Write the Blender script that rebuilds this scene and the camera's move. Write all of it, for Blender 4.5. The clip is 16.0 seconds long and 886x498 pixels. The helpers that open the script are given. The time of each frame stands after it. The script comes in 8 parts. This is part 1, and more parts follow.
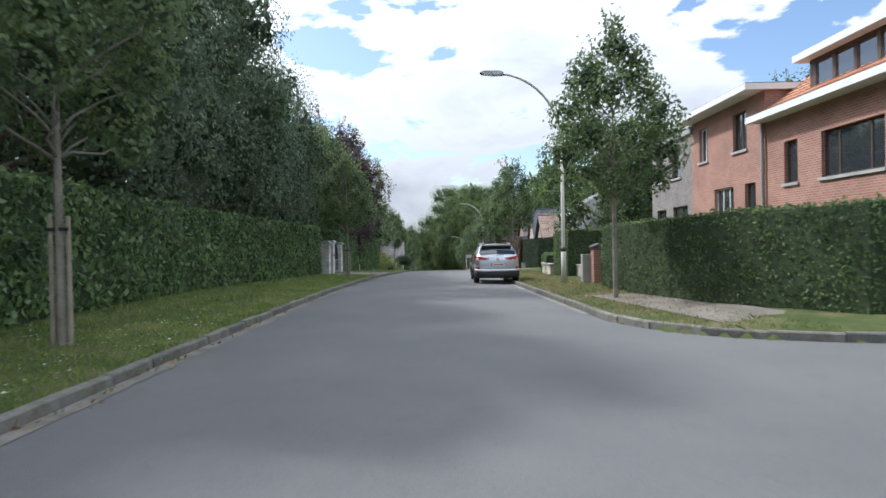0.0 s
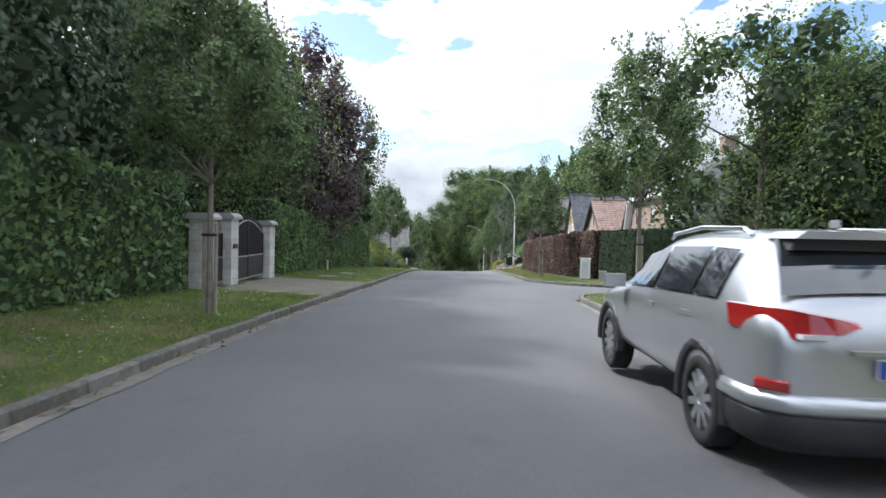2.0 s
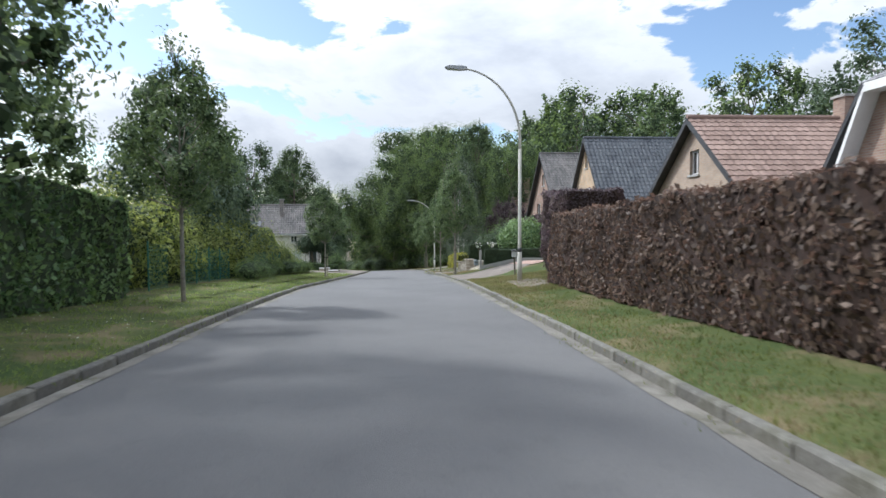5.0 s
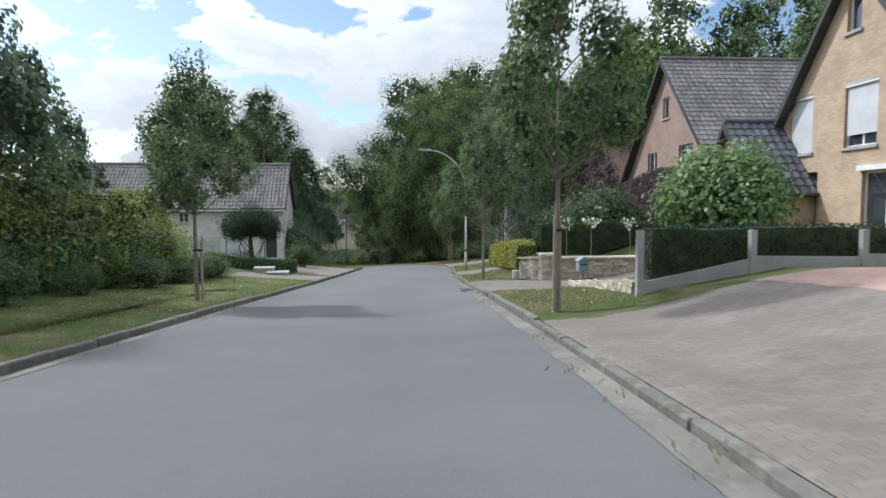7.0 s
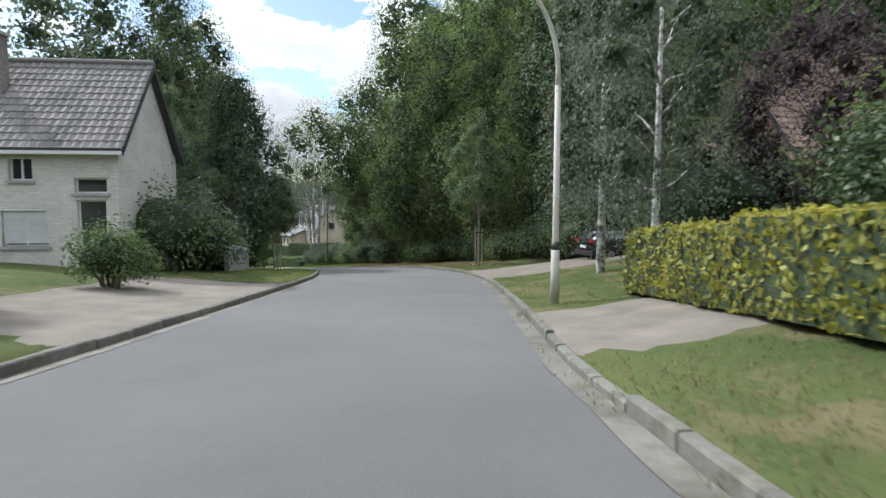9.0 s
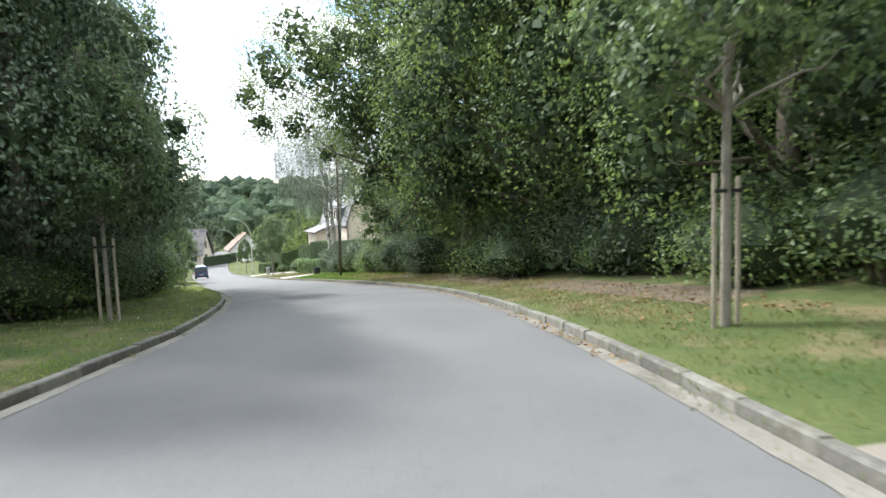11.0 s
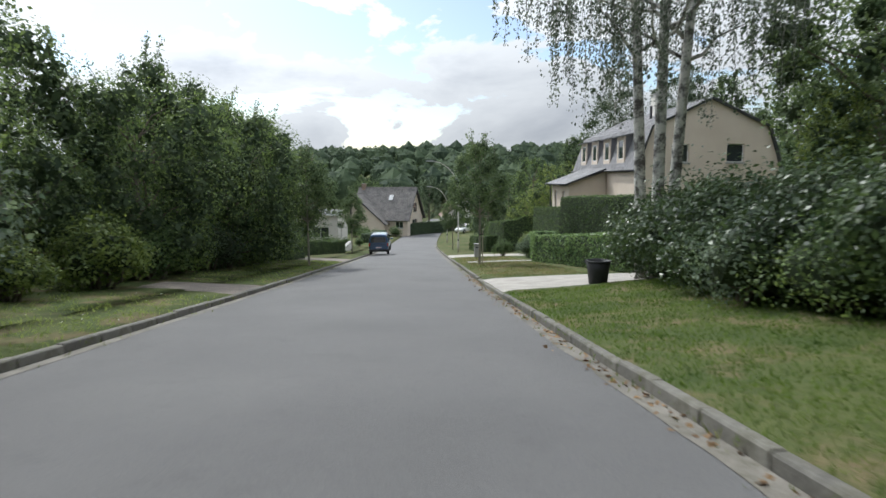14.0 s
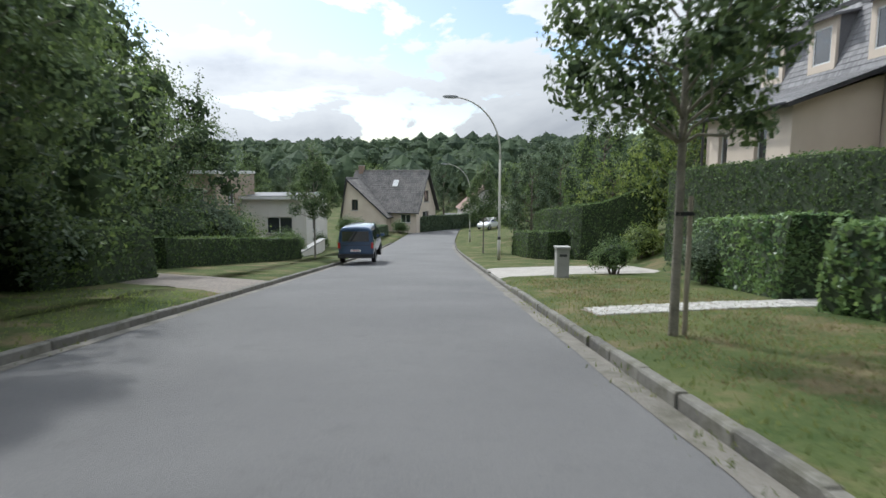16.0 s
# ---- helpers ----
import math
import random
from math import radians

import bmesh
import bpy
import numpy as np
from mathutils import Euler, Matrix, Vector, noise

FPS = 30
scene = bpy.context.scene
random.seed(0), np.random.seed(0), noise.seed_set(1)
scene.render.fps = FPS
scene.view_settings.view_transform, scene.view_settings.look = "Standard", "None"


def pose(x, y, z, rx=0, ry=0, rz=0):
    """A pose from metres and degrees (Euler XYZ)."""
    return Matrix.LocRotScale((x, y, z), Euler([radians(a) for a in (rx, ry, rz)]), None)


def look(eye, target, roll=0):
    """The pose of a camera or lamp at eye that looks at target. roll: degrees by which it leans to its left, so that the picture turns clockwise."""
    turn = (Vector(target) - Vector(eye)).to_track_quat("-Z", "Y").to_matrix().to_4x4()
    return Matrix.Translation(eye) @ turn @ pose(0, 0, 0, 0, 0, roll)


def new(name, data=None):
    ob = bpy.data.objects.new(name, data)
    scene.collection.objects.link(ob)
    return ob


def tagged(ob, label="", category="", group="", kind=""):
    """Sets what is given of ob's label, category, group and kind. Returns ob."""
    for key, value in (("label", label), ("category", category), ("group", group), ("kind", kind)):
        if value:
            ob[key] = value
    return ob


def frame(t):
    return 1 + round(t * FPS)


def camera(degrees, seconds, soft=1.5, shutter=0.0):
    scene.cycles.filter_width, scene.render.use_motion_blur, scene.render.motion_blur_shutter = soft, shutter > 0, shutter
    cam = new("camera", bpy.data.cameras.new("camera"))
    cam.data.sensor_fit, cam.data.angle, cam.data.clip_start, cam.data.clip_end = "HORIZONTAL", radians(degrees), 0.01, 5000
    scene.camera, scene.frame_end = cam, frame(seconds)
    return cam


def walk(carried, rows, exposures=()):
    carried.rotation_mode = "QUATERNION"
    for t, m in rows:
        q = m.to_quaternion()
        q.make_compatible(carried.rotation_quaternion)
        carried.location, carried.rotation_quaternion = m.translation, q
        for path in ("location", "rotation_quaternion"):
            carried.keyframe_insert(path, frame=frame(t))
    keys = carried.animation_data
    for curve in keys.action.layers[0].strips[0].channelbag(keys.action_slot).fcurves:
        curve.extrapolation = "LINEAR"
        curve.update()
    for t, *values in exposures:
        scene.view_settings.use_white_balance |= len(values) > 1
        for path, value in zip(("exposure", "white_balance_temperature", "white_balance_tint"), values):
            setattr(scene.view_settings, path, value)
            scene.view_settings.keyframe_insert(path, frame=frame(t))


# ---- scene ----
# ---- camera ----
cam = camera(72.24, 16.0, soft=1.5, shutter=0.15)
PATH = [
    (0.0, 0.000, -0.000, 1.450, 0.00, -0.66, 1.18),
    (0.5, -0.203, 5.383, 1.414, 0.15, -0.62, -0.04),
    (1.0, -0.302, 10.919, 1.370, 0.66, -1.30, 0.35),
    (1.5, -0.484, 16.198, 1.308, 1.08, -1.38, -0.46),
    (2.0, -0.600, 21.181, 1.246, 0.90, -1.51, -1.22),
    (2.5, -0.759, 26.367, 1.135, -0.58, -1.65, -0.99),
    (3.0, -0.707, 31.442, 1.051, -2.13, -1.84, -0.76),
    (3.5, -0.433, 36.710, 0.958, -3.69, -1.99, -0.28),
    (4.0, -0.098, 42.060, 0.807, -4.76, -2.25, 0.16),
    (6.3, 0.863, 71.323, -0.375, -3.81, -3.25, 0.43),
    (6.5, 1.074, 73.975, -0.589, -3.44, -3.26, 0.34),
    (7.0, 1.360, 80.255, -0.985, -2.59, -4.01, 0.14),
    (7.5, 1.572, 86.422, -1.400, -2.12, -4.29, -0.18),
    (8.0, 1.590, 92.455, -1.847, -1.74, -4.61, -0.07),
    (10.3, 1.684, 120.443, -3.731, -1.93, -4.45, -0.13),
    (10.5, 1.663, 122.955, -3.874, -0.50, -4.69, 0.12),
    (11.0, 1.348, 129.207, -4.362, 3.70, -5.14, 2.04),
    (11.5, 0.334, 135.604, -4.893, 7.99, -5.36, 0.97),
    (12.0, -1.171, 142.167, -5.474, 11.95, -5.66, -0.24),
    (12.5, -3.130, 148.834, -6.192, 16.20, -6.09, -1.08),
    (13.0, -5.484, 155.385, -6.957, 20.07, -6.37, -0.33),
    (13.5, -8.242, 161.751, -7.625, 23.45, -6.66, 0.43),
    (14.0, -11.258, 167.704, -8.315, 25.09, -6.92, 0.29),
    (14.5, -14.314, 173.502, -9.027, 25.74, -7.08, 0.24),
    (15.0, -17.168, 179.259, -9.799, 25.90, -7.14, -0.28),
    (15.5, -20.111, 184.943, -10.448, 26.09, -6.84, -0.38),
    (16.0, -22.932, 190.428, -11.083, 26.32, -7.04, -0.07),
]
walk(cam, [(t, pose(x, y, z, 90 + pitch, roll, yaw)) for t, x, y, z, yaw, pitch, roll in PATH],
     exposures=[(0, .3, 5790, 10), (1, .4, 5790, 10), (2.5, .55, 5840, 10), (3.3, .35, 5840, 10), (4.2, .3, 5840, 10), (6.5, 0, 5740, 9), (7.0, .05, 5790, 9), (7.5, .35, 5940, 9), (8.2, .15, 5940, 9), (10.5, .9, 6040, 8), (11, 1.1, 6090, 8), (12.5, 1, 6190, 8), (13.0, .2, 6140, 9), (13.5, -.05, 6140, 9), (14.2, 0, 6040, 8), (15, .1, 6040, 8), (15.6, -.05, 6040, 8), (16, -.05, 5990, 8)])

# ---- sky and sun ----
SUN_DIR = Vector((-0.84, 0.6, 1.05)).normalized()
world = bpy.data.worlds.new("sky")
scene.world = world
world.use_nodes = True
wn, wl = world.node_tree.nodes, world.node_tree.links
wn.clear()
w_out = wn.new("ShaderNodeOutputWorld")
w_bg = wn.new("ShaderNodeBackground")
w_sky = wn.new("ShaderNodeTexSky")
w_sky.sky_type, w_sky.sun_disc = "NISHITA", False
w_sky.sun_elevation = math.asin(SUN_DIR.z)
w_sky.sun_rotation = math.atan2(SUN_DIR.x, SUN_DIR.y)
w_sky.air_density, w_sky.dust_density = 1.0, 1.2
w_bg.inputs["Strength"].default_value = 0.15
# broken cumulus, a little wider than high
w_tc = wn.new("ShaderNodeTexCoord")
w_sep = wn.new("ShaderNodeSeparateXYZ")
wl.new(w_tc.outputs["Generated"], w_sep.inputs[0])
w_zmax = wn.new("ShaderNodeMath")
w_zmax.operation = "MAXIMUM"
w_zmax.inputs[1].default_value = 0.0
wl.new(w_sep.outputs["Z"], w_zmax.inputs[0])
w_map = wn.new("ShaderNodeMapping")
w_map.inputs["Location"].default_value = (28.04, 9.6, 26.66)
w_map.inputs["Scale"].default_value = (1.3, 1.3, 2.9)
wl.new(w_tc.outputs["Generated"], w_map.inputs[0])


def sky_noise(scale, detail, rough, offset):
    m = wn.new("ShaderNodeVectorMath")
    m.inputs[1].default_value = offset
    wl.new(w_map.outputs[0], m.inputs[0])
    n = wn.new("ShaderNodeTexNoise")
    n.inputs["Scale"].default_value = scale
    n.inputs["Detail"].default_value = detail
    n.inputs["Roughness"].default_value = rough
    wl.new(m.outputs[0], n.inputs["Vector"])
    return n


def sky_ramp(src, lo, hi, a=(0, 0, 0, 1), b=(1, 1, 1, 1)):
    r = wn.new("ShaderNodeValToRGB")
    r.color_ramp.elements[0].position, r.color_ramp.elements[1].position = lo, hi
    r.color_ramp.elements[0].color, r.color_ramp.elements[1].color = a, b
    wl.new(src, r.inputs[0])
    return r


w_cloud_node = sky_noise(3.2, 12, 0.56, (0, 0, 0))
w_cloud_node.inputs["Distortion"].default_value = 0.25
w_cloud = w_cloud_node.outputs["Fac"]
w_cover = sky_ramp(w_cloud, 0.447, 0.475)
w_shade = sky_ramp(w_cloud, 0.5, 0.7, (5.6, 5.65, 5.7, 1), (4.0, 4.12, 4.35, 1))


def sky_math(op, a, b):
    m = wn.new("ShaderNodeMath")
    m.operation = op
    for k, v in enumerate((a, b)):
        if isinstance(v, (int, float)):
            m.inputs[k].default_value = v
        else:
            wl.new(v, m.inputs[k])
    return m.outputs[0]


# clouds grow brighter towards the zenith and round the sun, as a broken overcast does
w_dot = wn.new("ShaderNodeVectorMath")
w_dot.operation = "DOT_PRODUCT"
w_dot.inputs[1].default_value = SUN_DIR
wl.new(w_tc.outputs["Generated"], w_dot.inputs[0])
w_aureole = sky_math("POWER", sky_math("MAXIMUM", w_dot.outputs["Value"], 0.0), 6.0)
w_gain = sky_math("ADD", sky_math("MULTIPLY_ADD", w_zmax.outputs[0], 1.6), sky_math("MULTIPLY", w_aureole, 1.6))
w_gain.node.inputs[0].links[0].from_node.inputs[2].default_value = 0.62
w_lit = wn.new("ShaderNodeVectorMath")
w_lit.operation = "SCALE"
wl.new(w_shade.outputs[0], w_lit.inputs[0])
wl.new(w_gain, w_lit.inputs["Scale"])
w_mix = wn.new("ShaderNodeMixRGB")
wl.new(w_cover.outputs[0], w_mix.inputs[0])
wl.new(w_sky.outputs[0], w_mix.inputs[1])
wl.new(w_lit.outputs[0], w_mix.inputs[2])
wl.new(w_mix.outputs[0], w_bg.inputs["Color"])
wl.new(w_bg.outputs[0], w_out.inputs[0])

sun_data = bpy.data.lights.new("sun", "SUN")
sun_data.energy, sun_data.angle, sun_data.color = 3.2, radians(2.5), (1.0, 0.965, 0.9)
sun = new("sun", sun_data)
sun.matrix_world = look(SUN_DIR * 60, (0, 0, 0))


# ---- materials ----
def rgb(c):
    return (c[0], c[1], c[2], 1.0)


def surface(name, a, b, rough=0.8, scale=3.0, fine=60.0, bump=0.3, metal=0.0, spread=0.25, islands=0.0, objects=0.0, clear=0.0, coords="Object", bump_scale=None):
    """A surface whose colour wanders between a and b at two sizes, with fine relief."""
    m = bpy.data.materials.new(name)
    m.use_nodes = True
    n, l = m.node_tree.nodes, m.node_tree.links
    p = n["Principled BSDF"]
    tc = n.new("ShaderNodeTexCoord")
    big, small = n.new("ShaderNodeTexNoise"), n.new("ShaderNodeTexNoise")
    big.inputs["Scale"].default_value, big.inputs["Detail"].default_value = scale, 4
    small.inputs["Scale"].default_value, small.inputs["Detail"].default_value = fine, 3
    for q in (big, small):
        l.new(tc.outputs[coords], q.inputs["Vector"])
    mixn = n.new("ShaderNodeMath")
    mixn.operation = "MULTIPLY_ADD"
    l.new(small.outputs["Fac"], mixn.inputs[0])
    mixn.inputs[1].default_value = 0.45
    l.new(big.outputs["Fac"], mixn.inputs[2])
    last = mixn.outputs[0]
    if islands or objects:
        if islands:
            g = n.new("ShaderNodeNewGeometry")
            src = g.outputs["Random Per Island"]
            amount = islands
        else:
            g = n.new("ShaderNodeObjectInfo")
            src = g.outputs["Random"]
            amount = objects
        ad = n.new("ShaderNodeMath")
        ad.operation = "MULTIPLY_ADD"
        l.new(src, ad.inputs[0])
        ad.inputs[1].default_value = amount
        l.new(last, ad.inputs[2])
        sb = n.new("ShaderNodeMath")
        sb.operation = "SUBTRACT"
        sb.inputs[1].default_value = amount * 0.5
        l.new(ad.outputs[0], sb.inputs[0])
        last = sb.outputs[0]
    r = n.new("ShaderNodeValToRGB")
    r.color_ramp.elements[0].position, r.color_ramp.elements[1].position = 0.72 - spread, 0.72 + spread
    r.color_ramp.elements[0].color, r.color_ramp.elements[1].color = rgb(a), rgb(b)
    l.new(last, r.inputs[0])
    l.new(r.outputs[0], p.inputs["Base Color"])
    p.inputs["Roughness"].default_value, p.inputs["Metallic"].default_value = rough, metal
    p.inputs["Coat Weight"].default_value = clear
    if bump:
        bn = n.new("ShaderNodeBump")
        bn.inputs["Strength"].default_value, bn.inputs["Distance"].default_value = bump, 0.02
        src = small.outputs["Fac"]
        if bump_scale:
            q = n.new("ShaderNodeTexNoise")
            q.inputs["Scale"].default_value, q.inputs["Detail"].default_value = bump_scale, 5
            l.new(tc.outputs[coords], q.inputs["Vector"])
            src = q.outputs["Fac"]
        l.new(src, bn.inputs["Height"])
        l.new(bn.outputs[0], p.inputs["Normal"])
    return m


def leaf_material(name, dark, light, through_light=0.35, rough=0.6, shine=0.4):
    m = bpy.data.materials.new(name)
    m.use_nodes = True
    n, l = m.node_tree.nodes, m.node_tree.links
    p = n["Principled BSDF"]
    g = n.new("ShaderNodeNewGeometry")
    tc = n.new("ShaderNodeTexCoord")
    big = n.new("ShaderNodeTexNoise")
    big.inputs["Scale"].default_value, big.inputs["Detail"].default_value = 0.8, 2
    l.new(tc.outputs["Object"], big.inputs["Vector"])
    ad = n.new("ShaderNodeMath")
    ad.operation = "MULTIPLY_ADD"
    l.new(g.outputs["Random Per Island"], ad.inputs[0])
    ad.inputs[1].default_value = 0.5
    l.new(big.outputs["Fac"], ad.inputs[2])
    r = n.new("ShaderNodeValToRGB")
    r.color_ramp.elements[0].position, r.color_ramp.elements[1].position = 0.4, 1.1
    r.color_ramp.elements[0].color, r.color_ramp.elements[1].color = rgb(dark), rgb(light)
    l.new(ad.outputs[0], r.inputs[0])
    l.new(r.outputs[0], p.inputs["Base Color"])
    p.inputs["Roughness"].default_value = rough
    p.inputs["Specular IOR Level"].default_value = shine
    t = n.new("ShaderNodeBsdfTranslucent")
    hs = n.new("ShaderNodeHueSaturation")
    hs.inputs["Hue"].default_value, hs.inputs["Saturation"].default_value, hs.inputs["Value"].default_value = 0.48, 1.1, 1.5
    l.new(r.outputs[0], hs.inputs["Color"])
    l.new(hs.outputs[0], t.inputs["Color"])
    mx = n.new("ShaderNodeMixShader")
    mx.inputs[0].default_value = through_light
    l.new(p.outputs[0], mx.inputs[1])
    l.new(t.outputs[0], mx.inputs[2])
    l.new(mx.outputs[0], n["Material Output"].inputs["Surface"])
    return m


def brick_material(name, a, b, mortar, width=0.22, height=0.075, joint=0.012, rough=0.85):
    m = bpy.data.materials.new(name)
    m.use_nodes = True
    n, l = m.node_tree.nodes, m.node_tree.links
    p = n["Principled BSDF"]
    uv = n.new("ShaderNodeTexCoord")
    br = n.new("ShaderNodeTexBrick")
    br.inputs["Color1"].default_value, br.inputs["Color2"].default_value, br.inputs["Mortar"].default_value = rgb(a), rgb(b), rgb(mortar)
    br.inputs["Scale"].default_value = 1.0
    br.inputs["Mortar Size"].default_value, br.inputs["Mortar Smooth"].default_value = joint, 0.2
    br.inputs["Brick Width"].default_value, br.inputs["Row Height"].default_value = width, height
    l.new(uv.outputs["UV"], br.inputs["Vector"])
    nz = n.new("ShaderNodeTexNoise")
    nz.inputs["Scale"].default_value, nz.inputs["Detail"].default_value = 1.3, 6
    l.new(uv.outputs["UV"], nz.inputs["Vector"])
    mx = n.new("ShaderNodeMixRGB")
    mx.blend_type = "OVERLAY"
    mx.inputs[0].default_value = 0.5
    l.new(br.outputs["Color"], mx.inputs[1])
    l.new(nz.outputs["Color"], mx.inputs[2])
    bw = n.new("ShaderNodeRGBToBW")
    l.new(nz.outputs["Color"], bw.inputs[0])
    l.new(bw.outputs[0], mx.inputs[2])
    l.new(mx.outputs[0], p.inputs["Base Color"])
    p.inputs["Roughness"].default_value = rough
    bn = n.new("ShaderNodeBump")
    bn.inputs["Strength"].default_value, bn.inputs["Distance"].default_value = 0.6, 0.012
    bn.invert = True
    l.new(br.outputs["Fac"], bn.inputs["Height"])
    l.new(bn.outputs[0], p.inputs["Normal"])
    return m


def glass_material(name, tint):
    m = bpy.data.materials.new(name)
    m.use_nodes = True
    p = m.node_tree.nodes["Principled BSDF"]
    p.inputs["Base Color"].default_value = rgb(tint)
    p.inputs["Roughness"].default_value = 0.04
    p.inputs["Specular IOR Level"].default_value = 0.9
    p.inputs["Coat Weight"].default_value = 0.6
    return m


M = {}
M["asphalt"] = surface("asphalt", (0.105, 0.103, 0.102), (0.16, 0.157, 0.153), 0.9, 0.35, 45, 0.6, spread=0.36, bump_scale=160)
M["grass"] = surface("grass_soil", (0.042, 0.068, 0.022), (0.108, 0.12, 0.045), 0.95, 0.55, 9, 0.8, spread=0.24, bump_scale=30)


LAWN = ((0.75, 7, 0.5, 0.62, (0.175, 0.138, 0.08), 0.85), (16, 5, 0.5, 0.72, (0.11, 0.13, 0.048), 0.6), (23, 5, 0.54, 0.7, (0.025, 0.045, 0.014), 0.7))
MOSS = ((1.7, 6, 0.5, 0.66, (0.075, 0.07, 0.045), 0.75), (9, 6, 0.56, 0.7, (0.26, 0.25, 0.22), 0.6))
WEAR = ((0.22, 6, 0.5, 0.68, (0.165, 0.161, 0.154), 0.35), (2.6, 6, 0.55, 0.75, (0.095, 0.093, 0.09), 0.4), (70, 3, 0.56, 0.75, (0.24, 0.235, 0.225), 0.6), (55, 3, 0.57, 0.75, (0.06, 0.06, 0.06), 0.6))


def patched(m, layers):
    """Patches and flecks of other colours over a surface, at several sizes."""
    n, l = m.node_tree.nodes, m.node_tree.links
    p = n["Principled BSDF"]
    green = p.inputs["Base Color"].links[0].from_socket
    tc = n.new("ShaderNodeTexCoord")
    for scale, detail, lo, hi, colour, most in layers:
        q, mr, mx = n.new("ShaderNodeTexNoise"), n.new("ShaderNodeMapRange"), n.new("ShaderNodeMixRGB")
        q.inputs["Scale"].default_value, q.inputs["Detail"].default_value, q.inputs["Roughness"].default_value = scale, detail, 0.65
        l.new(tc.outputs["Object"], q.inputs["Vector"])
        for k, v in (("From Min", lo), ("From Max", hi), ("To Min", 0.0), ("To Max", most)):
            mr.inputs[k].default_value = v
        l.new(q.outputs["Fac"], mr.inputs["Value"])
        l.new(mr.outputs["Result"], mx.inputs["Fac"])
        l.new(green, mx.inputs["Color1"])
        mx.inputs["Color2"].default_value = rgb(colour)
        green = mx.outputs["Color"]
    l.new(green, p.inputs["Base Color"])
    return m


patched(M["grass"], LAWN)
M["grass"].node_tree.nodes["Principled BSDF"].inputs["Specular IOR Level"].default_value = 0.1
patched(M["asphalt"], WEAR)
M["kerb"] = surface("kerb_concrete", (0.085, 0.08, 0.07), (0.22, 0.21, 0.18), 0.9, 1.2, 25, 0.5, objects=0.35, spread=0.3)
M["gutter"] = surface("gutter_concrete", (0.12, 0.11, 0.092), (0.25, 0.23, 0.195), 0.9, 0.9, 30, 0.5, objects=0.3, spread=0.3)
patched(M["kerb"], MOSS)
patched(M["gutter"], MOSS)
M["concrete"] = surface("concrete", (0.26, 0.255, 0.24), (0.44, 0.43, 0.4), 0.9, 1.5, 40, 0.35, spread=0.3)
M["paving"] = brick_material("paving", (0.165, 0.138, 0.114), (0.205, 0.17, 0.14), (0.115, 0.105, 0.088), 0.2, 0.1, 0.006)
M["mossy_paving"] = brick_material("mossy_paving", (0.17, 0.145, 0.115), (0.25, 0.21, 0.17), (0.1, 0.105, 0.055), 0.21, 0.105, 0.02)
M["red_paving"] = brick_material("red_paving", (0.36, 0.23, 0.18), (0.41, 0.275, 0.215), (0.29, 0.2, 0.165), 0.2, 0.1, 0.006)
M["gravel"] = surface("pale_gravel", (0.29, 0.268, 0.237), (0.47, 0.438, 0.395), 0.95, 2, 55, 0.8, spread=0.3, bump_scale=70)
M["dirt"] = surface("sandy_soil", (0.13, 0.112, 0.09), (0.24, 0.208, 0.17), 0.95, 1.5, 30, 0.6, spread=0.3)
M["litter"] = surface("leaf_litter", (0.05, 0.04, 0.028), (0.16, 0.12, 0.08), 0.95, 2, 35, 0.8, spread=0.3)
M["bark"] = surface("bark", (0.07, 0.055, 0.04), (0.2, 0.17, 0.13), 0.95, 4, 30, 0.9, spread=0.3)
M["bark_pale"] = surface("pale_bark", (0.2, 0.17, 0.12), (0.4, 0.36, 0.27), 0.95, 3, 30, 0.8, spread=0.3)
M["bark_young"] = surface("young_bark", (0.13, 0.115, 0.09), (0.33, 0.3, 0.24), 0.95, 4, 30, 0.8, spread=0.3)
M["bark_birch"] = surface("birch_bark", (0.1, 0.09, 0.08), (0.68, 0.66, 0.6), 0.8, 3.5, 18, 0.5, spread=0.12)
M["stake"] = surface("stake_wood", (0.2, 0.17, 0.125), (0.42, 0.365, 0.28), 0.9, 3, 40, 0.5, spread=0.3)
M["leaf_street"] = leaf_material("leaf_street", (0.050, 0.085, 0.040), (0.156, 0.219, 0.088))
M["leaf_dark"] = leaf_material("leaf_dark", (0.055, 0.086, 0.060), (0.156, 0.208, 0.120), 0.35)
M["leaf_mid"] = leaf_material("leaf_mid", (0.054, 0.095, 0.034), (0.168, 0.238, 0.08), 0.45)
M["leaf_light"] = leaf_material("leaf_light", (0.06, 0.1, 0.026), (0.19, 0.25, 0.075), 0.45)
M["leaf_purple"] = leaf_material("leaf_purple", (0.046, 0.034, 0.038), (0.135, 0.097, 0.100))
M["leaf_beech"] = leaf_material("leaf_beech", (0.065, 0.047, 0.036), (0.2, 0.14, 0.1))
M["leaf_laurel"] = leaf_material("leaf_laurel", (0.054, 0.113, 0.045), (0.225, 0.33, 0.128), 0.34, 0.42)
M["leaf_clipped"] = leaf_material("leaf_clipped", (0.044, 0.081, 0.033), (0.138, 0.201, 0.074), 0.33, 0.6, 0.2)
# glossy laurel leaf, darkened to hold the shade on the roadside bushes
M["leaf_glossy"] = leaf_material("leaf_glossy", (0.02, 0.042, 0.018), (0.085, 0.13, 0.048), 0.25, 0.4)
M["leaf_yew"] = leaf_material("leaf_yew", (0.008, 0.015, 0.009), (0.024, 0.036, 0.018), 0.1, 0.9, 0.1)
M["leaf_yellow"] = leaf_material("leaf_yellow", (0.13, 0.15, 0.03), (0.42, 0.41, 0.09), 0.4)
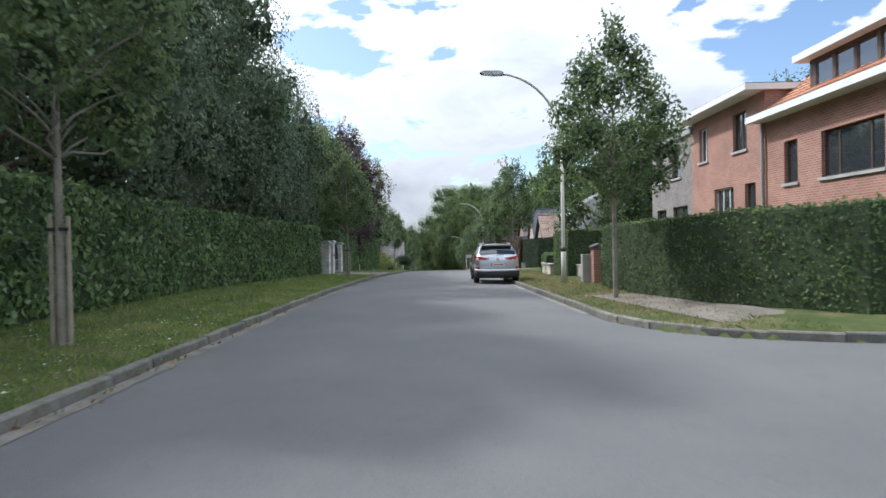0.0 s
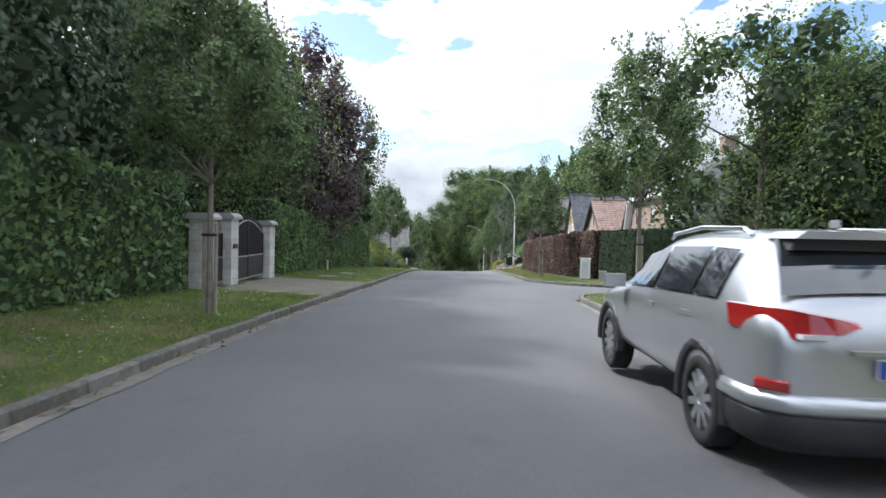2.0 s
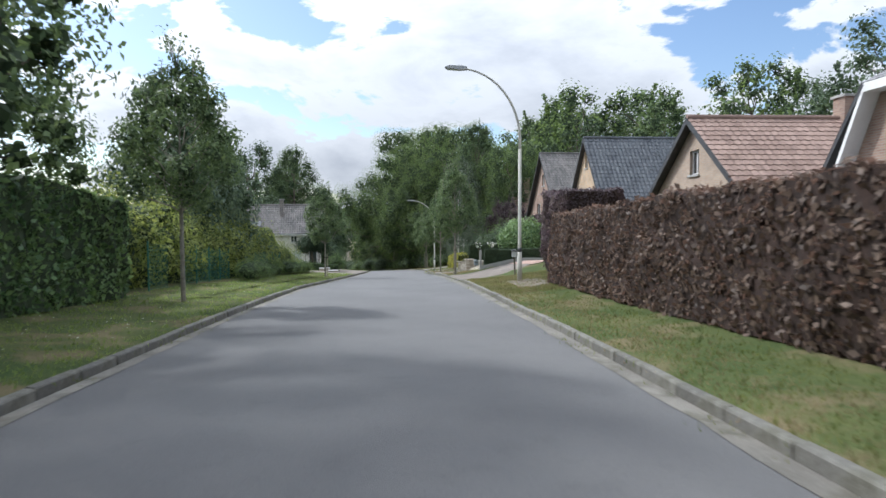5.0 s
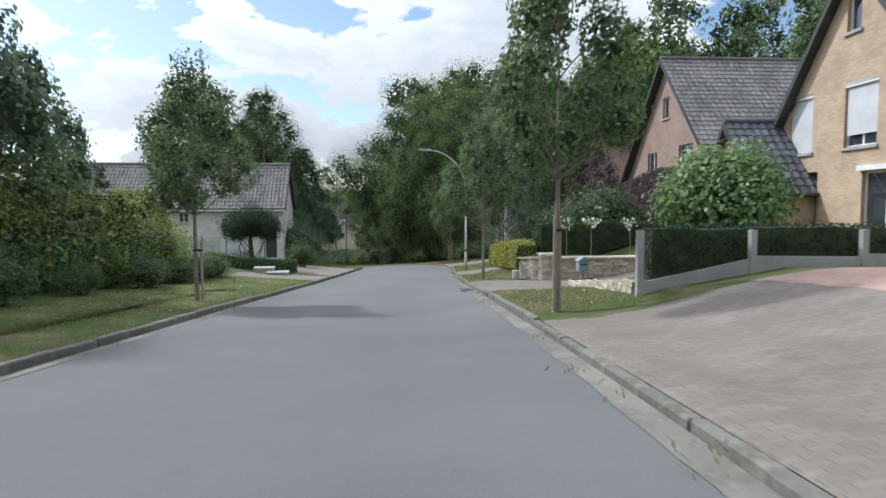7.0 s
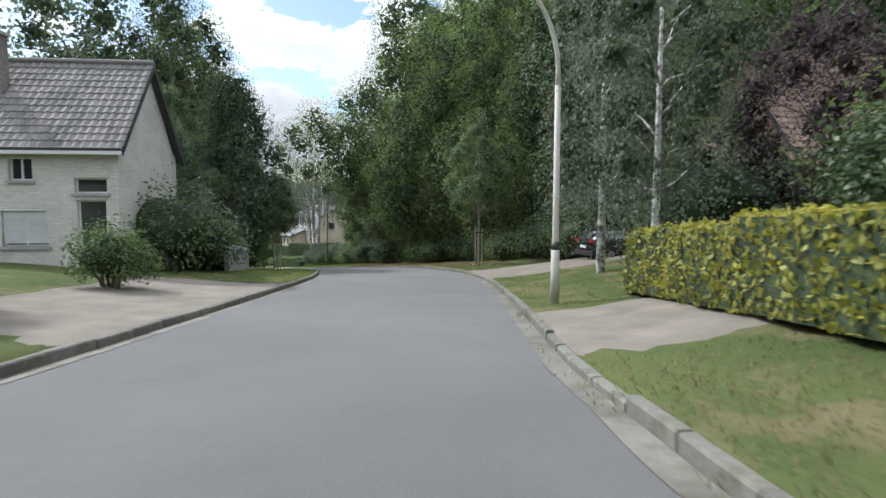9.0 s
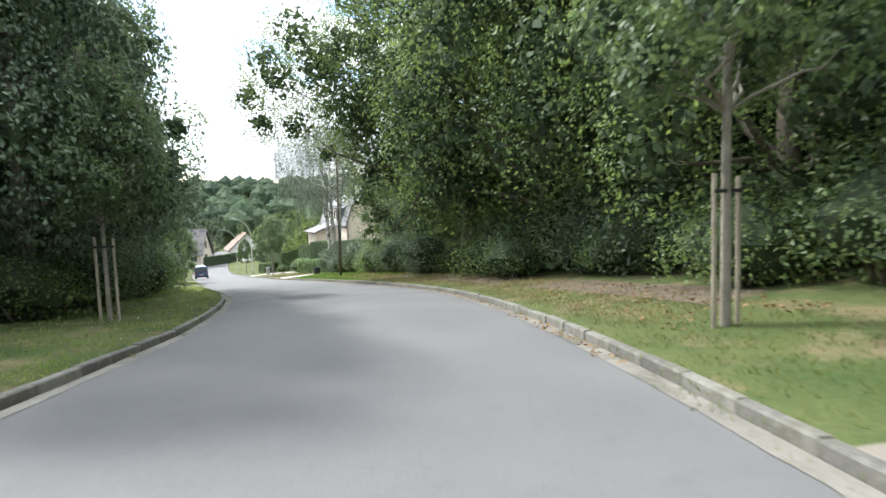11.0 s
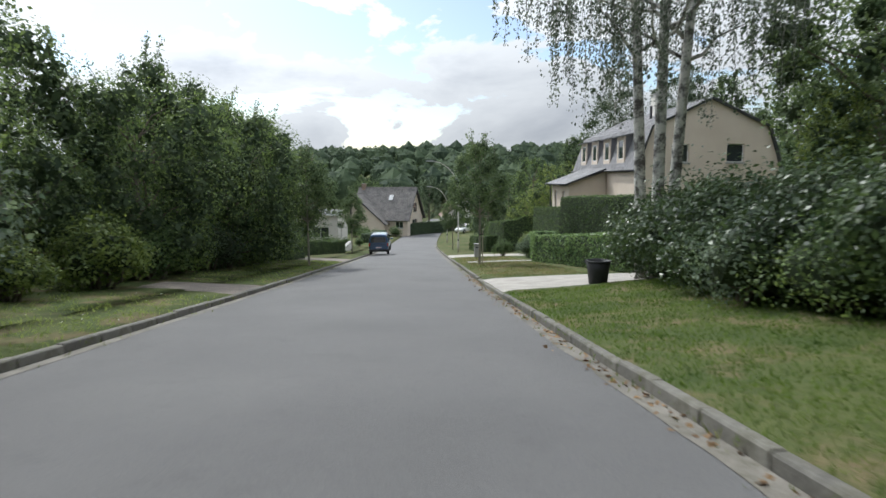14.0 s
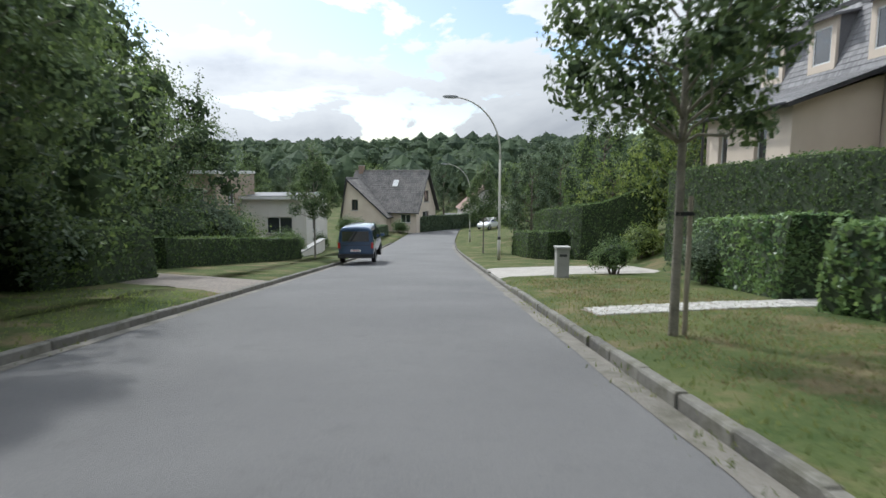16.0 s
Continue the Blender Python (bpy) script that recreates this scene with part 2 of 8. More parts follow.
M["leaf_vine"] = leaf_material("leaf_vine", (0.07, 0.11, 0.03), (0.26, 0.3, 0.09), 0.5)
M["leaf_grey"] = leaf_material("leaf_grey", (0.045, 0.062, 0.042), (0.15, 0.18, 0.125), 0.4)
M["leaf_pine"] = leaf_material("leaf_pine", (0.018, 0.03, 0.019), (0.055, 0.08, 0.045), 0.2, 0.8, 0.15)
M["petal"] = leaf_material("petal_white", (0.6, 0.58, 0.55), (0.85, 0.84, 0.8), 0.3)
# near-black green: shade between the leaves put into the colour
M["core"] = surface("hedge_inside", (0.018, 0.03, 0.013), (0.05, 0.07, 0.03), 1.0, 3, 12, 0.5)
# two darkened leaf colours that carry the shade inside the crowns
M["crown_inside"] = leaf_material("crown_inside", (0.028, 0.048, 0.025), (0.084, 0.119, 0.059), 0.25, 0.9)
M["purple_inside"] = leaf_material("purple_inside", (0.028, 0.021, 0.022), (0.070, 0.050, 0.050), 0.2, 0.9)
# near-black red that stands for the shade within red-leaved hedges
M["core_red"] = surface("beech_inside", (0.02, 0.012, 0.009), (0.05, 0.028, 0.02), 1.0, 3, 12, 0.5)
M["brick_red"] = brick_material("brick_red", (0.33, 0.125, 0.08), (0.42, 0.185, 0.115), (0.34, 0.29, 0.25))
M["brick_grey"] = brick_material("brick_grey", (0.24, 0.21, 0.19), (0.33, 0.29, 0.26), (0.13, 0.12, 0.11))
M["brick_yellow"] = brick_material("brick_yellow", (0.46, 0.31, 0.18), (0.56, 0.4, 0.25), (0.42, 0.36, 0.29))
M["brick_brown"] = brick_material("brick_brown", (0.27, 0.165, 0.12), (0.36, 0.235, 0.17), (0.31, 0.27, 0.23))
M["brick_tan"] = brick_material("brick_tan", (0.38, 0.27, 0.19), (0.46, 0.34, 0.25), (0.36, 0.32, 0.27))
M["brick_white"] = brick_material("brick_white", (0.62, 0.58, 0.52), (0.74, 0.7, 0.64), (0.56, 0.53, 0.48))
M["render"] = surface("plaster_cream", (0.6, 0.5, 0.4), (0.72, 0.62, 0.51), 0.9, 0.7, 50, 0.25, spread=0.3)
M["render_white"] = surface("plaster_white", (0.62, 0.58, 0.52), (0.75, 0.72, 0.66), 0.9, 0.7, 50, 0.25, spread=0.3)
M["tile_grey"] = surface("roof_tile_grey", (0.1, 0.095, 0.09), (0.24, 0.22, 0.2), 0.8, 1.0, 14, 0.4, islands=0.35, spread=0.32)
M["tile_dark"] = surface("roof_tile_dark", (0.045, 0.05, 0.06), (0.13, 0.14, 0.15), 0.55, 1.0, 14, 0.3, islands=0.3, spread=0.32)
M["tile_orange"] = surface("roof_tile_orange", (0.3, 0.12, 0.06), (0.46, 0.23, 0.13), 0.85, 1.0, 14, 0.4, islands=0.35, spread=0.32)
M["tile_brown"] = surface("roof_tile_brown", (0.2, 0.13, 0.1), (0.36, 0.25, 0.2), 0.85, 1.0, 14, 0.4, islands=0.35, spread=0.32)
M["slate"] = surface("roof_slate", (0.11, 0.105, 0.11), (0.24, 0.235, 0.235), 0.7, 1.0, 14, 0.3, islands=0.4, spread=0.32)
M["white"] = surface("white_paint", (0.68, 0.67, 0.64), (0.82, 0.81, 0.79), 0.55, 2, 40, 0.1)
M["shutter"] = surface("shutter_grey", (0.55, 0.55, 0.55), (0.7, 0.7, 0.69), 0.5, 2, 40, 0.1)
M["brown_frame"] = surface("brown_frame", (0.05, 0.03, 0.02), (0.12, 0.075, 0.05), 0.5, 3, 40, 0.1)
M["dark_trim"] = surface("dark_trim", (0.02, 0.02, 0.022), (0.06, 0.06, 0.062), 0.5, 3, 40, 0.1)
M["grey_metal"] = surface("galvanised", (0.3, 0.31, 0.31), (0.48, 0.48, 0.47), 0.5, 2, 30, 0.1, metal=0.5)
M["lamp_pole"] = surface("lamp_pole_paint", (0.38, 0.36, 0.3), (0.55, 0.53, 0.46), 0.6, 1.5, 30, 0.15)
M["green_fence"] = surface("green_wire", (0.03, 0.12, 0.08), (0.06, 0.2, 0.14), 0.5, 3, 30, 0.1)
M["iron"] = surface("black_iron", (0.012, 0.012, 0.013), (0.045, 0.042, 0.04), 0.5, 3, 40, 0.2)
M["stone"] = surface("wall_stone", (0.36, 0.31, 0.235), (0.64, 0.575, 0.465), 0.95, 3, 25, 0.7, objects=0.5, spread=0.3)
M["mortar"] = surface("mortar", (0.3, 0.27, 0.22), (0.42, 0.38, 0.32), 0.95, 3, 40, 0.5)
M["rubber"] = surface("rubber", (0.012, 0.012, 0.012), (0.03, 0.03, 0.03), 0.9, 6, 60, 0.2)
M["plastic_black"] = surface("black_plastic", (0.014, 0.014, 0.015), (0.035, 0.035, 0.037), 0.55, 5, 60, 0.1)
M["silver_paint"] = surface("silver_car_paint", (0.5, 0.51, 0.52), (0.58, 0.59, 0.6), 0.32, 1.2, 400, 0.0, metal=0.75, clear=1.0)
M["blue_paint"] = surface("dark_blue_car_paint", (0.035, 0.07, 0.14), (0.055, 0.1, 0.19), 0.3, 1.2, 400, 0.0, metal=0.3, clear=1.0)
M["black_paint"] = surface("black_car_paint", (0.01, 0.01, 0.012), (0.02, 0.02, 0.023), 0.25, 1.2, 400, 0.0, metal=0.2, clear=1.0)
M["alloy"] = surface("alloy", (0.45, 0.46, 0.47), (0.6, 0.61, 0.62), 0.35, 3, 60, 0.0, metal=0.9)
M["red_lens"] = surface("red_lens", (0.32, 0.012, 0.012), (0.45, 0.03, 0.028), 0.12, 4, 60, 0.0, clear=1.0)
M["clear_lens"] = surface("clear_lens", (0.6, 0.6, 0.6), (0.75, 0.75, 0.75), 0.1, 4, 60, 0.0, clear=1.0)
M["glass"] = glass_material("window_glass", (0.035, 0.04, 0.045))
M["car_glass"] = glass_material("car_glass", (0.02, 0.024, 0.028))
M["curtain"] = surface("curtain", (0.5, 0.48, 0.45), (0.7, 0.68, 0.64), 0.9, 4, 30, 0.3)
M["plate"] = surface("number_plate", (0.7, 0.7, 0.7), (0.78, 0.78, 0.78), 0.4, 4, 60, 0.0)
M["plate_red"] = surface("plate_red", (0.35, 0.03, 0.04), (0.4, 0.05, 0.06), 0.4, 4, 60, 0.0)
M["plate_blue"] = surface("plate_blue", (0.02, 0.06, 0.3), (0.03, 0.08, 0.36), 0.4, 4, 60, 0.0)
M["blue_grey"] = surface("blue_grey_paint", (0.2, 0.24, 0.27), (0.3, 0.34, 0.37), 0.5, 3, 40, 0.1)
# woods' green lifted in colour to stand for haze over the distance
M["forest"] = leaf_material("forest", (0.035, 0.058, 0.034), (0.1, 0.14, 0.072), 0.25, 0.95)

# ---- the line of the road ----
# every 10 m: x, y and the height of the road
LINE = [(0, 0, 0), (-.28, 10, -.07), (-.55, 20, -.19), (-.6, 30, -.37), (-.25, 40, -.61), (.15, 50, -.95), (.52, 60, -1.35),
        (.9, 69.95, -1.83), (1.3, 79.94, -2.42), (1.55, 89.93, -3.11), (1.64, 99.93, -3.8), (1.68, 109.93, -4.48),
        (1.64, 119.93, -5.16), (1.15, 129.9, -5.87), (-.6, 139.75, -6.71), (-3.31, 149.36, -7.7), (-6.95, 158.68, -8.74),
        (-11.25, 167.69, -9.79), (-15.84, 176.57, -10.87), (-20.39, 185.48, -11.94), (-24.95, 194.38, -12.97)]
for k in range(12):
    px, py, pz = LINE[-1]
    qx, qy, qz = LINE[-2]
    turn = radians(-1.2 if k > 4 else 0.0)
    dx, dy = px - qx, py - qy
    slope = (-1.03, -1.02, -1.0, -.95, -.85, -.7, -.5, -.35, -.2, -.1, 0, 0)[k]
    LINE.append((px + dx * math.cos(turn) - dy * math.sin(turn), py + dx * math.sin(turn) + dy * math.cos(turn), pz + slope))
LINE = np.array(LINE, float)
KN = len(LINE)
S_END = (KN - 1) * 10.0
TAN = np.gradient(LINE, axis=0)
TAN_FAR = np.array([-0.22, 0.975, 0.0])


def line_at(s):
    """Place and direction of the road's line at s metres; straight on before and after it."""
    if s <= 0:
        return LINE[0] + np.array([0, s, 0.0]), np.array([-0.02, 1.0])
    if s >= S_END:
        d = (LINE[-1] - LINE[-2]) / 10
        return LINE[-1] + d * (s - S_END) * np.array([1, 1, 0]), d[:2] / np.hypot(*d[:2])
    i = min(int(s / 10), KN - 2)
    u = s / 10 - i
    h0, h1, h2, h3 = 2 * u**3 - 3 * u * u + 1, u**3 - 2 * u * u + u, -2 * u**3 + 3 * u * u, u**3 - u * u
    p = h0 * LINE[i] + h1 * TAN[i] + h2 * LINE[i + 1] + h3 * TAN[i + 1]
    d = (1 - u) * TAN[i] + u * TAN[i + 1]
    return p, d[:2] / np.hypot(*d[:2])


def table(rows, s):
    return float(np.interp(s, [r[0] for r in rows], [r[1] for r in rows]))


LEFT = [(-60, -3.65), (0, -3.65), (26, -3.45), (44, -3.5), (57, -4.0), (80, -5.2), (95, -5.1), (108, -4.6), (127, -4.2), (142, -3.8), (156, -4.3), (175, -5.0), (340, -5.0)]
RIGHT = [(-60, 3.5), (19, 3.5), (38, 3.4), (52, 2.9), (67, 2.6), (80, 1.9), (90, 1.78), (97, 1.64), (111, 1.6), (124, 2.4), (139, 3.0), (149, 3.3), (158, 2.8), (167, 2.35), (190, 2.1), (340, 1.8)]
# lie of the land beside the road: metres above the road at the far edge of each side
BANK_R = [(-60, 0.2), (20, 0.25), (40, 0.1), (56, 0.08), (66, 0.4), (80, 1.0), (84, 0.75), (92.5, 0.75), (96, 1.6), (112, 2.2), (130, 1.0), (150, 0.3), (185, 0.6), (192, 1.6), (200, 2.4), (222, 2.8), (245, 1.0), (300, 0.5)]
# metres beside the kerb over which the right side stays flat
FLAT_R = [(-60, 0.9), (96, 0.9), (98.5, 4.5), (104.5, 4.5), (107, 0.9), (186, 0.9), (191, 6.5), (245, 6.5), (252, 0.9), (340, 0.9)]
# the right half of the road and its kerb lie higher here
LIFT_R = [(-60, 0.0), (68, 0.0), (80, 0.22), (98, 0.2), (106, 0.1), (113, 0.0), (340, 0.0)]
# metres over which it then rises
RISE_R = [(-60, 9.5), (80, 9.5), (84, 3.8), (92.5, 3.8), (96, 9.5), (340, 9.5)]
BANK_L = [(-60, 0.2), (60, 0.2), (104, 0.1), (114, 0.8), (126, 0.8), (136, 0.3), (200, 0.2), (300, 0.2)]


# the curved corners of the side streets: d and the s at which the kerb lies
CORNER_1 = [(3.5, 12.0), (3.65, 11.0), (4.0, 10.0), (4.8, 9.2), (6.0, 8.6), (7.5, 8.2), (14, 8.0), (60, 8.0)]
CORNER_2 = [(3.35, 38.6), (3.45, 39.4), (3.85, 40.3), (4.7, 41.2), (5.9, 41.8), (7.2, 42.1), (14, 42.3), (60, 42.3)]
CORNER_3 = [(2.9, 52.0), (3.05, 51.0), (3.5, 49.5), (4.4, 48.0), (5.6, 47.0), (7.4, 46.2), (14, 46.0), (60, 46.0)]


def in_side_street(s, d):
    if d < table(RIGHT, s):
        return False
    return -12 < s < table(CORNER_1, d) or table(CORNER_2, d) < s < table(CORNER_3, d)


def lift(s, d):
    return table(LIFT_R, s) * min(max(d / table(RIGHT, s), 0), 1)


def land(s, d):
    """Height of the ground above the road's line at s, d."""
    lo, hi = table(LEFT, s), table(RIGHT, s)
    if lo <= d <= hi:
        return -0.07 * ((d - (lo + hi) / 2) / ((hi - lo) / 2)) ** 2 + lift(s, d)
    out = d - hi if d > hi else lo - d
    if d > hi and in_side_street(s, d):
        return -0.06
    top = table(BANK_R if d > 0 else BANK_L, s)
    flat = table(FLAT_R, s) if d > 0 else 0.9
    rise = table(RISE_R, s) if d > 0 else 9.5
    u = min(max((out - flat) / (rise - (flat - 0.9) * 0.6), 0), 1)
    return lift(s, d) + 0.05 * min(out / 0.5, 1) + 0.02 * min(out, 3) + top * (0.5 * u + 0.5 * u * u * (3 - 2 * u))


def W(s, d, h=0.0, on=True):
    """The world place of s metres along the road, d metres to its right, h above the ground there."""
    p, t = line_at(s)
    c = max(-45.0, min(45.0, d))
    nx, ny = t[1], -t[0]
    fx, fy = TAN_FAR[1], -TAN_FAR[0]
    z = p[2] + h + (land(s, d) if on else 0)
    return Vector((p[0] + nx * c + fx * (d - c), p[1] + ny * c + fy * (d - c), z))


def yaw_at(s):
    t = line_at(s)[1]
    return math.degrees(math.atan2(-t[0], t[1]))


def place(s, d, h=0.0, turn=0.0, scale=1.0):
    """Pose at s, d: x to the road's right, y along it."""
    v = W(s, d, h)
    return pose(v.x, v.y, v.z, 0, 0, yaw_at(s) + turn) @ Matrix.Scale(scale, 4)


# ---- mesh helpers ----
def mesh_from(name, verts, faces, material, smooth=False):
    me = bpy.data.meshes.new(name)
    verts = np.asarray(verts, dtype=np.float32).reshape(-1, 3)
    me.from_pydata(verts.tolist(), [], faces if isinstance(faces, list) else faces.tolist())
    if smooth:
        me.polygons.foreach_set("use_smooth", [True] * len(me.polygons))
    me.materials.append(material)
    me.update()
    return me


def quads(name, verts, material):
    """Many loose four-cornered faces, four corners each, in one mesh."""
    v = np.asarray(verts, dtype=np.float32).reshape(-1, 3)
    n = len(v) // 4
    me = bpy.data.meshes.new(name)
    me.vertices.add(len(v))
    me.vertices.foreach_set("co", v.ravel())
    me.loops.add(4 * n)
    me.loops.foreach_set("vertex_index", np.arange(4 * n, dtype=np.int32))
    me.polygons.add(n)
    me.polygons.foreach_set("loop_start", np.arange(0, 4 * n, 4, dtype=np.int32))
    me.materials.append(material)
    me.update(calc_edges=True)
    return me


def box_uv(me):
    """Lays the faces flat in metres, by their main direction."""
    if not me.uv_layers:
        me.uv_layers.new(name="metres")
    uv = me.uv_layers[0].data
    for p in me.polygons:
        n = p.normal
        ax = max(range(3), key=lambda k: abs(n[k]))
        for li in p.loop_indices:
            c = me.vertices[me.loops[li].vertex_index].co
            uv[li].uv = (c.y, c.z) if ax == 0 else (c.x, c.z) if ax == 1 else (c.x, c.y)


def empty(name, m, label, category, group="", kind=""):
    ob = new(name)
    ob.empty_display_size = 0.2
    ob.matrix_basis = m
    return tagged(ob, label, category, group, kind)


def part(name, bm, material, parent=None, label="", uv=False, smooth=False, bevel=0.0):
    """Links a bmesh as one mesh object under a thing or a part."""
    if bevel:
        bmesh.ops.bevel(bm, geom=[e for e in bm.edges if len(e.link_faces) == 2 and e.calc_face_angle(0) > 0.6], offset=bevel, segments=1, affect="EDGES", clamp_overlap=True)
    bm.normal_update()
    me = bpy.data.meshes.new(name)
    bm.to_mesh(me)
    bm.free()
    me.materials.append(material)
    if smooth:
        me.polygons.foreach_set("use_smooth", [True] * len(me.polygons))
    if uv:
        box_uv(me)
    ob = new(name, me)
    ob.parent = parent
    return tagged(ob, label)


def mpart(name, me, parent=None, label=""):
    ob = new(name, me)
    ob.parent = parent
    return tagged(ob, label)


def add_box(bm, x0, x1, y0, y1, z0, z1, m=None):
    v = [bm.verts.new(c) for c in ((x0, y0, z0), (x1, y0, z0), (x1, y1, z0), (x0, y1, z0), (x0, y0, z1), (x1, y0, z1), (x1, y1, z1), (x0, y1, z1))]
    for f in ((3, 2, 1, 0), (4, 5, 6, 7), (0, 1, 5, 4), (1, 2, 6, 5), (2, 3, 7, 6), (3, 0, 4, 7)):
        bm.faces.new([v[i] for i in f])
    if m is not None:
        bmesh.ops.transform(bm, matrix=m, verts=v)
    return v


def box(x0, x1, y0, y1, z0, z1, m=None):
    bm = bmesh.new()
    add_box(bm, x0, x1, y0, y1, z0, z1, m)
    return bm


def tube(points, radii, sides=8, caps=True, bm=None):
    """A round bar through points."""
    bm = bm or bmesh.new()
    rings = []
    pts = [Vector(p) for p in points]
    for i, p in enumerate(pts):
        d = (pts[min(i + 1, len(pts) - 1)] - pts[max(i - 1, 0)]).normalized()
        a = d.cross(Vector((0.31, 0.95, 0.05))).normalized()
        b = d.cross(a)
        rings.append([bm.verts.new(p + (a * math.cos(2 * math.pi * k / sides) + b * math.sin(2 * math.pi * k / sides)) * radii[i]) for k in range(sides)])
    for r0, r1 in zip(rings, rings[1:]):
        for k in range(sides):
            bm.faces.new((r0[k], r0[(k + 1) % sides], r1[(k + 1) % sides], r1[k]))
    if caps:
        bm.faces.new(rings[0][::-1])
        bm.faces.new(rings[-1])
    return bm


def prism(outline, y0, y1, bm=None):
    """The outline, given in x and z, drawn out from y0 to y1."""
    bm = bm or bmesh.new()
    a = [bm.verts.new((x, y0, z)) for x, z in outline]
    b = [bm.verts.new((x, y1, z)) for x, z in outline]
    n = len(outline)
    bm.faces.new(a)
    bm.faces.new(b[::-1])
    for i in range(n):
        bm.faces.new((a[(i + 1) % n], a[i], b[i], b[(i + 1) % n]))
    return bm


def leaf_quads(centres, normals, size, rng, jitter=0.6, droop=0.0, wide=0.55):
    """A pointed leaf at each centre, facing roughly along its normal."""
    n = len(centres)
    nor = normals + rng.normal(0, jitter, (n, 3))
    nor /= np.linalg.norm(nor, axis=1, keepdims=True) + 1e-9
    ref = rng.normal(0, 1, (n, 3))
    ref[:, 2] -= droop * 3
    a = np.cross(nor, ref)
    a /= np.linalg.norm(a, axis=1, keepdims=True) + 1e-9
    b = np.cross(a, nor)
    sz = size * rng.uniform(0.65, 1.35, (n, 1))
    tip, side = b * sz, a * sz * wide
    fold = nor * sz * 0.18
    return np.stack([centres - tip * 0.9, centres + side + fold, centres + tip, centres - side + fold], 1)


# ---- ground, road, kerbs ----
S_ROWS = list(np.arange(-420, -60, 60.0)) + list(np.arange(-60, 5, 2.5)) + list(np.arange(5, 14, .2)) + list(np.arange(14, 35, 1.25)) + list(np.arange(35, 53, .2)) + list(np.arange(53, 262, 1.25)) + list(np.arange(262, 340, 2.5)) + list(np.arange(340, 1500, 40.0))
D_COLS = [-900, -600, -400, -250, -160, -110, -80, -60, -45, -34, -26, -20, -16, -13, -11, -9.5, -8, -6.8]
verts, ids = [], {}
COLS = [("a", d) for d in D_COLS] + [("l", -2.0), ("l", -0.9), ("l", -0.12), ("l", -0.115), ("c", 0), ("r", 0.115), ("r", 0.12), ("r", 0.3), ("r", 0.5), ("r", 0.7), ("r", 0.9), ("r", 1.15), ("r", 1.4), ("r", 1.7), ("r", 2.0), ("r", 2.4), ("r", 2.8)] + [("a", d) for d in sorted([-d for d in D_COLS] + [7.4, 8.7, 10.2, 12.0])]


def hill(v, s, d):
    """Woods' hill beyond the valley, and land falling to either side far off."""
    far = max(0.0, (s - 330) / 260)
    z = 0.0
    if s > 330:
        u = min(far, 1.0)
        z += 20 * u * u * (3 - 2 * u)
    if abs(d) > 60:
        z += -6 * min((abs(d) - 60) / 200, 1) * (1 if s < 330 else 0.3) + 2.0 * noise.noise((v.x * .004, v.y * .004, 0.0))
    return z


for i, s in enumerate(S_ROWS):
    lo, hi = table(LEFT, s), table(RIGHT, s)
    for j, (kind, d0) in enumerate(COLS):
        d = d0 if kind == "a" else lo + d0 if kind == "l" else hi + d0 if kind == "r" else (lo + hi) / 2
        v = W(s, d)
        if kind == "c" or abs(d0) < 0.118 and kind in "lr":
            v.z = line_at(s)[0][2] - 0.16
        elif d > hi and (in_side_street(s, d) or in_side_street(s - .3, d) or in_side_street(s + .3, d)):
            v.z -= 0.22 if in_side_street(s, d) else 0.08
        else:
            v.z += hill(v, s, d) + (0.05 * noise.noise((v.x * .6, v.y * .6, 1.0)) if abs(d0) > 6 and kind == "a" else 0)
        verts.append(v)
nc = len(COLS)
faces = [(i * nc + j, i * nc + j + 1, (i + 1) * nc + j + 1, (i + 1) * nc + j) for i in range(len(S_ROWS) - 1) for j in range(nc - 1)]
ground = new("ground", mesh_from("ground", [tuple(v) for v in verts], faces, M["grass"], smooth=True))
tagged(ground, "dry mown grass verges and gardens on a gentle slope", "ground", kind="structure")


def strip(name, s0, s1, d0, d1, material, h=0.0, step=2.0, label="", category="", follow=True, cols=7, kind="structure"):
    """A sheet along the road between two edges, which may change with s."""
    f0 = d0 if callable(d0) else (lambda s: d0)
    f1 = d1 if callable(d1) else (lambda s: d1)
    n = max(2, int((s1 - s0) / step) + 1)
    vs = []
    for i in range(n):
        s = s0 + (s1 - s0) * i / (n - 1)
        for k in range(cols):
            d = f0(s) + (f1(s) - f0(s)) * k / (cols - 1)
            vs.append(tuple(W(s, d, h)))
    fs = [(i * cols + k, i * cols + k + 1, (i + 1) * cols + k + 1, (i + 1) * cols + k) for i in range(n - 1) for k in range(cols - 1)]
    me = mesh_from(name, vs, fs, material)
    me.uv_layers.new(name="metres")
    for lp, uvd in zip(me.loops, me.uv_layers[0].data):
        c = me.vertices[lp.vertex_index].co
        uvd.uv = (c.x * 0.8 + c.y * 0.6, c.y * 0.8 - c.x * 0.6)
    return tagged(new(name, me), label, category, kind=kind)


strip("road", -60, 330, lambda s: table(LEFT, s) + 0.02, lambda s: table(RIGHT, s) - 0.02, M["asphalt"], 0.0, 2.0, "worn grey asphalt road running downhill", "road", cols=9)

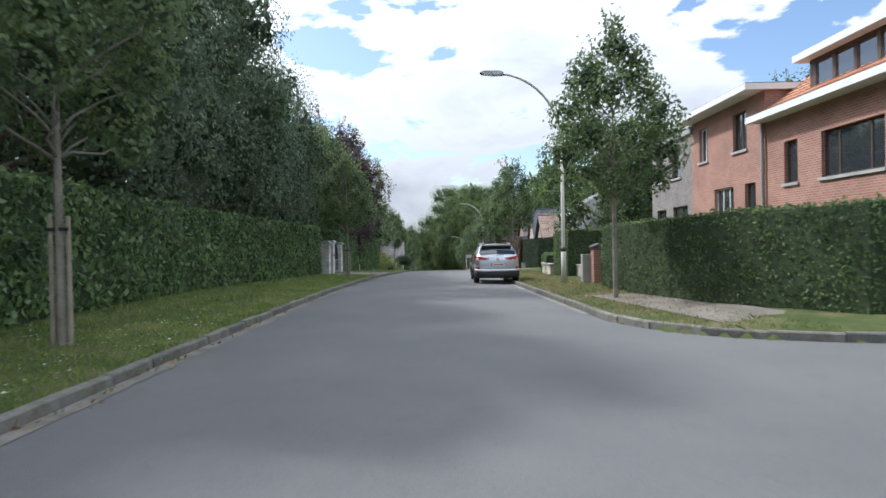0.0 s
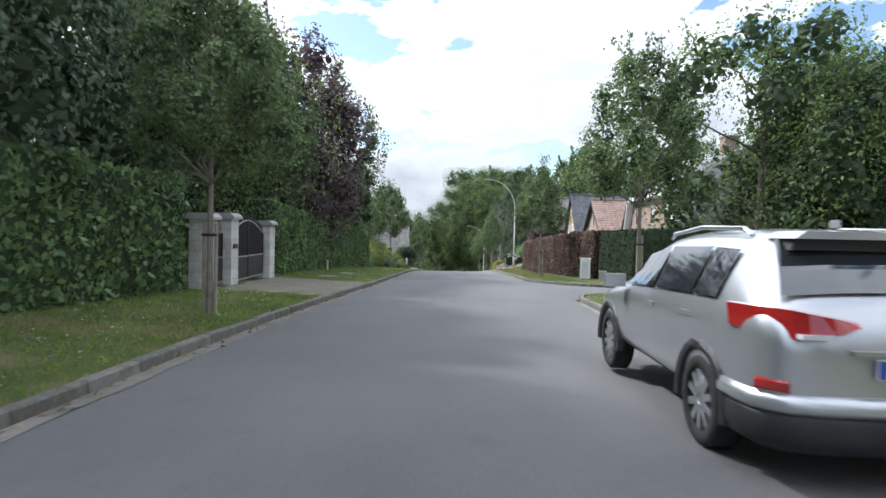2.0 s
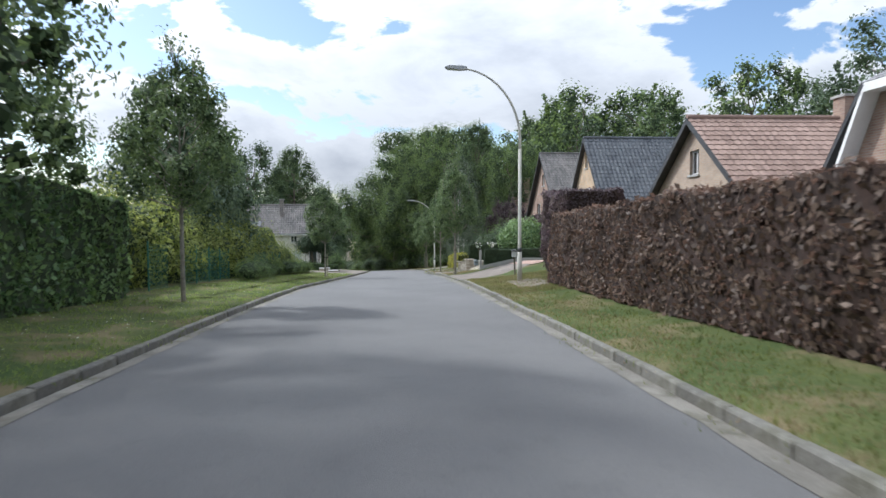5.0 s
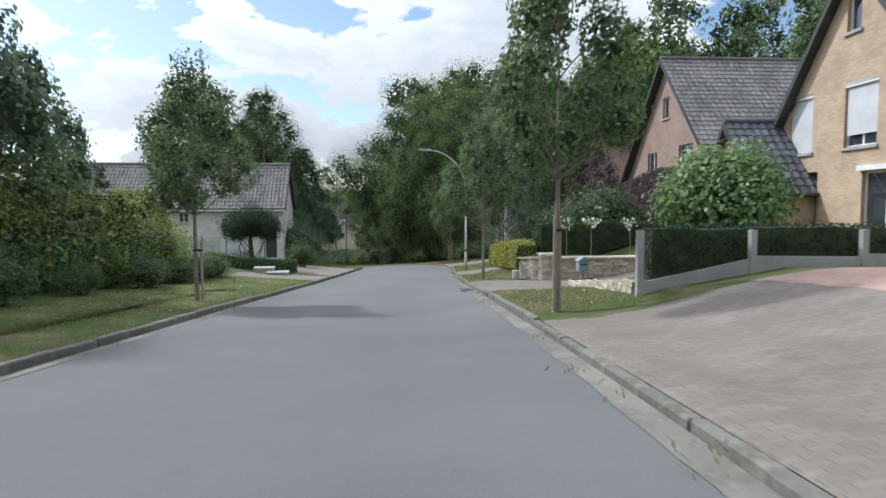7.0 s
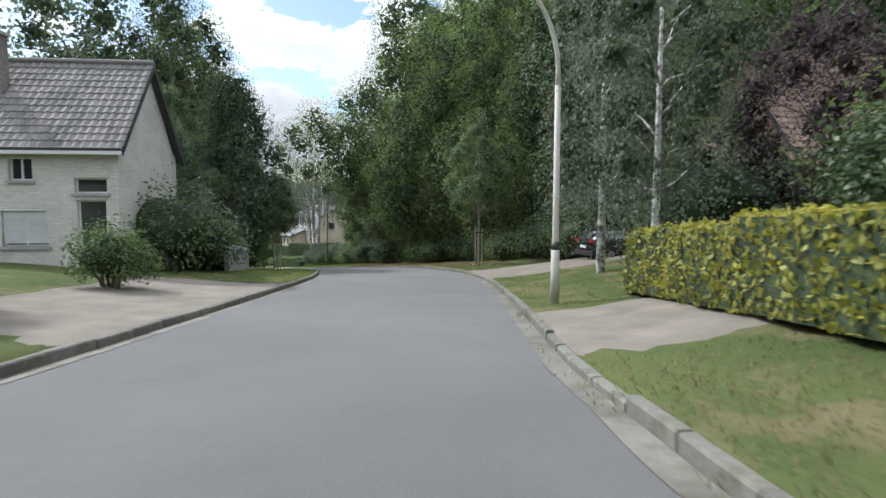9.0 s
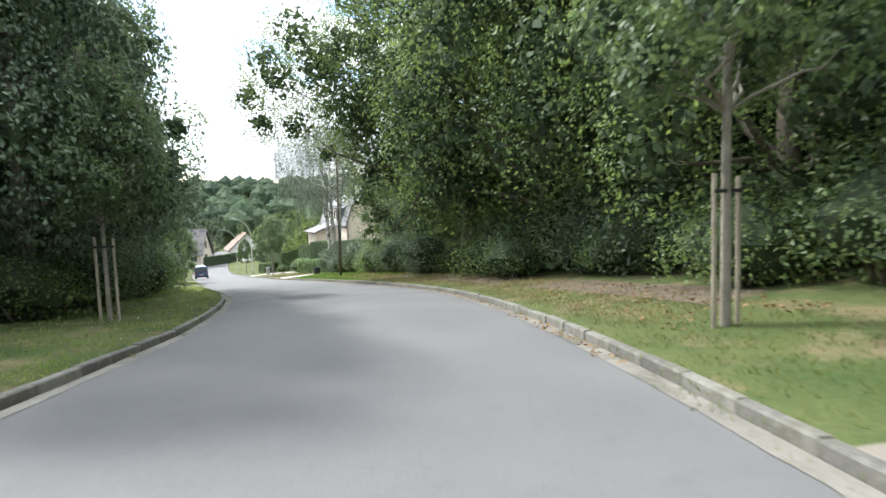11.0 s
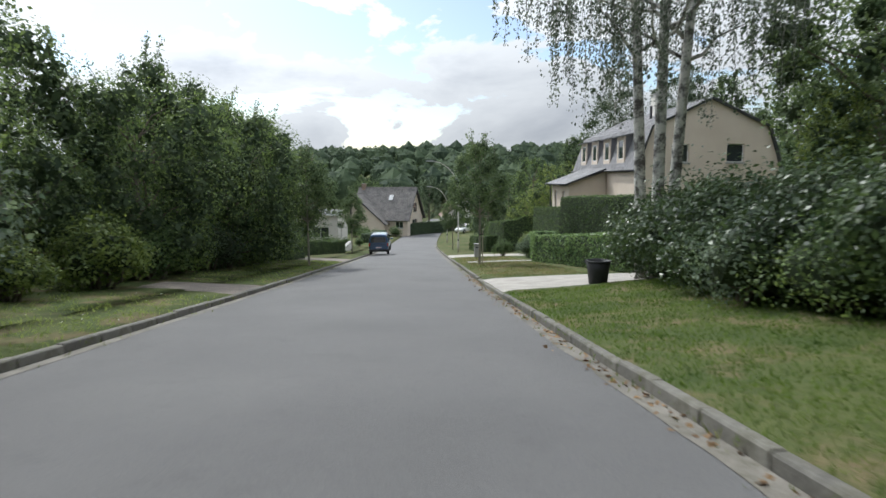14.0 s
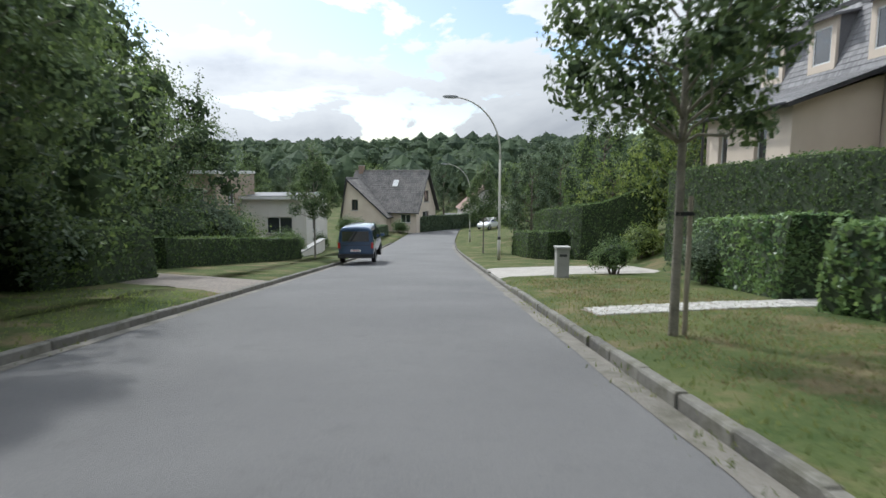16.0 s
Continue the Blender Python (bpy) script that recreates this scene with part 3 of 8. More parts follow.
def side_road(lo, hi):
    """The asphalt of a side street between its two kerbs, with the rounded mouth."""
    cols, rows = 40, 12
    vs = []
    for i in range(cols):
        u = i / (cols - 1)
        for k in range(rows):
            t = k / (rows - 1)
            d0 = 2.0
            d = d0 + (34 - d0) * u ** 1.8
            a = lo(d)
            b = hi(d)
            s = a + (b - a) * t
            v = W(s, d, 0, on=False)
            v.z += -0.045 - 0.02 * min(1, u * 4) if d > table(RIGHT, s) else land(s, d) - 0.012
            vs.append(tuple(v))
    fs = [(i * rows + k, (i + 1) * rows + k, (i + 1) * rows + k + 1, i * rows + k + 1) for i in range(cols - 1) for k in range(rows - 1)]
    return tagged(new("side_road", mesh_from("side_road", vs, fs, M["asphalt"])), "grey asphalt side street joining the road", "road", kind="structure")


side_road(lambda d: -12.0, lambda d: table(CORNER_1, d) - .02)
side_road(lambda d: table(CORNER_2, d) + .02, lambda d: table(CORNER_3, d) - .02)


def kerb_stone(length, low):
    """One concrete kerb stone, lying along y, its road face towards -x."""
    top = 0.02 if low else 0.065
    return prism([(0.0, -0.2), (0.012, top - 0.02), (0.03, top), (0.125, top + 0.004), (0.125, -0.2)], -length / 2 + 0.006, length / 2 - 0.006)


KERB_MESH = {}
for low in (False, True):
    bm = kerb_stone(1.0, low)
    bm.normal_update()
    me = bpy.data.meshes.new("kerb_stone")
    bmesh.ops.recalc_face_normals(bm, faces=bm.faces[:])
    bm.to_mesh(me)
    bm.free()
    me.materials.append(M["kerb"])
    KERB_MESH[low] = me


def kerb_run(thing, pts, flip, lows=()):
    """Kerb stones end to end along a line of s, d."""
    world_pts = [W(s, d, lift(s, d), on=False) for s, d in pts]
    rng = random.Random(len(pts))
    acc, i, here = 0.0, 0, world_pts[0].copy()
    out = []
    left = 1.0
    k = 0
    a = world_pts[0].copy()
    while k < len(world_pts) - 1:
        seg = world_pts[k + 1] - here
        L = seg.length
        if L < left:
            left -= L
            here = world_pts[k + 1].copy()
            k += 1
        else:
            here = here + seg * (left / L)
            out.append((a, here.copy()))
            a, left = here.copy(), 1.0
    for p, q in out:
        c, d = (p + q) / 2, q - p
        if flip:
            d = -d
        s_here = c.y
        low = any(lo < s_here < hi for lo, hi in lows)
        ob = new("kerb_stone", KERB_MESH[low])
        ob.parent = thing
        rx = math.degrees(math.atan2(d.z, math.hypot(d.x, d.y)))
        ob.matrix_basis = pose(c.x + rng.uniform(-.012, .012), c.y, c.z + rng.uniform(-.012, .008), rx + rng.uniform(-.5, .5), rng.uniform(-2, 2), math.degrees(math.atan2(-d.x, d.y)) + rng.uniform(-.8, .8))


def kerb_line(fn, s0, s1, step=1.0):
    return [(s, fn(s)) for s in np.arange(s0, s1 + 0.01, step)]


# ---- plants ----
def crown_cloud(blobs, count, rng, shell=0.55, open_side=False):
    """Points and outward directions in and on a set of round clumps; with open_side only where no other clump covers them."""
    b = np.array(blobs)
    w = b[:, 3] ** 2
    want = count * 3 if open_side else count
    pick = rng.choice(len(b), want, p=w / w.sum())
    u = rng.normal(0, 1, (want, 3))
    u /= np.linalg.norm(u, axis=1, keepdims=True)
    r = b[pick, 3] * (shell + (1 - shell) * rng.random(want) ** 0.6) * (1 + (0.12 if open_side else 0.22) * rng.normal(0, 1, want))
    c = b[pick, :3] + u * r[:, None]
    if open_side:
        free = np.ones(want, bool)
        for x, y, z, q in b:
            free &= ((c - (x, y, z)) ** 2).sum(1) > (0.72 * q) ** 2
        keep = np.flatnonzero(free)[:count]
        c, u = c[keep], u[keep]
    return c, u


def ball_shape(rounds):
    bm = bmesh.new()
    bmesh.ops.create_icosphere(bm, subdivisions=rounds, radius=1.0)
    out = np.array([tuple(v.co) for v in bm.verts]), np.array([[v.index for v in f.verts] for f in bm.faces])
    bm.free()
    return out


BALL = ball_shape(2)


def clump_mesh(name, blobs, size, rng, material, floor=None, stretch=1.0):
    """The shaded inside of a crown: an uneven lump in every clump."""
    bv, bf = BALL
    vs, fs = [], []
    for k, (x, y, z, r) in enumerate(blobs):
        a, b, c = rng.normal(0, 1, (3, 3))
        lump = 1 + 0.13 * np.sin(bv @ a * 3.1 + k) + 0.1 * np.sin(bv @ b * 5.3) + 0.07 * np.sin(bv @ c * 8.0)
        vs.append(np.array((x, y, z)) + bv * (lump * r * size)[:, None] * np.array((1, 1, stretch)))
        fs.append(bf + k * len(bv))
    v = np.concatenate(vs)
    if floor is not None:
        v[:, 2] = np.maximum(v[:, 2], floor)
    return mesh_from(name, v, np.concatenate(fs), material)


def limb(bm, a, b, r0, r1, rng, bend=0.12, sides=6):
    a, b = Vector(a), Vector(b)
    L = (b - a).length
    pts, rad = [], []
    for k in range(5):
        t = k / 4
        off = Vector(rng.normal(0, 1, 3)) * L * bend * math.sin(math.pi * t) * 0.5
        pts.append(a.lerp(b, t) + off)
        rad.append(r0 + (r1 - r0) * t)
    tube(pts, rad, sides, True, bm)


def tree(kind, height, spread, leaf, leaves, leaf_mat, bark, seed, trunk_r=0.12, clear=2.0, blobs_n=26, twigs=0, name="tree", trunks=1, lean=0.0, droop=0.0, dense=0.74, extra=(), inside=None, strands=0):
    """A tree with a tapered trunk, limbs and a crown of single leaves. It stands at the origin."""
    rng = np.random.default_rng(seed)
    blobs = []
    top = height
    ch = top - clear
    for k in range(blobs_n):
        t = (k + rng.random()) / blobs_n
        z = clear + ch * t
        if kind == "oval":
            prof = math.sin(math.pi * min(1, 0.16 + 0.84 * t) ** 0.85) ** 0.75
        elif kind == "cone":
            prof = (1 - t) ** 0.8 * min(1, 0.45 + t * 4) + 0.05
        elif kind == "broad":
            prof = math.sqrt(max(0.05, 1 - (2 * t - 0.85) ** 2 / 1.6))
        elif kind == "weep":
            prof = 0.55 + 0.45 * math.sin(math.pi * t) if t < .8 else 0.5
        else:
            prof = 1.0
        ang = k * 2.399 + rng.normal(0, .4)
        rr = spread * prof * (0.35 + 0.6 * math.sqrt(rng.random()))
        br = max(0.18, spread * (0.24 + 0.16 * rng.random()) * (0.55 + 0.45 * prof))
        z = min(z, top - br * 0.6)
        blobs.append((rr * math.cos(ang) + lean * t, rr * math.sin(ang), z, br))
    blobs += list(extra)
    bm = bmesh.new()
    for q in range(trunks):
        ox, oy = (0, 0) if trunks == 1 else (0.45 * math.cos(q * 2.1), 0.45 * math.sin(q * 2.1))
        tx, ty = ox * 3.2 + lean * .7, oy * 3.2
        hz = clear + ch * 0.72
        pts = [(ox, oy, -0.25), (ox, oy, 0.05), (ox * 1.4, oy * 1.4, clear * 0.5), (ox * 1.9 + lean * .1, oy * 1.9, clear), (tx, ty, hz)]
        tube(pts, [trunk_r * 1.45, trunk_r * 1.15, trunk_r, trunk_r * 0.85, trunk_r * 0.2], 9, True, bm)
        for k in range(q, len(blobs), max(trunks, 1)):
            bx, by, bz, br = blobs[k]
            if k % 2 and len(blobs) > 30:
                continue
            z0 = min(max(clear * 0.9, bz - 0.55 * math.hypot(bx, by) - 0.4), hz * 0.95)
            f = max(0, (z0 - clear) / max(hz - clear, .1))
            limb(bm, (ox * 1.9 + (tx - ox * 1.9) * f, oy * 1.9 + (ty - oy * 1.9) * f, z0), (bx, by, bz), trunk_r * (0.42 - .2 * f), 0.012, rng)
    c, nrm = crown_cloud(blobs, leaves, rng, 0.8 if dense else 0.5, bool(dense))
    if twigs:
        tips = []
        for k in range(twigs):
            i = rng.integers(len(blobs) // 2, len(blobs))
            bx, by, bz, br = blobs[i]
            L = rng.uniform(0.45, 1.1) * (0.2 * spread + .35)
            p0 = Vector((bx, by, bz + br * 0.5))
            p1 = p0 + Vector((rng.normal(0, .22), rng.normal(0, .22), 1.0)) * L * 1.3
            limb(bm, p0, p1, 0.018, 0.006, rng, 0.05, 5)
            m = int(60 * L)
            u = rng.random((m, 1))
            tips.append(np.array(p0)[None] * (1 - u) + np.array(p1)[None] * u + rng.normal(0, 0.1, (m, 3)))
        tp = np.concatenate(tips)
        c = np.concatenate([c, tp])
        nrm = np.concatenate([nrm, rng.normal(0, 1, tp.shape)])
    if droop:
        low = rng.random(len(c)) < 0.55
        c[low, 2] -= rng.random(low.sum()) * droop
    if strands:
        # thin twigs that hang from the crown, with leaves all along them
        hang = []
        for k in range(strands):
            bx, by, bz, br = blobs[rng.integers(len(blobs))]
            ang, L = rng.uniform(0, 6.28), rng.uniform(1.2, 3.4)
            p0 = Vector((bx + br * math.cos(ang) * .9, by + br * math.sin(ang) * .9, bz + br * .2))
            p1 = p0 + Vector((rng.normal(0, .12), rng.normal(0, .12), -L))
            tube([p0, p0.lerp(p1, .5), p1], [.012, .008, .004], 4, False, bm)
            m = int(34 * L)
            u = rng.random((m, 1))
            hang.append(np.array(p0)[None] * (1 - u) + np.array(p1)[None] * u + rng.normal(0, .07, (m, 3)))
        hp = np.concatenate(hang)
        c = np.concatenate([c, hp])
        nrm = np.concatenate([nrm, rng.normal(0, 1, hp.shape)])
    c[:, 2] = np.maximum(c[:, 2], min(0.6, clear))
    nrm[:, 2] += 0.35
    holder = new(name)
    holder.empty_display_size = 0.3
    part("trunk", bm, bark, holder, smooth=True)
    mpart("crown", quads("crown", leaf_quads(c, nrm, leaf, rng, 0.5, 1.0 if droop else 0.2), leaf_mat), holder)
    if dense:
        # sprays inside every clump, coloured dark for the shade there, which close the crown
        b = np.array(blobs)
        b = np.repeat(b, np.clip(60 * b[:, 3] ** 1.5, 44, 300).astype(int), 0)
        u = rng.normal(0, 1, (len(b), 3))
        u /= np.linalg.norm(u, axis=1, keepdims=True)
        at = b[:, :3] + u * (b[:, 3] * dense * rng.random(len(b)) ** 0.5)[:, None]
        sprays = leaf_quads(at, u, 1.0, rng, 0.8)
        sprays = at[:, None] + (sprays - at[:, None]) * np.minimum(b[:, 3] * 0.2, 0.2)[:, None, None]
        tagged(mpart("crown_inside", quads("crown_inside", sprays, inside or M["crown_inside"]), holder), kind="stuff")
    return holder


def bush(blobs, leaf, leaves, leaf_mat, seed, core=True, name="shrub"):
    """A shrub: leaves over rounded clumps and a mass coloured dark for the shade inside, with short stems."""
    rng = np.random.default_rng(seed)
    holder = new(name)
    holder.empty_display_size = 0.3
    bm = bmesh.new()
    for x, y, z, r in blobs[:8]:
        limb(bm, (x * .3, y * .3, -.1), (x, y, z), 0.05, 0.015, rng)
    part("stem", bm, M["bark"], holder)
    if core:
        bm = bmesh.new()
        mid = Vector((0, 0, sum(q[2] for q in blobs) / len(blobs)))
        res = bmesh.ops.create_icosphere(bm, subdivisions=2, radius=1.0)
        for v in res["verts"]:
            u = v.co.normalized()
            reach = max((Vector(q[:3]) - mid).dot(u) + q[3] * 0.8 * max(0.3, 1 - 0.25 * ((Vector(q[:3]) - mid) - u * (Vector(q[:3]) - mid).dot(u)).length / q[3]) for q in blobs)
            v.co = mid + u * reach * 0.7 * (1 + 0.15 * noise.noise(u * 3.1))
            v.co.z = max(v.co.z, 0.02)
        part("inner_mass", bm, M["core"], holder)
    c, nrm = crown_cloud(blobs, leaves, rng, 0.75)
    c[:, 2] = np.where(c[:, 2] < 0.03, rng.random(len(c)) * 0.3 + .03, c[:, 2])
    nrm[:, 2] += 0.5
    mpart("foliage", quads("foliage", leaf_quads(c, nrm, leaf, rng, 0.6), leaf_mat), holder)
    return holder


def hedge(name, pts, height, thick, leaf, density, leaf_mat, label, seed, core_mat=None, wobble=0.06, top_fn=None, base=0.0, both=True, rough=0.05):
    """A hedge along a line of s, d; the line is its middle. A mass coloured dark for the shade inside, leaves all over.
    """
    rng = np.random.default_rng(seed)
    world_pts, seen = [], []
    for (s0, d0), (s1, d1) in zip(pts, pts[1:]):
        n = max(1, int(math.hypot(s1 - s0, d1 - d0) / 0.5))
        for k in range(n):
            t = k / n
            world_pts.append(W(s0 + (s1 - s0) * t, d0 + (d1 - d0) * t))
            seen.append((s0 + (s1 - s0) * t, d0 + (d1 - d0) * t))
    world_pts.append(W(*pts[-1]))
    seen.append(pts[-1])
    origin = world_pts[0].copy()
    vs, fs, rings = [], [], []
    total = len(world_pts)
    hs, near = [], []
    for i, p in enumerate(world_pts):
        t = (world_pts[min(i + 1, total - 1)] - world_pts[max(i - 1, 0)])
        t.z = 0
        t.normalize()
        nrm = Vector((t.y, -t.x, 0))
        near.append(nrm.dot(W(seen[i][0] - 12, 0) - p) > 0)
        h = height if top_fn is None else top_fn(i / (total - 1))
        h += wobble * (noise.noise(p * 0.7 + Vector((seed, 0, 0))) + 0.6 * noise.noise(p * 2.3))
        hs.append(h)
        half = thick / 2
        prof = []
        for k in range(11):
            a = k / 10
            if a < 0.4:
                q = (half * (1 - 0.12 * (a / 0.4) ** 2), a / 0.4 * (h - 0.12))
            elif a <= 0.6:
                q = (half * 0.88 * (0.5 - a) / 0.1, h)
            else:
                q = (-half * (1 - 0.12 * ((1 - a) / 0.4) ** 2), (1 - a) / 0.4 * (h - 0.12))
            prof.append(q)
        ring = []
        for off, z in prof:
            c = p - origin + nrm * off + Vector((0, 0, z + base))
            bump = rough * noise.noise((c + origin) * 1.7) + rough * 0.7 * noise.noise((c + origin) * 4.1)
            c += nrm * (bump if off > 0 else -bump)
            ring.append(c)
        rings.append(ring)
    for r in rings:
        vs += [tuple(c) for c in r]
    k = 11
    fs = [(i * k + j, i * k + j + 1, (i + 1) * k + j + 1, (i + 1) * k + j) for i in range(total - 1) for j in range(k - 1)]
    fs += [tuple(range(k)), tuple(range((total - 1) * k, total * k))[::-1]]
    holder = empty(name, Matrix.Translation(origin), label, "hedge")
    V = np.array(vs)
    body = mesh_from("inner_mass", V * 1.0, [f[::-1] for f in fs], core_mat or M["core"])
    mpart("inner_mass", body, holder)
    # leaves on the faces
    cs, ns = [], []
    for f in fs:
        q = V[list(f[:4])] if len(f) == 4 else None
        if q is None:
            pts3 = V[list(f)]
            mid = pts3.mean(0)
            area = thick * height
            n = int(area * density)
            idx = rng.integers(0, len(pts3), n)
            u = rng.random((n, 1)) ** 0.5
            w = rng.random((n, 1))
            rim = pts3[idx] * w + pts3[(idx + 1) % len(pts3)] * (1 - w)
            cs.append(mid + (rim - mid) * u)
            t = V[k] - V[0] if f[0] == 0 else V[-1 - k] - V[-1]
            t = t / (np.linalg.norm(t) + 1e-9)
            ns.append(np.repeat(-t[None] if f[0] == 0 else -t[None], n, 0))
            continue
        nn = np.cross(q[1] - q[0], q[3] - q[0])
        area = np.linalg.norm(nn)
        nn = -nn / (area + 1e-9)
        # the side turned away from the road is thinner
        j = f[0] % k
        back = j < 4 and not near[f[0] // k] or j > 5 and near[f[0] // k]
        n = int(area * density * (0.2 if back else 0.85) + rng.random())
        u, v = rng.random((n, 1)), rng.random((n, 1))
        cs.append((q[0] * (1 - u) + q[1] * u) * (1 - v) + (q[3] * (1 - u) + q[2] * u) * v + nn * rng.normal(0.02, 0.045, (n, 1)))
        ns.append(np.repeat(-nn[None], n, 0))
    c, n = np.concatenate(cs), np.concatenate(ns)
    # outward: away from the middle of the hedge
    foliage = quads("foliage", leaf_quads(c, n + np.array([0, 0, 0.25]), leaf, rng, 0.55), leaf_mat)
    mpart("foliage", foliage, holder)
    return holder


def put(proto, used, s, d, label, category, turn=0.0, scale=1.0, h=0.0, squash=1.0, group=""):
    """Stands a thing at s, d: the first time the thing itself, then copies."""
    m = place(s, d, h, turn) @ Matrix.Diagonal((scale, scale, scale * squash, 1))
    if not used.get(proto.name):
        used[proto.name] = True
        proto.matrix_basis = m
        ob = proto
    else:
        keep = proto.scale.copy()
        ob = proto.copy()
        scene.collection.objects.link(ob)
        made = {proto: ob}
        for o in proto.children_recursive:
            made[o] = o.copy()
            scene.collection.objects.link(made[o])
            made[o].parent = made[o.parent]
        ob.matrix_basis = m
    return tagged(ob, label, category, group)


USED = {}
street = [tree("oval", 6.6, 1.55, 0.058, 8800, M["leaf_street"], M["bark_young"], 11 + k, 0.058, 2.8, 28, 12, "street_tree", dense=0.55) for k in range(3)]
BIG = (("broad", 18.0, 5.6, "leaf_mid", 31, 0.34, 2.6, 64, 8), ("broad", 19.0, 5.4, "leaf_dark", 32, 0.36, 2.0, 64, 6), ("oval", 19.0, 4.8, "leaf_street", 33, 0.3, 2.5, 60, 10))
big = [tree(k, hh, sp, 0.07, 36000, M[lm], M["bark"], sd, tr, cl, nb, tw, "broadleaf_tree", dense=0.6) for k, hh, sp, lm, sd, tr, cl, nb, tw in BIG]
far_big = [tree(k, hh, sp, 0.2, 4000, M[lm], M["bark"], sd + 200, tr, cl, 44, 4, "broadleaf_tree", dense=0.6) for k, hh, sp, lm, sd, tr, cl, nb, tw in BIG]
garden_big = [tree(k, 9.0, sp, 0.075, 9500, M[lm], M["bark"], sd, .2, .9, 44, 12, "broadleaf_tree", dense=0.6) for k, sp, lm, sd in (("broad", 4.3, "leaf_mid", 131), ("broad", 4.0, "leaf_dark", 132), ("oval", 3.7, "leaf_street", 133))]
conifer = [tree("cone", 13.0, 4.4, 0.07, 22000, M["leaf_dark"], M["bark"], 41, 0.26, 2.7, 52, 6, "conifer", droop=0.9, dense=0.6),
           tree("broad", 12.5, 4.6, 0.07, 22000, M["leaf_dark"], M["bark"], 42, 0.26, 2.9, 52, 10, "conifer", droop=0.7, dense=0.6)]
far_conifer = [tree("cone", 13.0, 4.4, 0.16, 5200, M["leaf_dark"], M["bark"], 43, 0.26, 0.8, 44, 6, "conifer", droop=0.9, dense=0.6)]
OVER_ROAD = [(-5.0, 2.0, 10.5, 2.4), (-7.2, 3.2, 10.0, 2.2), (-9.2, 4.8, 8.8, 1.7), (-8.2, 0.5, 12.0, 2.3), (-10.4, 2.6, 11.0, 1.8), (-11.2, 5.4, 9.0, 1.3), (-6.2, -2.2, 12.2, 2.3), (-6.0, 5.2, 8.8, 1.7),
             (-9.5, 1.0, 13.5, 2.1), (-11.0, 3.6, 12.4, 1.7), (-8.0, 4.2, 12.6, 2.1), (-12.0, 5.4, 10.6, 1.2), (-3.0, 5.0, 11.5, 2.2),
             (-5.4, 4.6, 7.4, 1.7), (-4.6, 4.0, 5.8, 1.6), (-5.3, 4.7, 4.4, 1.4), (-4.5, 4.4, 3.2, 1.15), (-5.1, 4.6, 2.1, 0.85), (-4.7, 4.4, 1.4, 0.55), (-7.4, 5.0, 7.2, 1.0), (-3.4, 3.6, 7.6, 1.5), (-3.2, 4.4, 5.2, 1.1)]
oak = tree("broad", 16.5, 7.2, 0.068, 66000, M["leaf_mid"], M["bark"], 53, 0.46, 6.0, 44, 6, "oak_tree", lean=-3.2, dense=0.6, extra=OVER_ROAD)
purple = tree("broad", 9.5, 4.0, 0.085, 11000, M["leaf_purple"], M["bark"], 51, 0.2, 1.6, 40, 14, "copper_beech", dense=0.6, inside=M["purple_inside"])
airy = tree("oval", 11.0, 3.2, 0.085, 7000, M["leaf_street"], M["bark"], 52, 0.16, 2.4, 34, 26, "airy_tree", dense=0.4)
birch = tree("weep", 13.0, 2.5, 0.075, 7000, M["leaf_grey"], M["bark_birch"], 61, 0.13, 3.0, 34, 0, "birch_tree", droop=2.2, dense=0.5)
birch3 = tree("weep", 14.5, 4.6, 0.055, 13000, M["leaf_grey"], M["bark_birch"], 62, 0.17, 7.4, 40, 0, "birch_tree", trunks=3, droop=2.0, dense=0, strands=340)
willow = tree("weep", 6.5, 2.6, 0.1, 5000, M["leaf_light"], M["bark"], 63, 0.15, 0.9, 30, 0, "willow_tree", droop=1.8, dense=0.55)
light_tree = tree("broad", 8.0, 3.2, 0.1, 6500, M["leaf_light"], M["bark"], 64, 0.18, 1.5, 32, 6, "light_green_tree", dense=0.5)

# ---- where the plants stand ----
ST = "young street tree with dark green leaves on the grass verge"
for k, (s, d, sc, kind) in enumerate([(9.1, -5.4, 1.08, 0), (32.3, -4.55, .95, 1), (71.5, -6.7, 1.0, 2), (15.0, 4.7, .98, 1), (37.3, 4.64, .98, 0), (57, 4.15, .95, 2), (104.85, 2.43, .95, 1),
                                      (96.9, -6.2, .92, 1), (137.0, 4.7, 1.15, 2), (203.6, 3.25, 1.02, 0), (203.9, -6.3, .95, 1), (231, -7.0, .9, 2), (145, -6.0, .9, 0), (240, 3.6, .9, 2)]):
    put(street[kind], USED, s, d, ST, "tree", k * 77, sc, group="street trees")
put(street[0], USED, 91.45, 2.4, ST, "tree", 40, .92, squash=1.05, group="street trees")
PL = "tall dark evergreen tree behind the garden hedge"
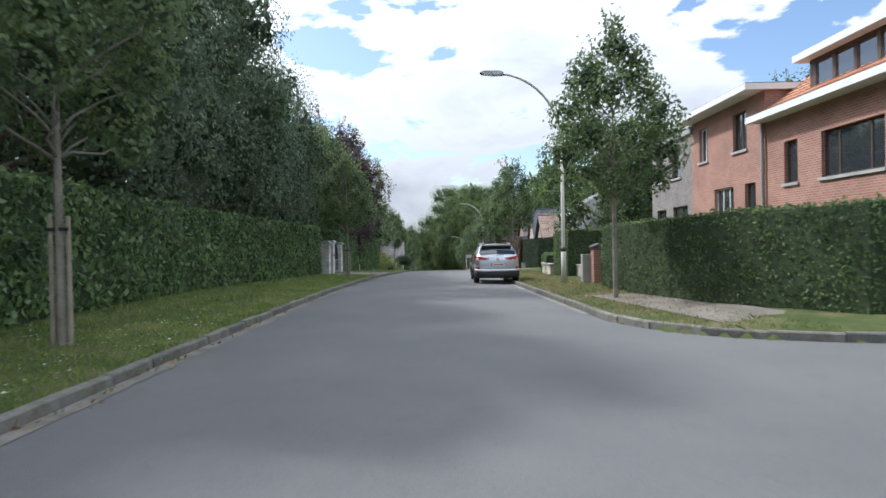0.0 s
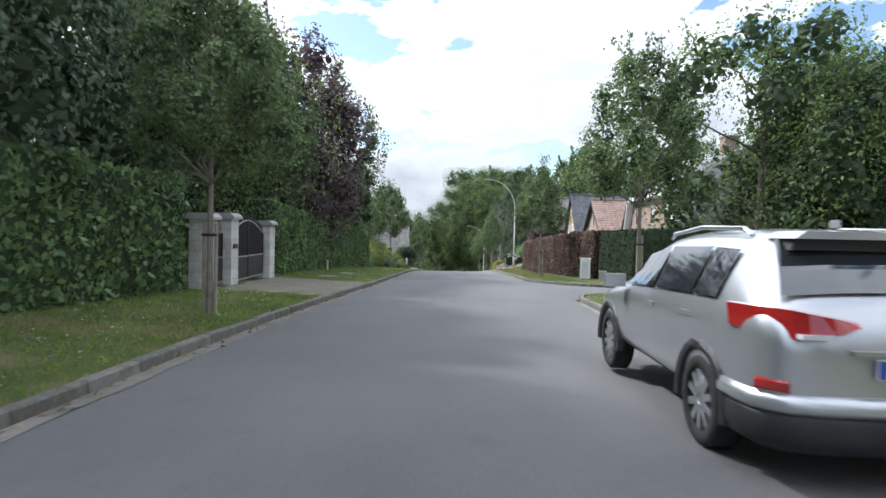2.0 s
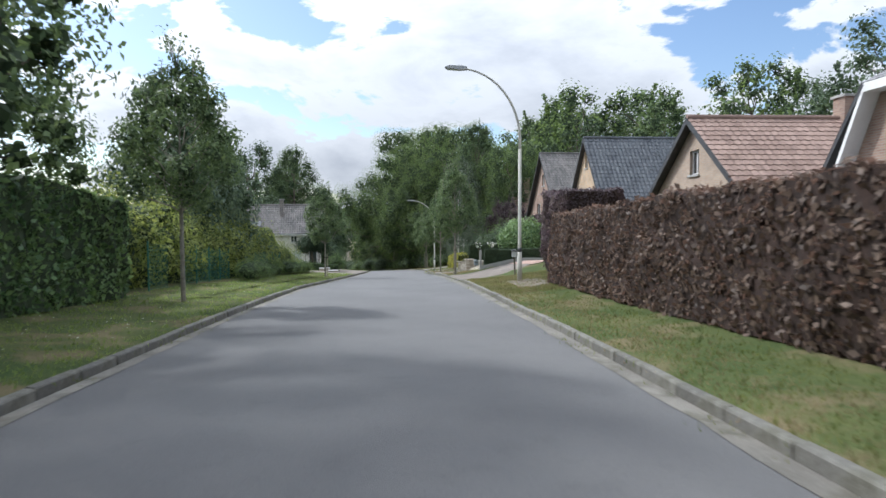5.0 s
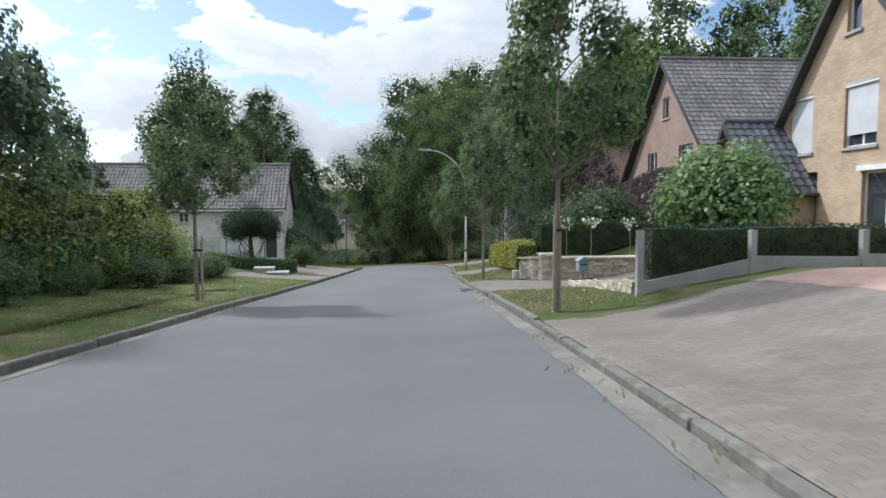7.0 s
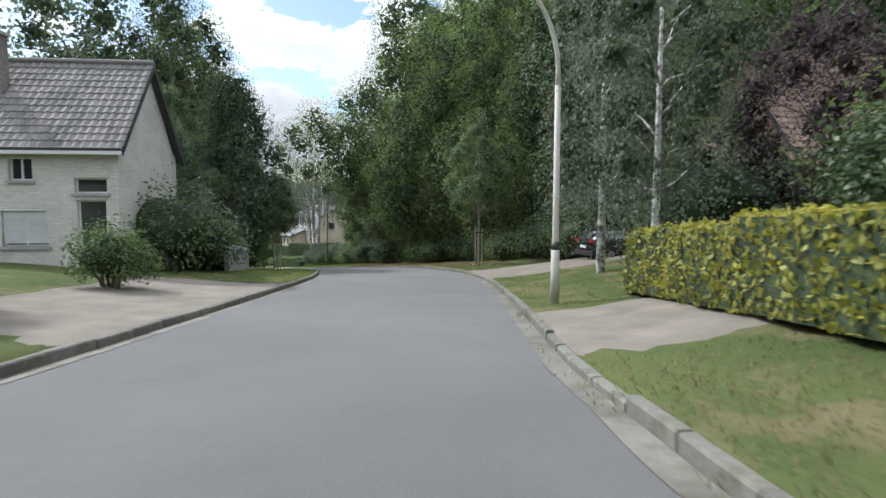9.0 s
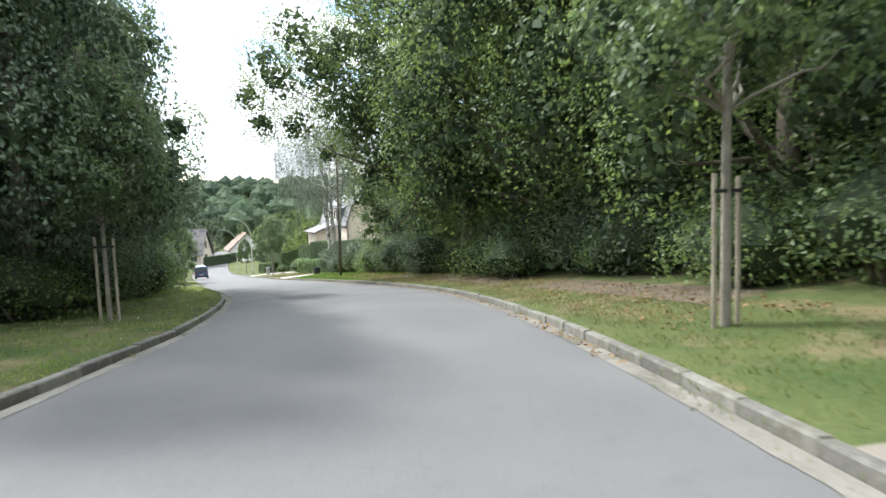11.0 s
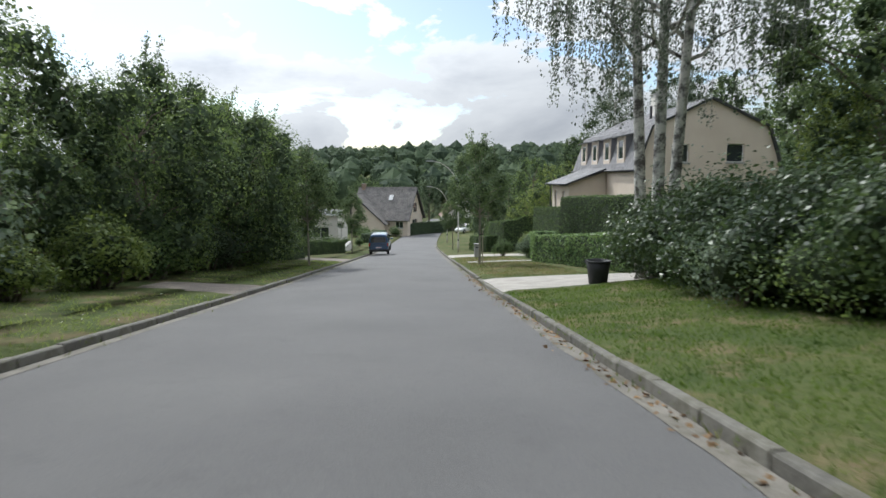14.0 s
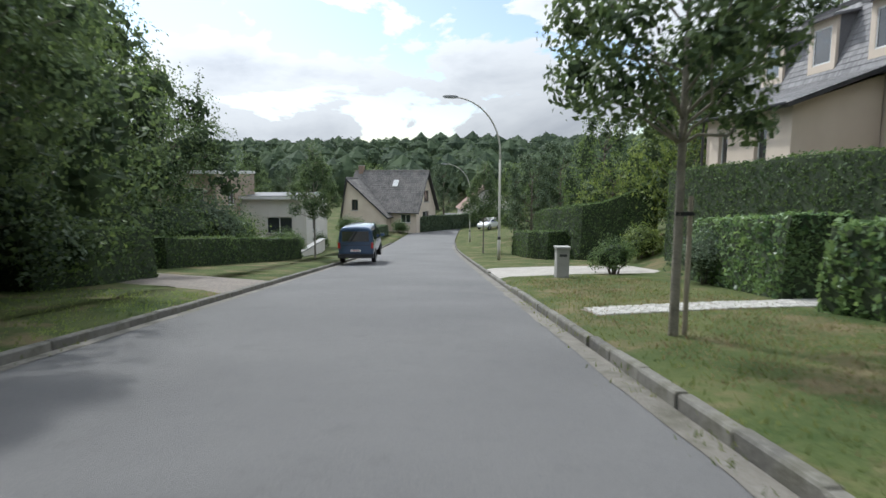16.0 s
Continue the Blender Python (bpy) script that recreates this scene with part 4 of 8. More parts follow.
for k, (s, d, sc, kind) in enumerate([(3, -11.5, .95, 1), (9, -12.0, 1.05, 0), (15, -11.2, 1.1, 1), (21, -11.6, 1.2, 0), (27, -11.0, 1.15, 1), (33, -11.4, 1.2, 0), (38.5, -12.0, 1.05, 1), (-6, -12, 1, 0), (12, -18, 1.15, 1), (24, -19, 1.15, 0), (34, -19, 1.1, 1), (-2, -19, 1.1, 1),
                                      (95.5, -14.3, .92, 0), (99.5, -14.3, .84, 0), (103.5, -14.6, .66, 0), (107, -15, .5, 0), (90.5, -15, .9, 0), (147, -8.4, .95, 0), (152, -8.8, .9, 0), (172.5, 10.6, .85, 1)]):
    put(far_conifer[0] if d < -17 or 50 < s < 140 else conifer[kind], USED, s, d, PL, "tree", k * 61, sc)
for s, d, sc in [(54.5, -11.8, 1.35), (61, -12.2, 1.25), (67, -14, .9), (121, 11.5, .62), (110, 15.5, .42)]:
    put(purple, USED, s, d, "dark purple-leaved beech tree above the hedges", "tree", s * 13, sc)
for s, d, sc in [(66.5, -10.6, 1.3), (58, -14.8, 1.25), (71.5, -12.0, .8)]:
    put(airy, USED, s, d, "thin-crowned tree with sparse leaves behind the hedge", "tree", s * 17, sc)
BR = "large broadleaf tree with a dense green crown"
for k, (s, d, high, kind) in enumerate([
        (50.8, 13.8, 12, 0), (54, 20, 12, 0), (35, 22, 11, 2), (49.5, 25, 12, 0), (33, 26, 11, 1), (51.5, 18.5, 11, 0), (58, 28, 11, 2), (46.5, -11.8, 11, 0), (43, -13.5, 11, 0),
        (75, 36, 16, 0), (88, 38, 17, 2), (100, 38, 18, 1), (112, 34, 18, 0), (122, 30, 18, 2), (132, 27, 19, 1), (96, 50, 19, 0), (118, 46, 19, 1), (66, 44, 16, 1), (140, 34, 19, 0),
        (142, 9.9, 17, 0), (148, 11.5, 22, 0), (153, 8.8, 20, 0), (159, 10.5, 24, 0), (139, 13, 20, 2), (146, 17, 20, 1), (157, 17, 24, 2), (132, 15, 15, 0), (150, 25, 20, 0), (168, 22, 24, 1), (163, 15, 25, 0),
        (148, -12, 18, 2), (155, -11.5, 18, 2), (162, -11.8, 17, 2), (169, -12.5, 15, 0), (152, -18, 19, 1), (160, -19, 17, 0), (141, -16.5, 10, 1), (170, -19, 15, 2),
        (177, -13.5, 9, 0), (184, -14, 9, 0), (190, -13.5, 8.5, 2), (197, -11.5, 9, 2), (203, -12.5, 9, 0), (208, -15, 9, 0), (186, -20, 11, 1), (213, -19, 9, 0), (193, -10.5, 7, 0), (200, -9.5, 7.5, 0), (207, -12, 7, 2), (206.5, -9.4, 8.5, 2), (211, -11.5, 8, 0), (178, -20, 12, 2), (196, -18, 11, 2),
        (134, -11.5, 7, 1), (129, -13, 6.5, 0), (138, -11, 9, 2), (136, -28, 9, 1),
        (196, 27, 13, 2), (206, 30, 14, 0), (218, 30, 14, 2), (238, 17, 11, 2), (246, 14, 10, 0), (254, 12, 9, 1), (240, 27, 13, 0), (258, 22, 11, 2), (268, 14, 9, 0), (280, 18, 10, 1), (234, 36, 13, 1), (252, 9, 8, 1), (262, 8.5, 8, 0),
        (252, -22, 8, 0), (262, -36, 10, 1), (292, -10, 9, 0), (303, 6, 10, 2), (298, -28, 10, 1), (308, -16, 10, 0), (285, 28, 12, 1), (240, -44, 11, 0), (225, -46, 12, 2), (312, 16, 11, 0), (320, -4, 11, 1), (324, -22, 11, 2), (270, -24, 9, 0), (232, -22, 8, 2), (246, -29, 13, 1), (252, -24, 12, 0), (258, -19, 9, 2), (240, -34, 14, 2), (219.5, -15.5, 11, 0), (225, -17.5, 12, 2), (231.5, -16.5, 11, 2), (236, 33, 17, 2),
        (133, 25, 23, 0), (141, 27, 25, 2), (146, 33, 25, 0), (153, 31, 26, 2), (159, 37, 27, 0), (137, 38, 25, 2), (129, 33, 22, 0), (165, 30, 27, 2), (150, 42, 26, 0)]):
    near = 130 < s < 172 and -12.2 < d < 16
    wide = 174 < s < 233 and -18 < d < -8 or s < 60
    if wide:
        put(garden_big[kind], USED, s, d, BR, "tree", k * 47, high / 9.0)
    else:
        put((big if near else far_big)[kind], USED, s, d, BR, "tree", k * 47, high / (18.0, 19.0, 19.0)[kind])
put(oak, USED, 163.3, 9.7, "old oak with a leaning trunk and boughs over the road", "tree", 0, 1.0)
for s, d, sc in ((163, -9.8, 1.45), (168.5, -10.2, 1.4), (173.5, -10.2, 1.3), (187.5, 13.6, 1.05), (190.5, 16.5, 1.1)):
    put(airy, USED, s, d, "tall thin-crowned tree at the edge of the woods", "tree", s * 31, sc)
BI = "tall birch with hanging grey-green foliage beside the road"
for s, d, sc in [(118.5, 5.4, .78), (123, 5.6, .95), (128, 7.5, .98), (231.5, 19.5, 1.3), (234, 27, 1.35), (229, 25.5, 1.2), (241, 22, 1.3)]:
    put(birch, USED, s, d, BI, "tree", s * 7, sc)
put(birch3, USED, 188.6, 7.3, "birch with three pale trunks and thin hanging twigs", "tree", 10, 1.0)
for s, d, sc in [(226, 12.5, 1.0), (233, 11, .8)]:
    put(willow, USED, s, d, "bright green weeping tree in a front garden", "tree", s * 3, sc)
for s, d, sc in [(176, 12.5, .9), (171, 12.5, 1.05), (166.5, 14, 1.05), (181, 17, .9), (222, 19, .6), (161, 14, .9), (187, 13, .6)]:
    put(light_tree, USED, s, d, "sunlit light green tree behind the bushes", "tree", s * 5, sc)

# kinds that found no place here
for proto in big + far_big + garden_big + conifer + far_conifer + street:
    if not USED.get(proto.name):
        for o in list(proto.children_recursive) + [proto]:
            bpy.data.objects.remove(o)

# shrubs
def mound(r, h, n, seed):
    rng = np.random.default_rng(seed)
    out = [(0, 0, h * .55, r * .7)]
    for k in range(n):
        a = k * 2.399
        q = r * math.sqrt((k + .5) / n) * .8
        z = h * (1 - (q / r) ** 2 * .75) * rng.uniform(.45, .8)
        out.append((q * math.cos(a), q * math.sin(a), z, r * rng.uniform(.28, .42)))
    return out


wild = [bush(mound(1.7, 2.1, 12, 3 + k), 0.058, 3000, m, 70 + k, name="wild_shrub") for k, m in enumerate((M["leaf_mid"], M["leaf_dark"], M["leaf_street"]))]
WS = "wild dark green shrub at the edge of the woods"
rng_s = random.Random(5)
spots = [(s, 6.6 + rng_s.uniform(-.4, 1.2) + (1.2 if s < 150 else 0), rng_s.uniform(.75, 1.15)) for s in np.arange(134, 172, 2.1)]
spots += [(s, 9.6 + rng_s.uniform(-.8, 1.5), rng_s.uniform(1.3, 1.9)) for s in np.arange(135, 160, 3.6)]
spots += [(s, 6.4 + rng_s.uniform(-.3, .5), rng_s.uniform(.6, .8)) for s in np.arange(171.5, 184, 1.9)]
spots += [(s, -8.2 - rng_s.uniform(0, 1.5), rng_s.uniform(.9, 1.4)) for s in np.arange(146, 176, 2.6)]
spots += [(s, -12 - rng_s.uniform(0, 2), rng_s.uniform(1.3, 1.9)) for s in np.arange(142, 212, 4.2)]
spots += [(s, -9.3 - rng_s.uniform(0, 1), rng_s.uniform(.7, 1.2)) for s in np.arange(193, 207, 2.4)]
spots += [(224, -14.5, 1.5), (227, -13.6, 1.55), (230, -13.2, 1.6), (233, -13.4, 1.5), (236, -13.6, 1.4)]
spots += [(s, d, 1.1) for s, d in ((126, 9), (133, 8.6))]
spots += [(s, d, 1.5) for s, d in ( (116, 10), (122, 8.5), (128, -9.5), (120, -27), (131, -9), (124, 12))]
for k, (s, d, sc) in enumerate(spots):
    put(wild[k % 3], USED, s, d, WS, "shrub", k * 67, sc)
for k, (s, d, sc) in enumerate(((87, -9.0, .55), (89.5, -9.3, .6), (92, -9.6, .5), (94.5, -9.9, .62), (98, -9.9, .45), (101.5, -9.6, .55), (104.2, -9.7, .6), (105.7, -9.4, .5), (107.1, -9.2, .55), (108.3, -9.6, .4))):
    put(wild[2 * (k % 2)], USED, s, d, "low leafy shrub growing through the wire fence", "shrub", k * 50, sc)
vine_clump = bush(mound(2.0, 2.3, 16, 19), 0.048, 8500, M["leaf_vine"], 89, name="vine_thicket")
for k, (s, d, sc) in enumerate(((77, -12.6, 1.6), (81.5, -13.0, 1.75), (86, -13.4, 1.6), (90.5, -13.6, 1.8), (95, -13.6, 1.65), (99.5, -13.4, 1.8), (104, -13.6, 1.5), (108, -13.4, 1.3), (105.0, -11.4, 1.2))):
    put(vine_clump, USED, s, d, "thicket of yellow-green vines hanging over the fence", "shrub", k * 83, sc)
glossy = bush(mound(2.0, 2.6, 16, 9), 0.07, 13000, M["leaf_glossy"], 80, name="laurel_bush")
for s, d, sc in ((183.0, 7.4, .95), (185.5, 7.4, 1.0), (187.9, 7.4, .9), (180.6, 7.4, .95), (178.2, 7.4, .9), (175.8, 7.5, .85), (110.5, 9.2, 1.0), (113.5, 8.2, .9)):
    put(glossy, USED, s, d, "large glossy laurel bush beside the verge", "shrub", s * 31, sc)
ball = bush([(0, 0, 1.35, 1.25), (.75, .3, 1.5, .85), (-.8, .2, 1.45, .85), (.1, -.85, 1.4, .85), (0, .8, 1.55, .8), (.3, -.2, 2.0, .85), (-.4, .2, 1.95, .8)], 0.085, 11000, M["leaf_laurel"], 81, name="round_bush")
put(ball, USED, 95.2, 7.4, "big round bush with broad light green leaves", "shrub", 0, .98)
dome = bush(mound(1.05, 1.9, 9, 12), 0.05, 3800, M["leaf_clipped"], 82, name="clipped_ball")
for s, d, sc in ((119.6, -7.6, .95), (216.6, 6.3, .75), (191.5, -9.6, 1.35), (234, -9, .9), (238, -10.5, 1.0), (246, -9.5, .8), (252, -8.5, .7), (236.5, 8.5, .8)):
    put(dome, USED, s, d, "dense clipped bush with a rounded top", "shrub", s * 9, sc)
darkdome = bush(mound(2.3, 3.7, 18, 13), 0.08, 6500, M["leaf_dark"], 83, name="dark_bush")
for s, d, sc in ((179.0, -8.6, 1.0), (209.5, -10.3, .95), (176, -10, 1.0), (212, 7.5, .42)):
    put(darkdome, USED, s, d, "big dark evergreen bush on the lawn", "shrub", s * 9, sc)
goldbush = bush(mound(1.2, 1.7, 10, 14), 0.06, 4000, M["leaf_light"], 84, name="golden_bush")
for s, d, sc in ((187.5, -9.2, 1.2), (184, -9.4, .8), (223, 9.5, .9), (229, 9.3, 1.0), (101, -10.9, .9)):
    put(goldbush, USED, s, d, "loose yellow and green bush in a garden", "shrub", s * 9, sc)
# umbrella-shaped pine on the farmhouse lawn
bonsai = bush([(math.cos(a) * r, math.sin(a) * r, z, q) for a, r, z, q in [(k * 2.4, 1.2 if k % 2 else .7, 2.25 + (.25 if k % 2 == 0 else 0), .7) for k in range(12)]] + [(0, 0, 2.7, .8)], 0.05, 20000, M["leaf_pine"], 85, name="shaped_pine")
part("trunk", tube([(0, 0, -.2), (.05, 0, .6), (-.05, .05, 1.3), (0, 0, 2.4)], [.16, .13, .12, .07], 9), M["bark"], bonsai, smooth=True)
put(bonsai, USED, 114.5, -9.45, "dark pine clipped into an umbrella shape", "tree", 0, 1.0)

# hedges
hedge("laurel_hedge", [(2, -8.3), (10, -8.1), (20, -8.5), (36.2, -7.6)], 2.75, 1.3, 0.1, 170, M["leaf_laurel"], "high laurel hedge with glossy green leaves beside the verge", 1, rough=0.12, wobble=0.12)
hedge("laurel_hedge", [(45.2, -8.4), (56, -9.5), (66, -9.2), (72.5, -9.4)], 2.9, 1.5, 0.095, 160, M["leaf_laurel"], "high laurel hedge with loose shoots along its top", 2, rough=0.2, wobble=0.3)
hedge("privet_hedge", [(19.2, 6.05), (16.0, 6.1), (13, 6.4), (10.2, 7.6), (9.6, 11), (9.6, 20)], 1.85, 1.0, 0.042, 400, M["leaf_clipped"], "clipped green privet hedge on the street corner", 3, rough=0.04)
hedge("privet_hedge", [(26.8, 6.6), (29.4, 6.4), (29.6, 8), (29.6, 13)], 2.0, 1.0, 0.042, 360, M["leaf_clipped"], "dark clipped hedge with straight sides", 4, rough=0.03)
hedge("low_hedge", [(30.5, 6.2), (36, 6.7), (40.2, 7.4), (40.9, 8.4), (41.1, 14)], 0.95, 0.9, 0.042, 360, M["leaf_clipped"], "low clipped hedge beside the side street", 5, rough=0.04)
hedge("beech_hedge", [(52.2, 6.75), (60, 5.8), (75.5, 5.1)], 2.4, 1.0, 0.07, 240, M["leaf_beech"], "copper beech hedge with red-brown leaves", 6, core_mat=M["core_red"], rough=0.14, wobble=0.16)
hedge("yew_hedge", [(47.5, 20), (48.0, 10.2), (49.8, 8.0), (52.0, 7.0)], 2.35, 1.1, 0.042, 380, M["leaf_yew"], "very dark clipped yew hedge on the corner", 7, rough=0.03)
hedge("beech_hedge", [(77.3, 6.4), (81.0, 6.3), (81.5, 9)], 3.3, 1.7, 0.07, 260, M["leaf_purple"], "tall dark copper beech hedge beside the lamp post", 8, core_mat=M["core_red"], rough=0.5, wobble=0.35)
hedge("vine_hedge", [(74, -11.2), (84, -12.6), (100, -12.4), (110, -13)], 3.0, 2.0, 0.08, 190, M["leaf_vine"], "overgrown vines and shrubs hanging over the fence", 9, rough=0.7, wobble=0.9)
hedge("garden_hedge", [(92.05, 4.3), (92.2, 12)], 1.0, 0.6, 0.036, 480, M["leaf_pine"], "low dark clipped hedge behind concrete fence posts", 10, rough=0.03, top_fn=lambda u: max(.35, -1.42 - W(92.1, 4.3 + 7.7 * u).z))
hedge("garden_hedge", [(106.7, 5.1), (107.0, 15)], 2.15, 0.9, 0.04, 400, M["leaf_pine"], "dark clipped hedge above a stone wall", 11, rough=0.03, top_fn=lambda u: max(.6, -1.72 - W(106.85, 5.1 + 9.9 * u).z))
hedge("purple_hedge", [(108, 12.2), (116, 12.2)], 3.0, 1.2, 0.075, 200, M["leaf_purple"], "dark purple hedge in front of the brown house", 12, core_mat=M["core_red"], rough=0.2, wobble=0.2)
hedge("yellow_hedge", [(106.3, 4.5), (110, 4.5), (117, 4.6)], 1.2, 0.9, 0.06, 300, M["leaf_yellow"], "bright yellow-green hedge beside the verge", 13, rough=0.12, wobble=0.12)
hedge("wall_hedge", [(133, -9.0), (142, -8.6)], 2.3, 1.2, 0.07, 200, M["leaf_mid"], "hedge growing over a grey garden wall", 14, rough=0.15, wobble=0.2)
hedge("front_hedge", [(193.0, 8.8), (198, 8.4), (205.8, 7.2)], 1.5, 1.2, 0.075, 260, M["leaf_laurel"], "clipped laurel front hedge with a flat top", 15, rough=0.08, wobble=0.06)
hedge("front_hedge", [(207.8, 7.9), (213.6, 8.4)], 1.75, 1.4, 0.075, 240, M["leaf_laurel"], "clipped laurel hedge beside a garden path", 16, rough=0.08, wobble=0.06)
hedge("tall_hedge", [(193.6, 12.0), (199, 10.3), (205.4, 8.7)], 3.3, 1.3, 0.048, 300, M["leaf_clipped"], "tall clipped conifer hedge in front of the cream house", 17, rough=0.05, top_fn=lambda u: -9.0 - 0.65 * u - W(193.6 + 11.8 * u, 12.0 - 3.3 * u).z)
hedge("tall_hedge", [(208, 10.2), (213, 10.0), (219.3, 9.6)], 2.4, 1.0, 0.055, 240, M["leaf_clipped"], "long clipped hedge below the windows of the cream house", 37, rough=0.05, top_fn=lambda u: -10.5 - 0.5 * u - W(208 + 11.3 * u, 10.2 - .6 * u).z)
hedge("tall_hedge", [(227, 11.5), (228.5, 8.6), (234, 8.0), (240, 8.2)], 3.0, 1.8, 0.065, 170, M["leaf_clipped"], "tall clipped hedge with square corners", 18, rough=0.05)
hedge("front_hedge", [(229.6, 7.0), (231.5, 6.2), (236.5, 6.0)], 1.55, 1.4, 0.065, 180, M["leaf_clipped"], "low rounded front hedge", 19, rough=0.06)
hedge("front_hedge", [(209.2, -9.6), (214, -9.0)], 1.45, 1.1, 0.06, 200, M["leaf_clipped"], "square clipped hedge beside a driveway", 20, rough=0.04)
hedge("front_hedge", [(218.6, -10.6), (230, -8.0)], 1.15, 0.9, 0.06, 200, M["leaf_clipped"], "long low clipped hedge along the front garden", 21, rough=0.04)
hedge("front_hedge", [(262, -9), (275, -7.5)], 1.3, 1.0, 0.07, 160, M["leaf_dark"], "dark front hedge down in the valley", 22, rough=0.05)
for s, d, sc in ((268, -9.5, 1.1), (272, -10.5, 1.3), (276, -9, .9), (279, -6, 1.1), (275, -12.5, 1.4)):
    put(dome, USED, s, d, "dense clipped bush with a rounded top", "shrub", s * 9, sc)
hedge("front_hedge", [(283, -4), (292, 2), (296, 10)], 2.2, 1.0, 0.09, 120, M["leaf_dark"], "dark hedge at the bend of the road", 23, rough=0.08)

# far woods on the hill, one mass of crowns
rng_f = np.random.default_rng(99)
crowns, cs, ns = [], [], []
for k in range(1500):
    s = rng_f.uniform(300, 640)
    d = rng_f.uniform(-330, 300)
    if s < 345 and abs(d) < 60:
        continue
    v = W(s, d)
    v.z += hill(v, s, d)
    r = rng_f.uniform(3.5, 6.5)
    crowns.append((v.x, v.y, v.z + rng_f.uniform(4, 7.5), r))
for side in (-1, 1):
    for k in range(240):
        v = W(rng_f.uniform(-60, 300), side * rng_f.uniform(52, 110))
        crowns.append((v.x, v.y, v.z + rng_f.uniform(5, 9), rng_f.uniform(4, 6.5)))
for x, y, z, r in crowns:
    n = 46
    u = rng_f.normal(0, 1, (n, 3))
    u /= np.linalg.norm(u, axis=1, keepdims=True)
    u[:, 2] = np.abs(u[:, 2]) * 1.1 - .3
    cs.append(np.array((x, y, z)) + u * np.array([r, r, r * 1.15]) * (0.85 + .25 * rng_f.random((n, 1))))
    ns.append(u)
c, n = np.concatenate(cs), np.concatenate(ns)
BALL = ball_shape(1)
tagged(new("far_wood_insides", clump_mesh("far_wood_insides", crowns, 0.9, rng_f, M["forest"], stretch=1.15)), "dense crowns of the woods on the far hillside", "woods", kind="stuff")
tagged(new("far_woods", quads("far_woods", leaf_quads(c, n + np.array([0, 0, .4]), 0.8, rng_f, 0.4, wide=.75), M["forest"])), "dense mixed woods covering the far hillside", "woods", kind="stuff")

# ---- houses ----
def roof_line(points):
    return lambda x: float(np.interp(x, [p[0] for p in points], [p[1] for p in points]))


def wall_panel(width, top, holes, thick=0.3, base=-1.5):
    """A wall from x = 0 to width at y = 0 to thick, its top given by points, with holes x0, x1, z0, z1 through it."""
    f = roof_line(top)
    xs = sorted({0.0, width, *[p[0] for p in top if 0 < p[0] < width], *[x for h in holes for x in h[:2]]})
    bm = bmesh.new()
    for xa, xb in zip(xs, xs[1:]):
        mid = (xa + xb) / 2
        cuts = sorted((h[2], h[3]) for h in holes if h[0] < mid < h[1])
        z = base
        for lo, hi in cuts + [(None, None)]:
            if lo is None:
                za, zb = f(xa), f(xb)
            else:
                za = zb = lo
            if za > z + 1e-3 or zb > z + 1e-3:
                v = [bm.verts.new(c) for c in ((xa, 0, z), (xb, 0, z), (xb, thick, z), (xa, thick, z), (xa, 0, za), (xb, 0, zb), (xb, thick, zb), (xa, thick, za))]
                for q in ((3, 2, 1, 0), (4, 5, 6, 7), (0, 1, 5, 4), (1, 2, 6, 5), (2, 3, 7, 6), (3, 0, 4, 7)):
                    bm.faces.new([v[i] for i in q])
            z = hi
    bmesh.ops.remove_doubles(bm, verts=bm.verts[:], dist=1e-4)
    return bm


def frame_bm(w, h, t=0.06, depth=0.07, bars=(), cross=()):
    bm = bmesh.new()
    add_box(bm, 0, t, 0, depth, 0, h)
    add_box(bm, w - t, w, 0, depth, 0, h)
    add_box(bm, t, w - t, 0, depth, 0, t)
    add_box(bm, t, w - t, 0, depth, h - t, h)
    for b in bars:
        add_box(bm, b * w - t / 2, b * w + t / 2, 0.004, depth - 0.004, t, h - t)
    for c in cross:
        add_box(bm, t, w - t, 0.006, depth - 0.006, c * h - t / 2, c * h + t / 2)
    return bm


def window(house, m, w, h, frame, bars=(0.5,), cross=(), sill=True, shutter=0.0, lintel=None, curtain=False):
    """A window in an opening: m is the opening's lower left outer corner, y into the house."""
    fr = part("window", frame_bm(w, h, 0.06, 0.07, bars, cross), frame, house)
    fr.matrix_basis = m @ Matrix.Translation((0, 0.12, 0))
    part("pane", box(0.05, w - 0.05, 0.03, 0.042, 0.05, h - 0.05), M["glass"], fr)
    if curtain:
        bm = bmesh.new()
        for k in range(14):
            x = 0.08 + (w - 0.16) * k / 13
            add_box(bm, x - .03, x + .03, 0.16 + .02 * (k % 2), 0.175 + .02 * (k % 2), 0.1, h - 0.08)
        part("curtain", bm, M["curtain"], fr)
    if sill:
        part("sill", box(-0.08, w + 0.08, -0.19, 0.0, -0.09, 0.0), M["concrete"], fr)
    if shutter:
        bm = bmesh.new()
        n = int(h * shutter / 0.055)
        for k in range(n):
            z = h - 0.06 - k * 0.055
            add_box(bm, 0.03, w - 0.03, -0.05, -0.035, z - 0.05, z)
        part("roller_shutter", bm, M["shutter"], fr)
        part("shutter_box", box(-0.02, w + 0.02, -0.12, 0.0, h - 0.05, h + 0.1), M["white"], fr)
    return fr


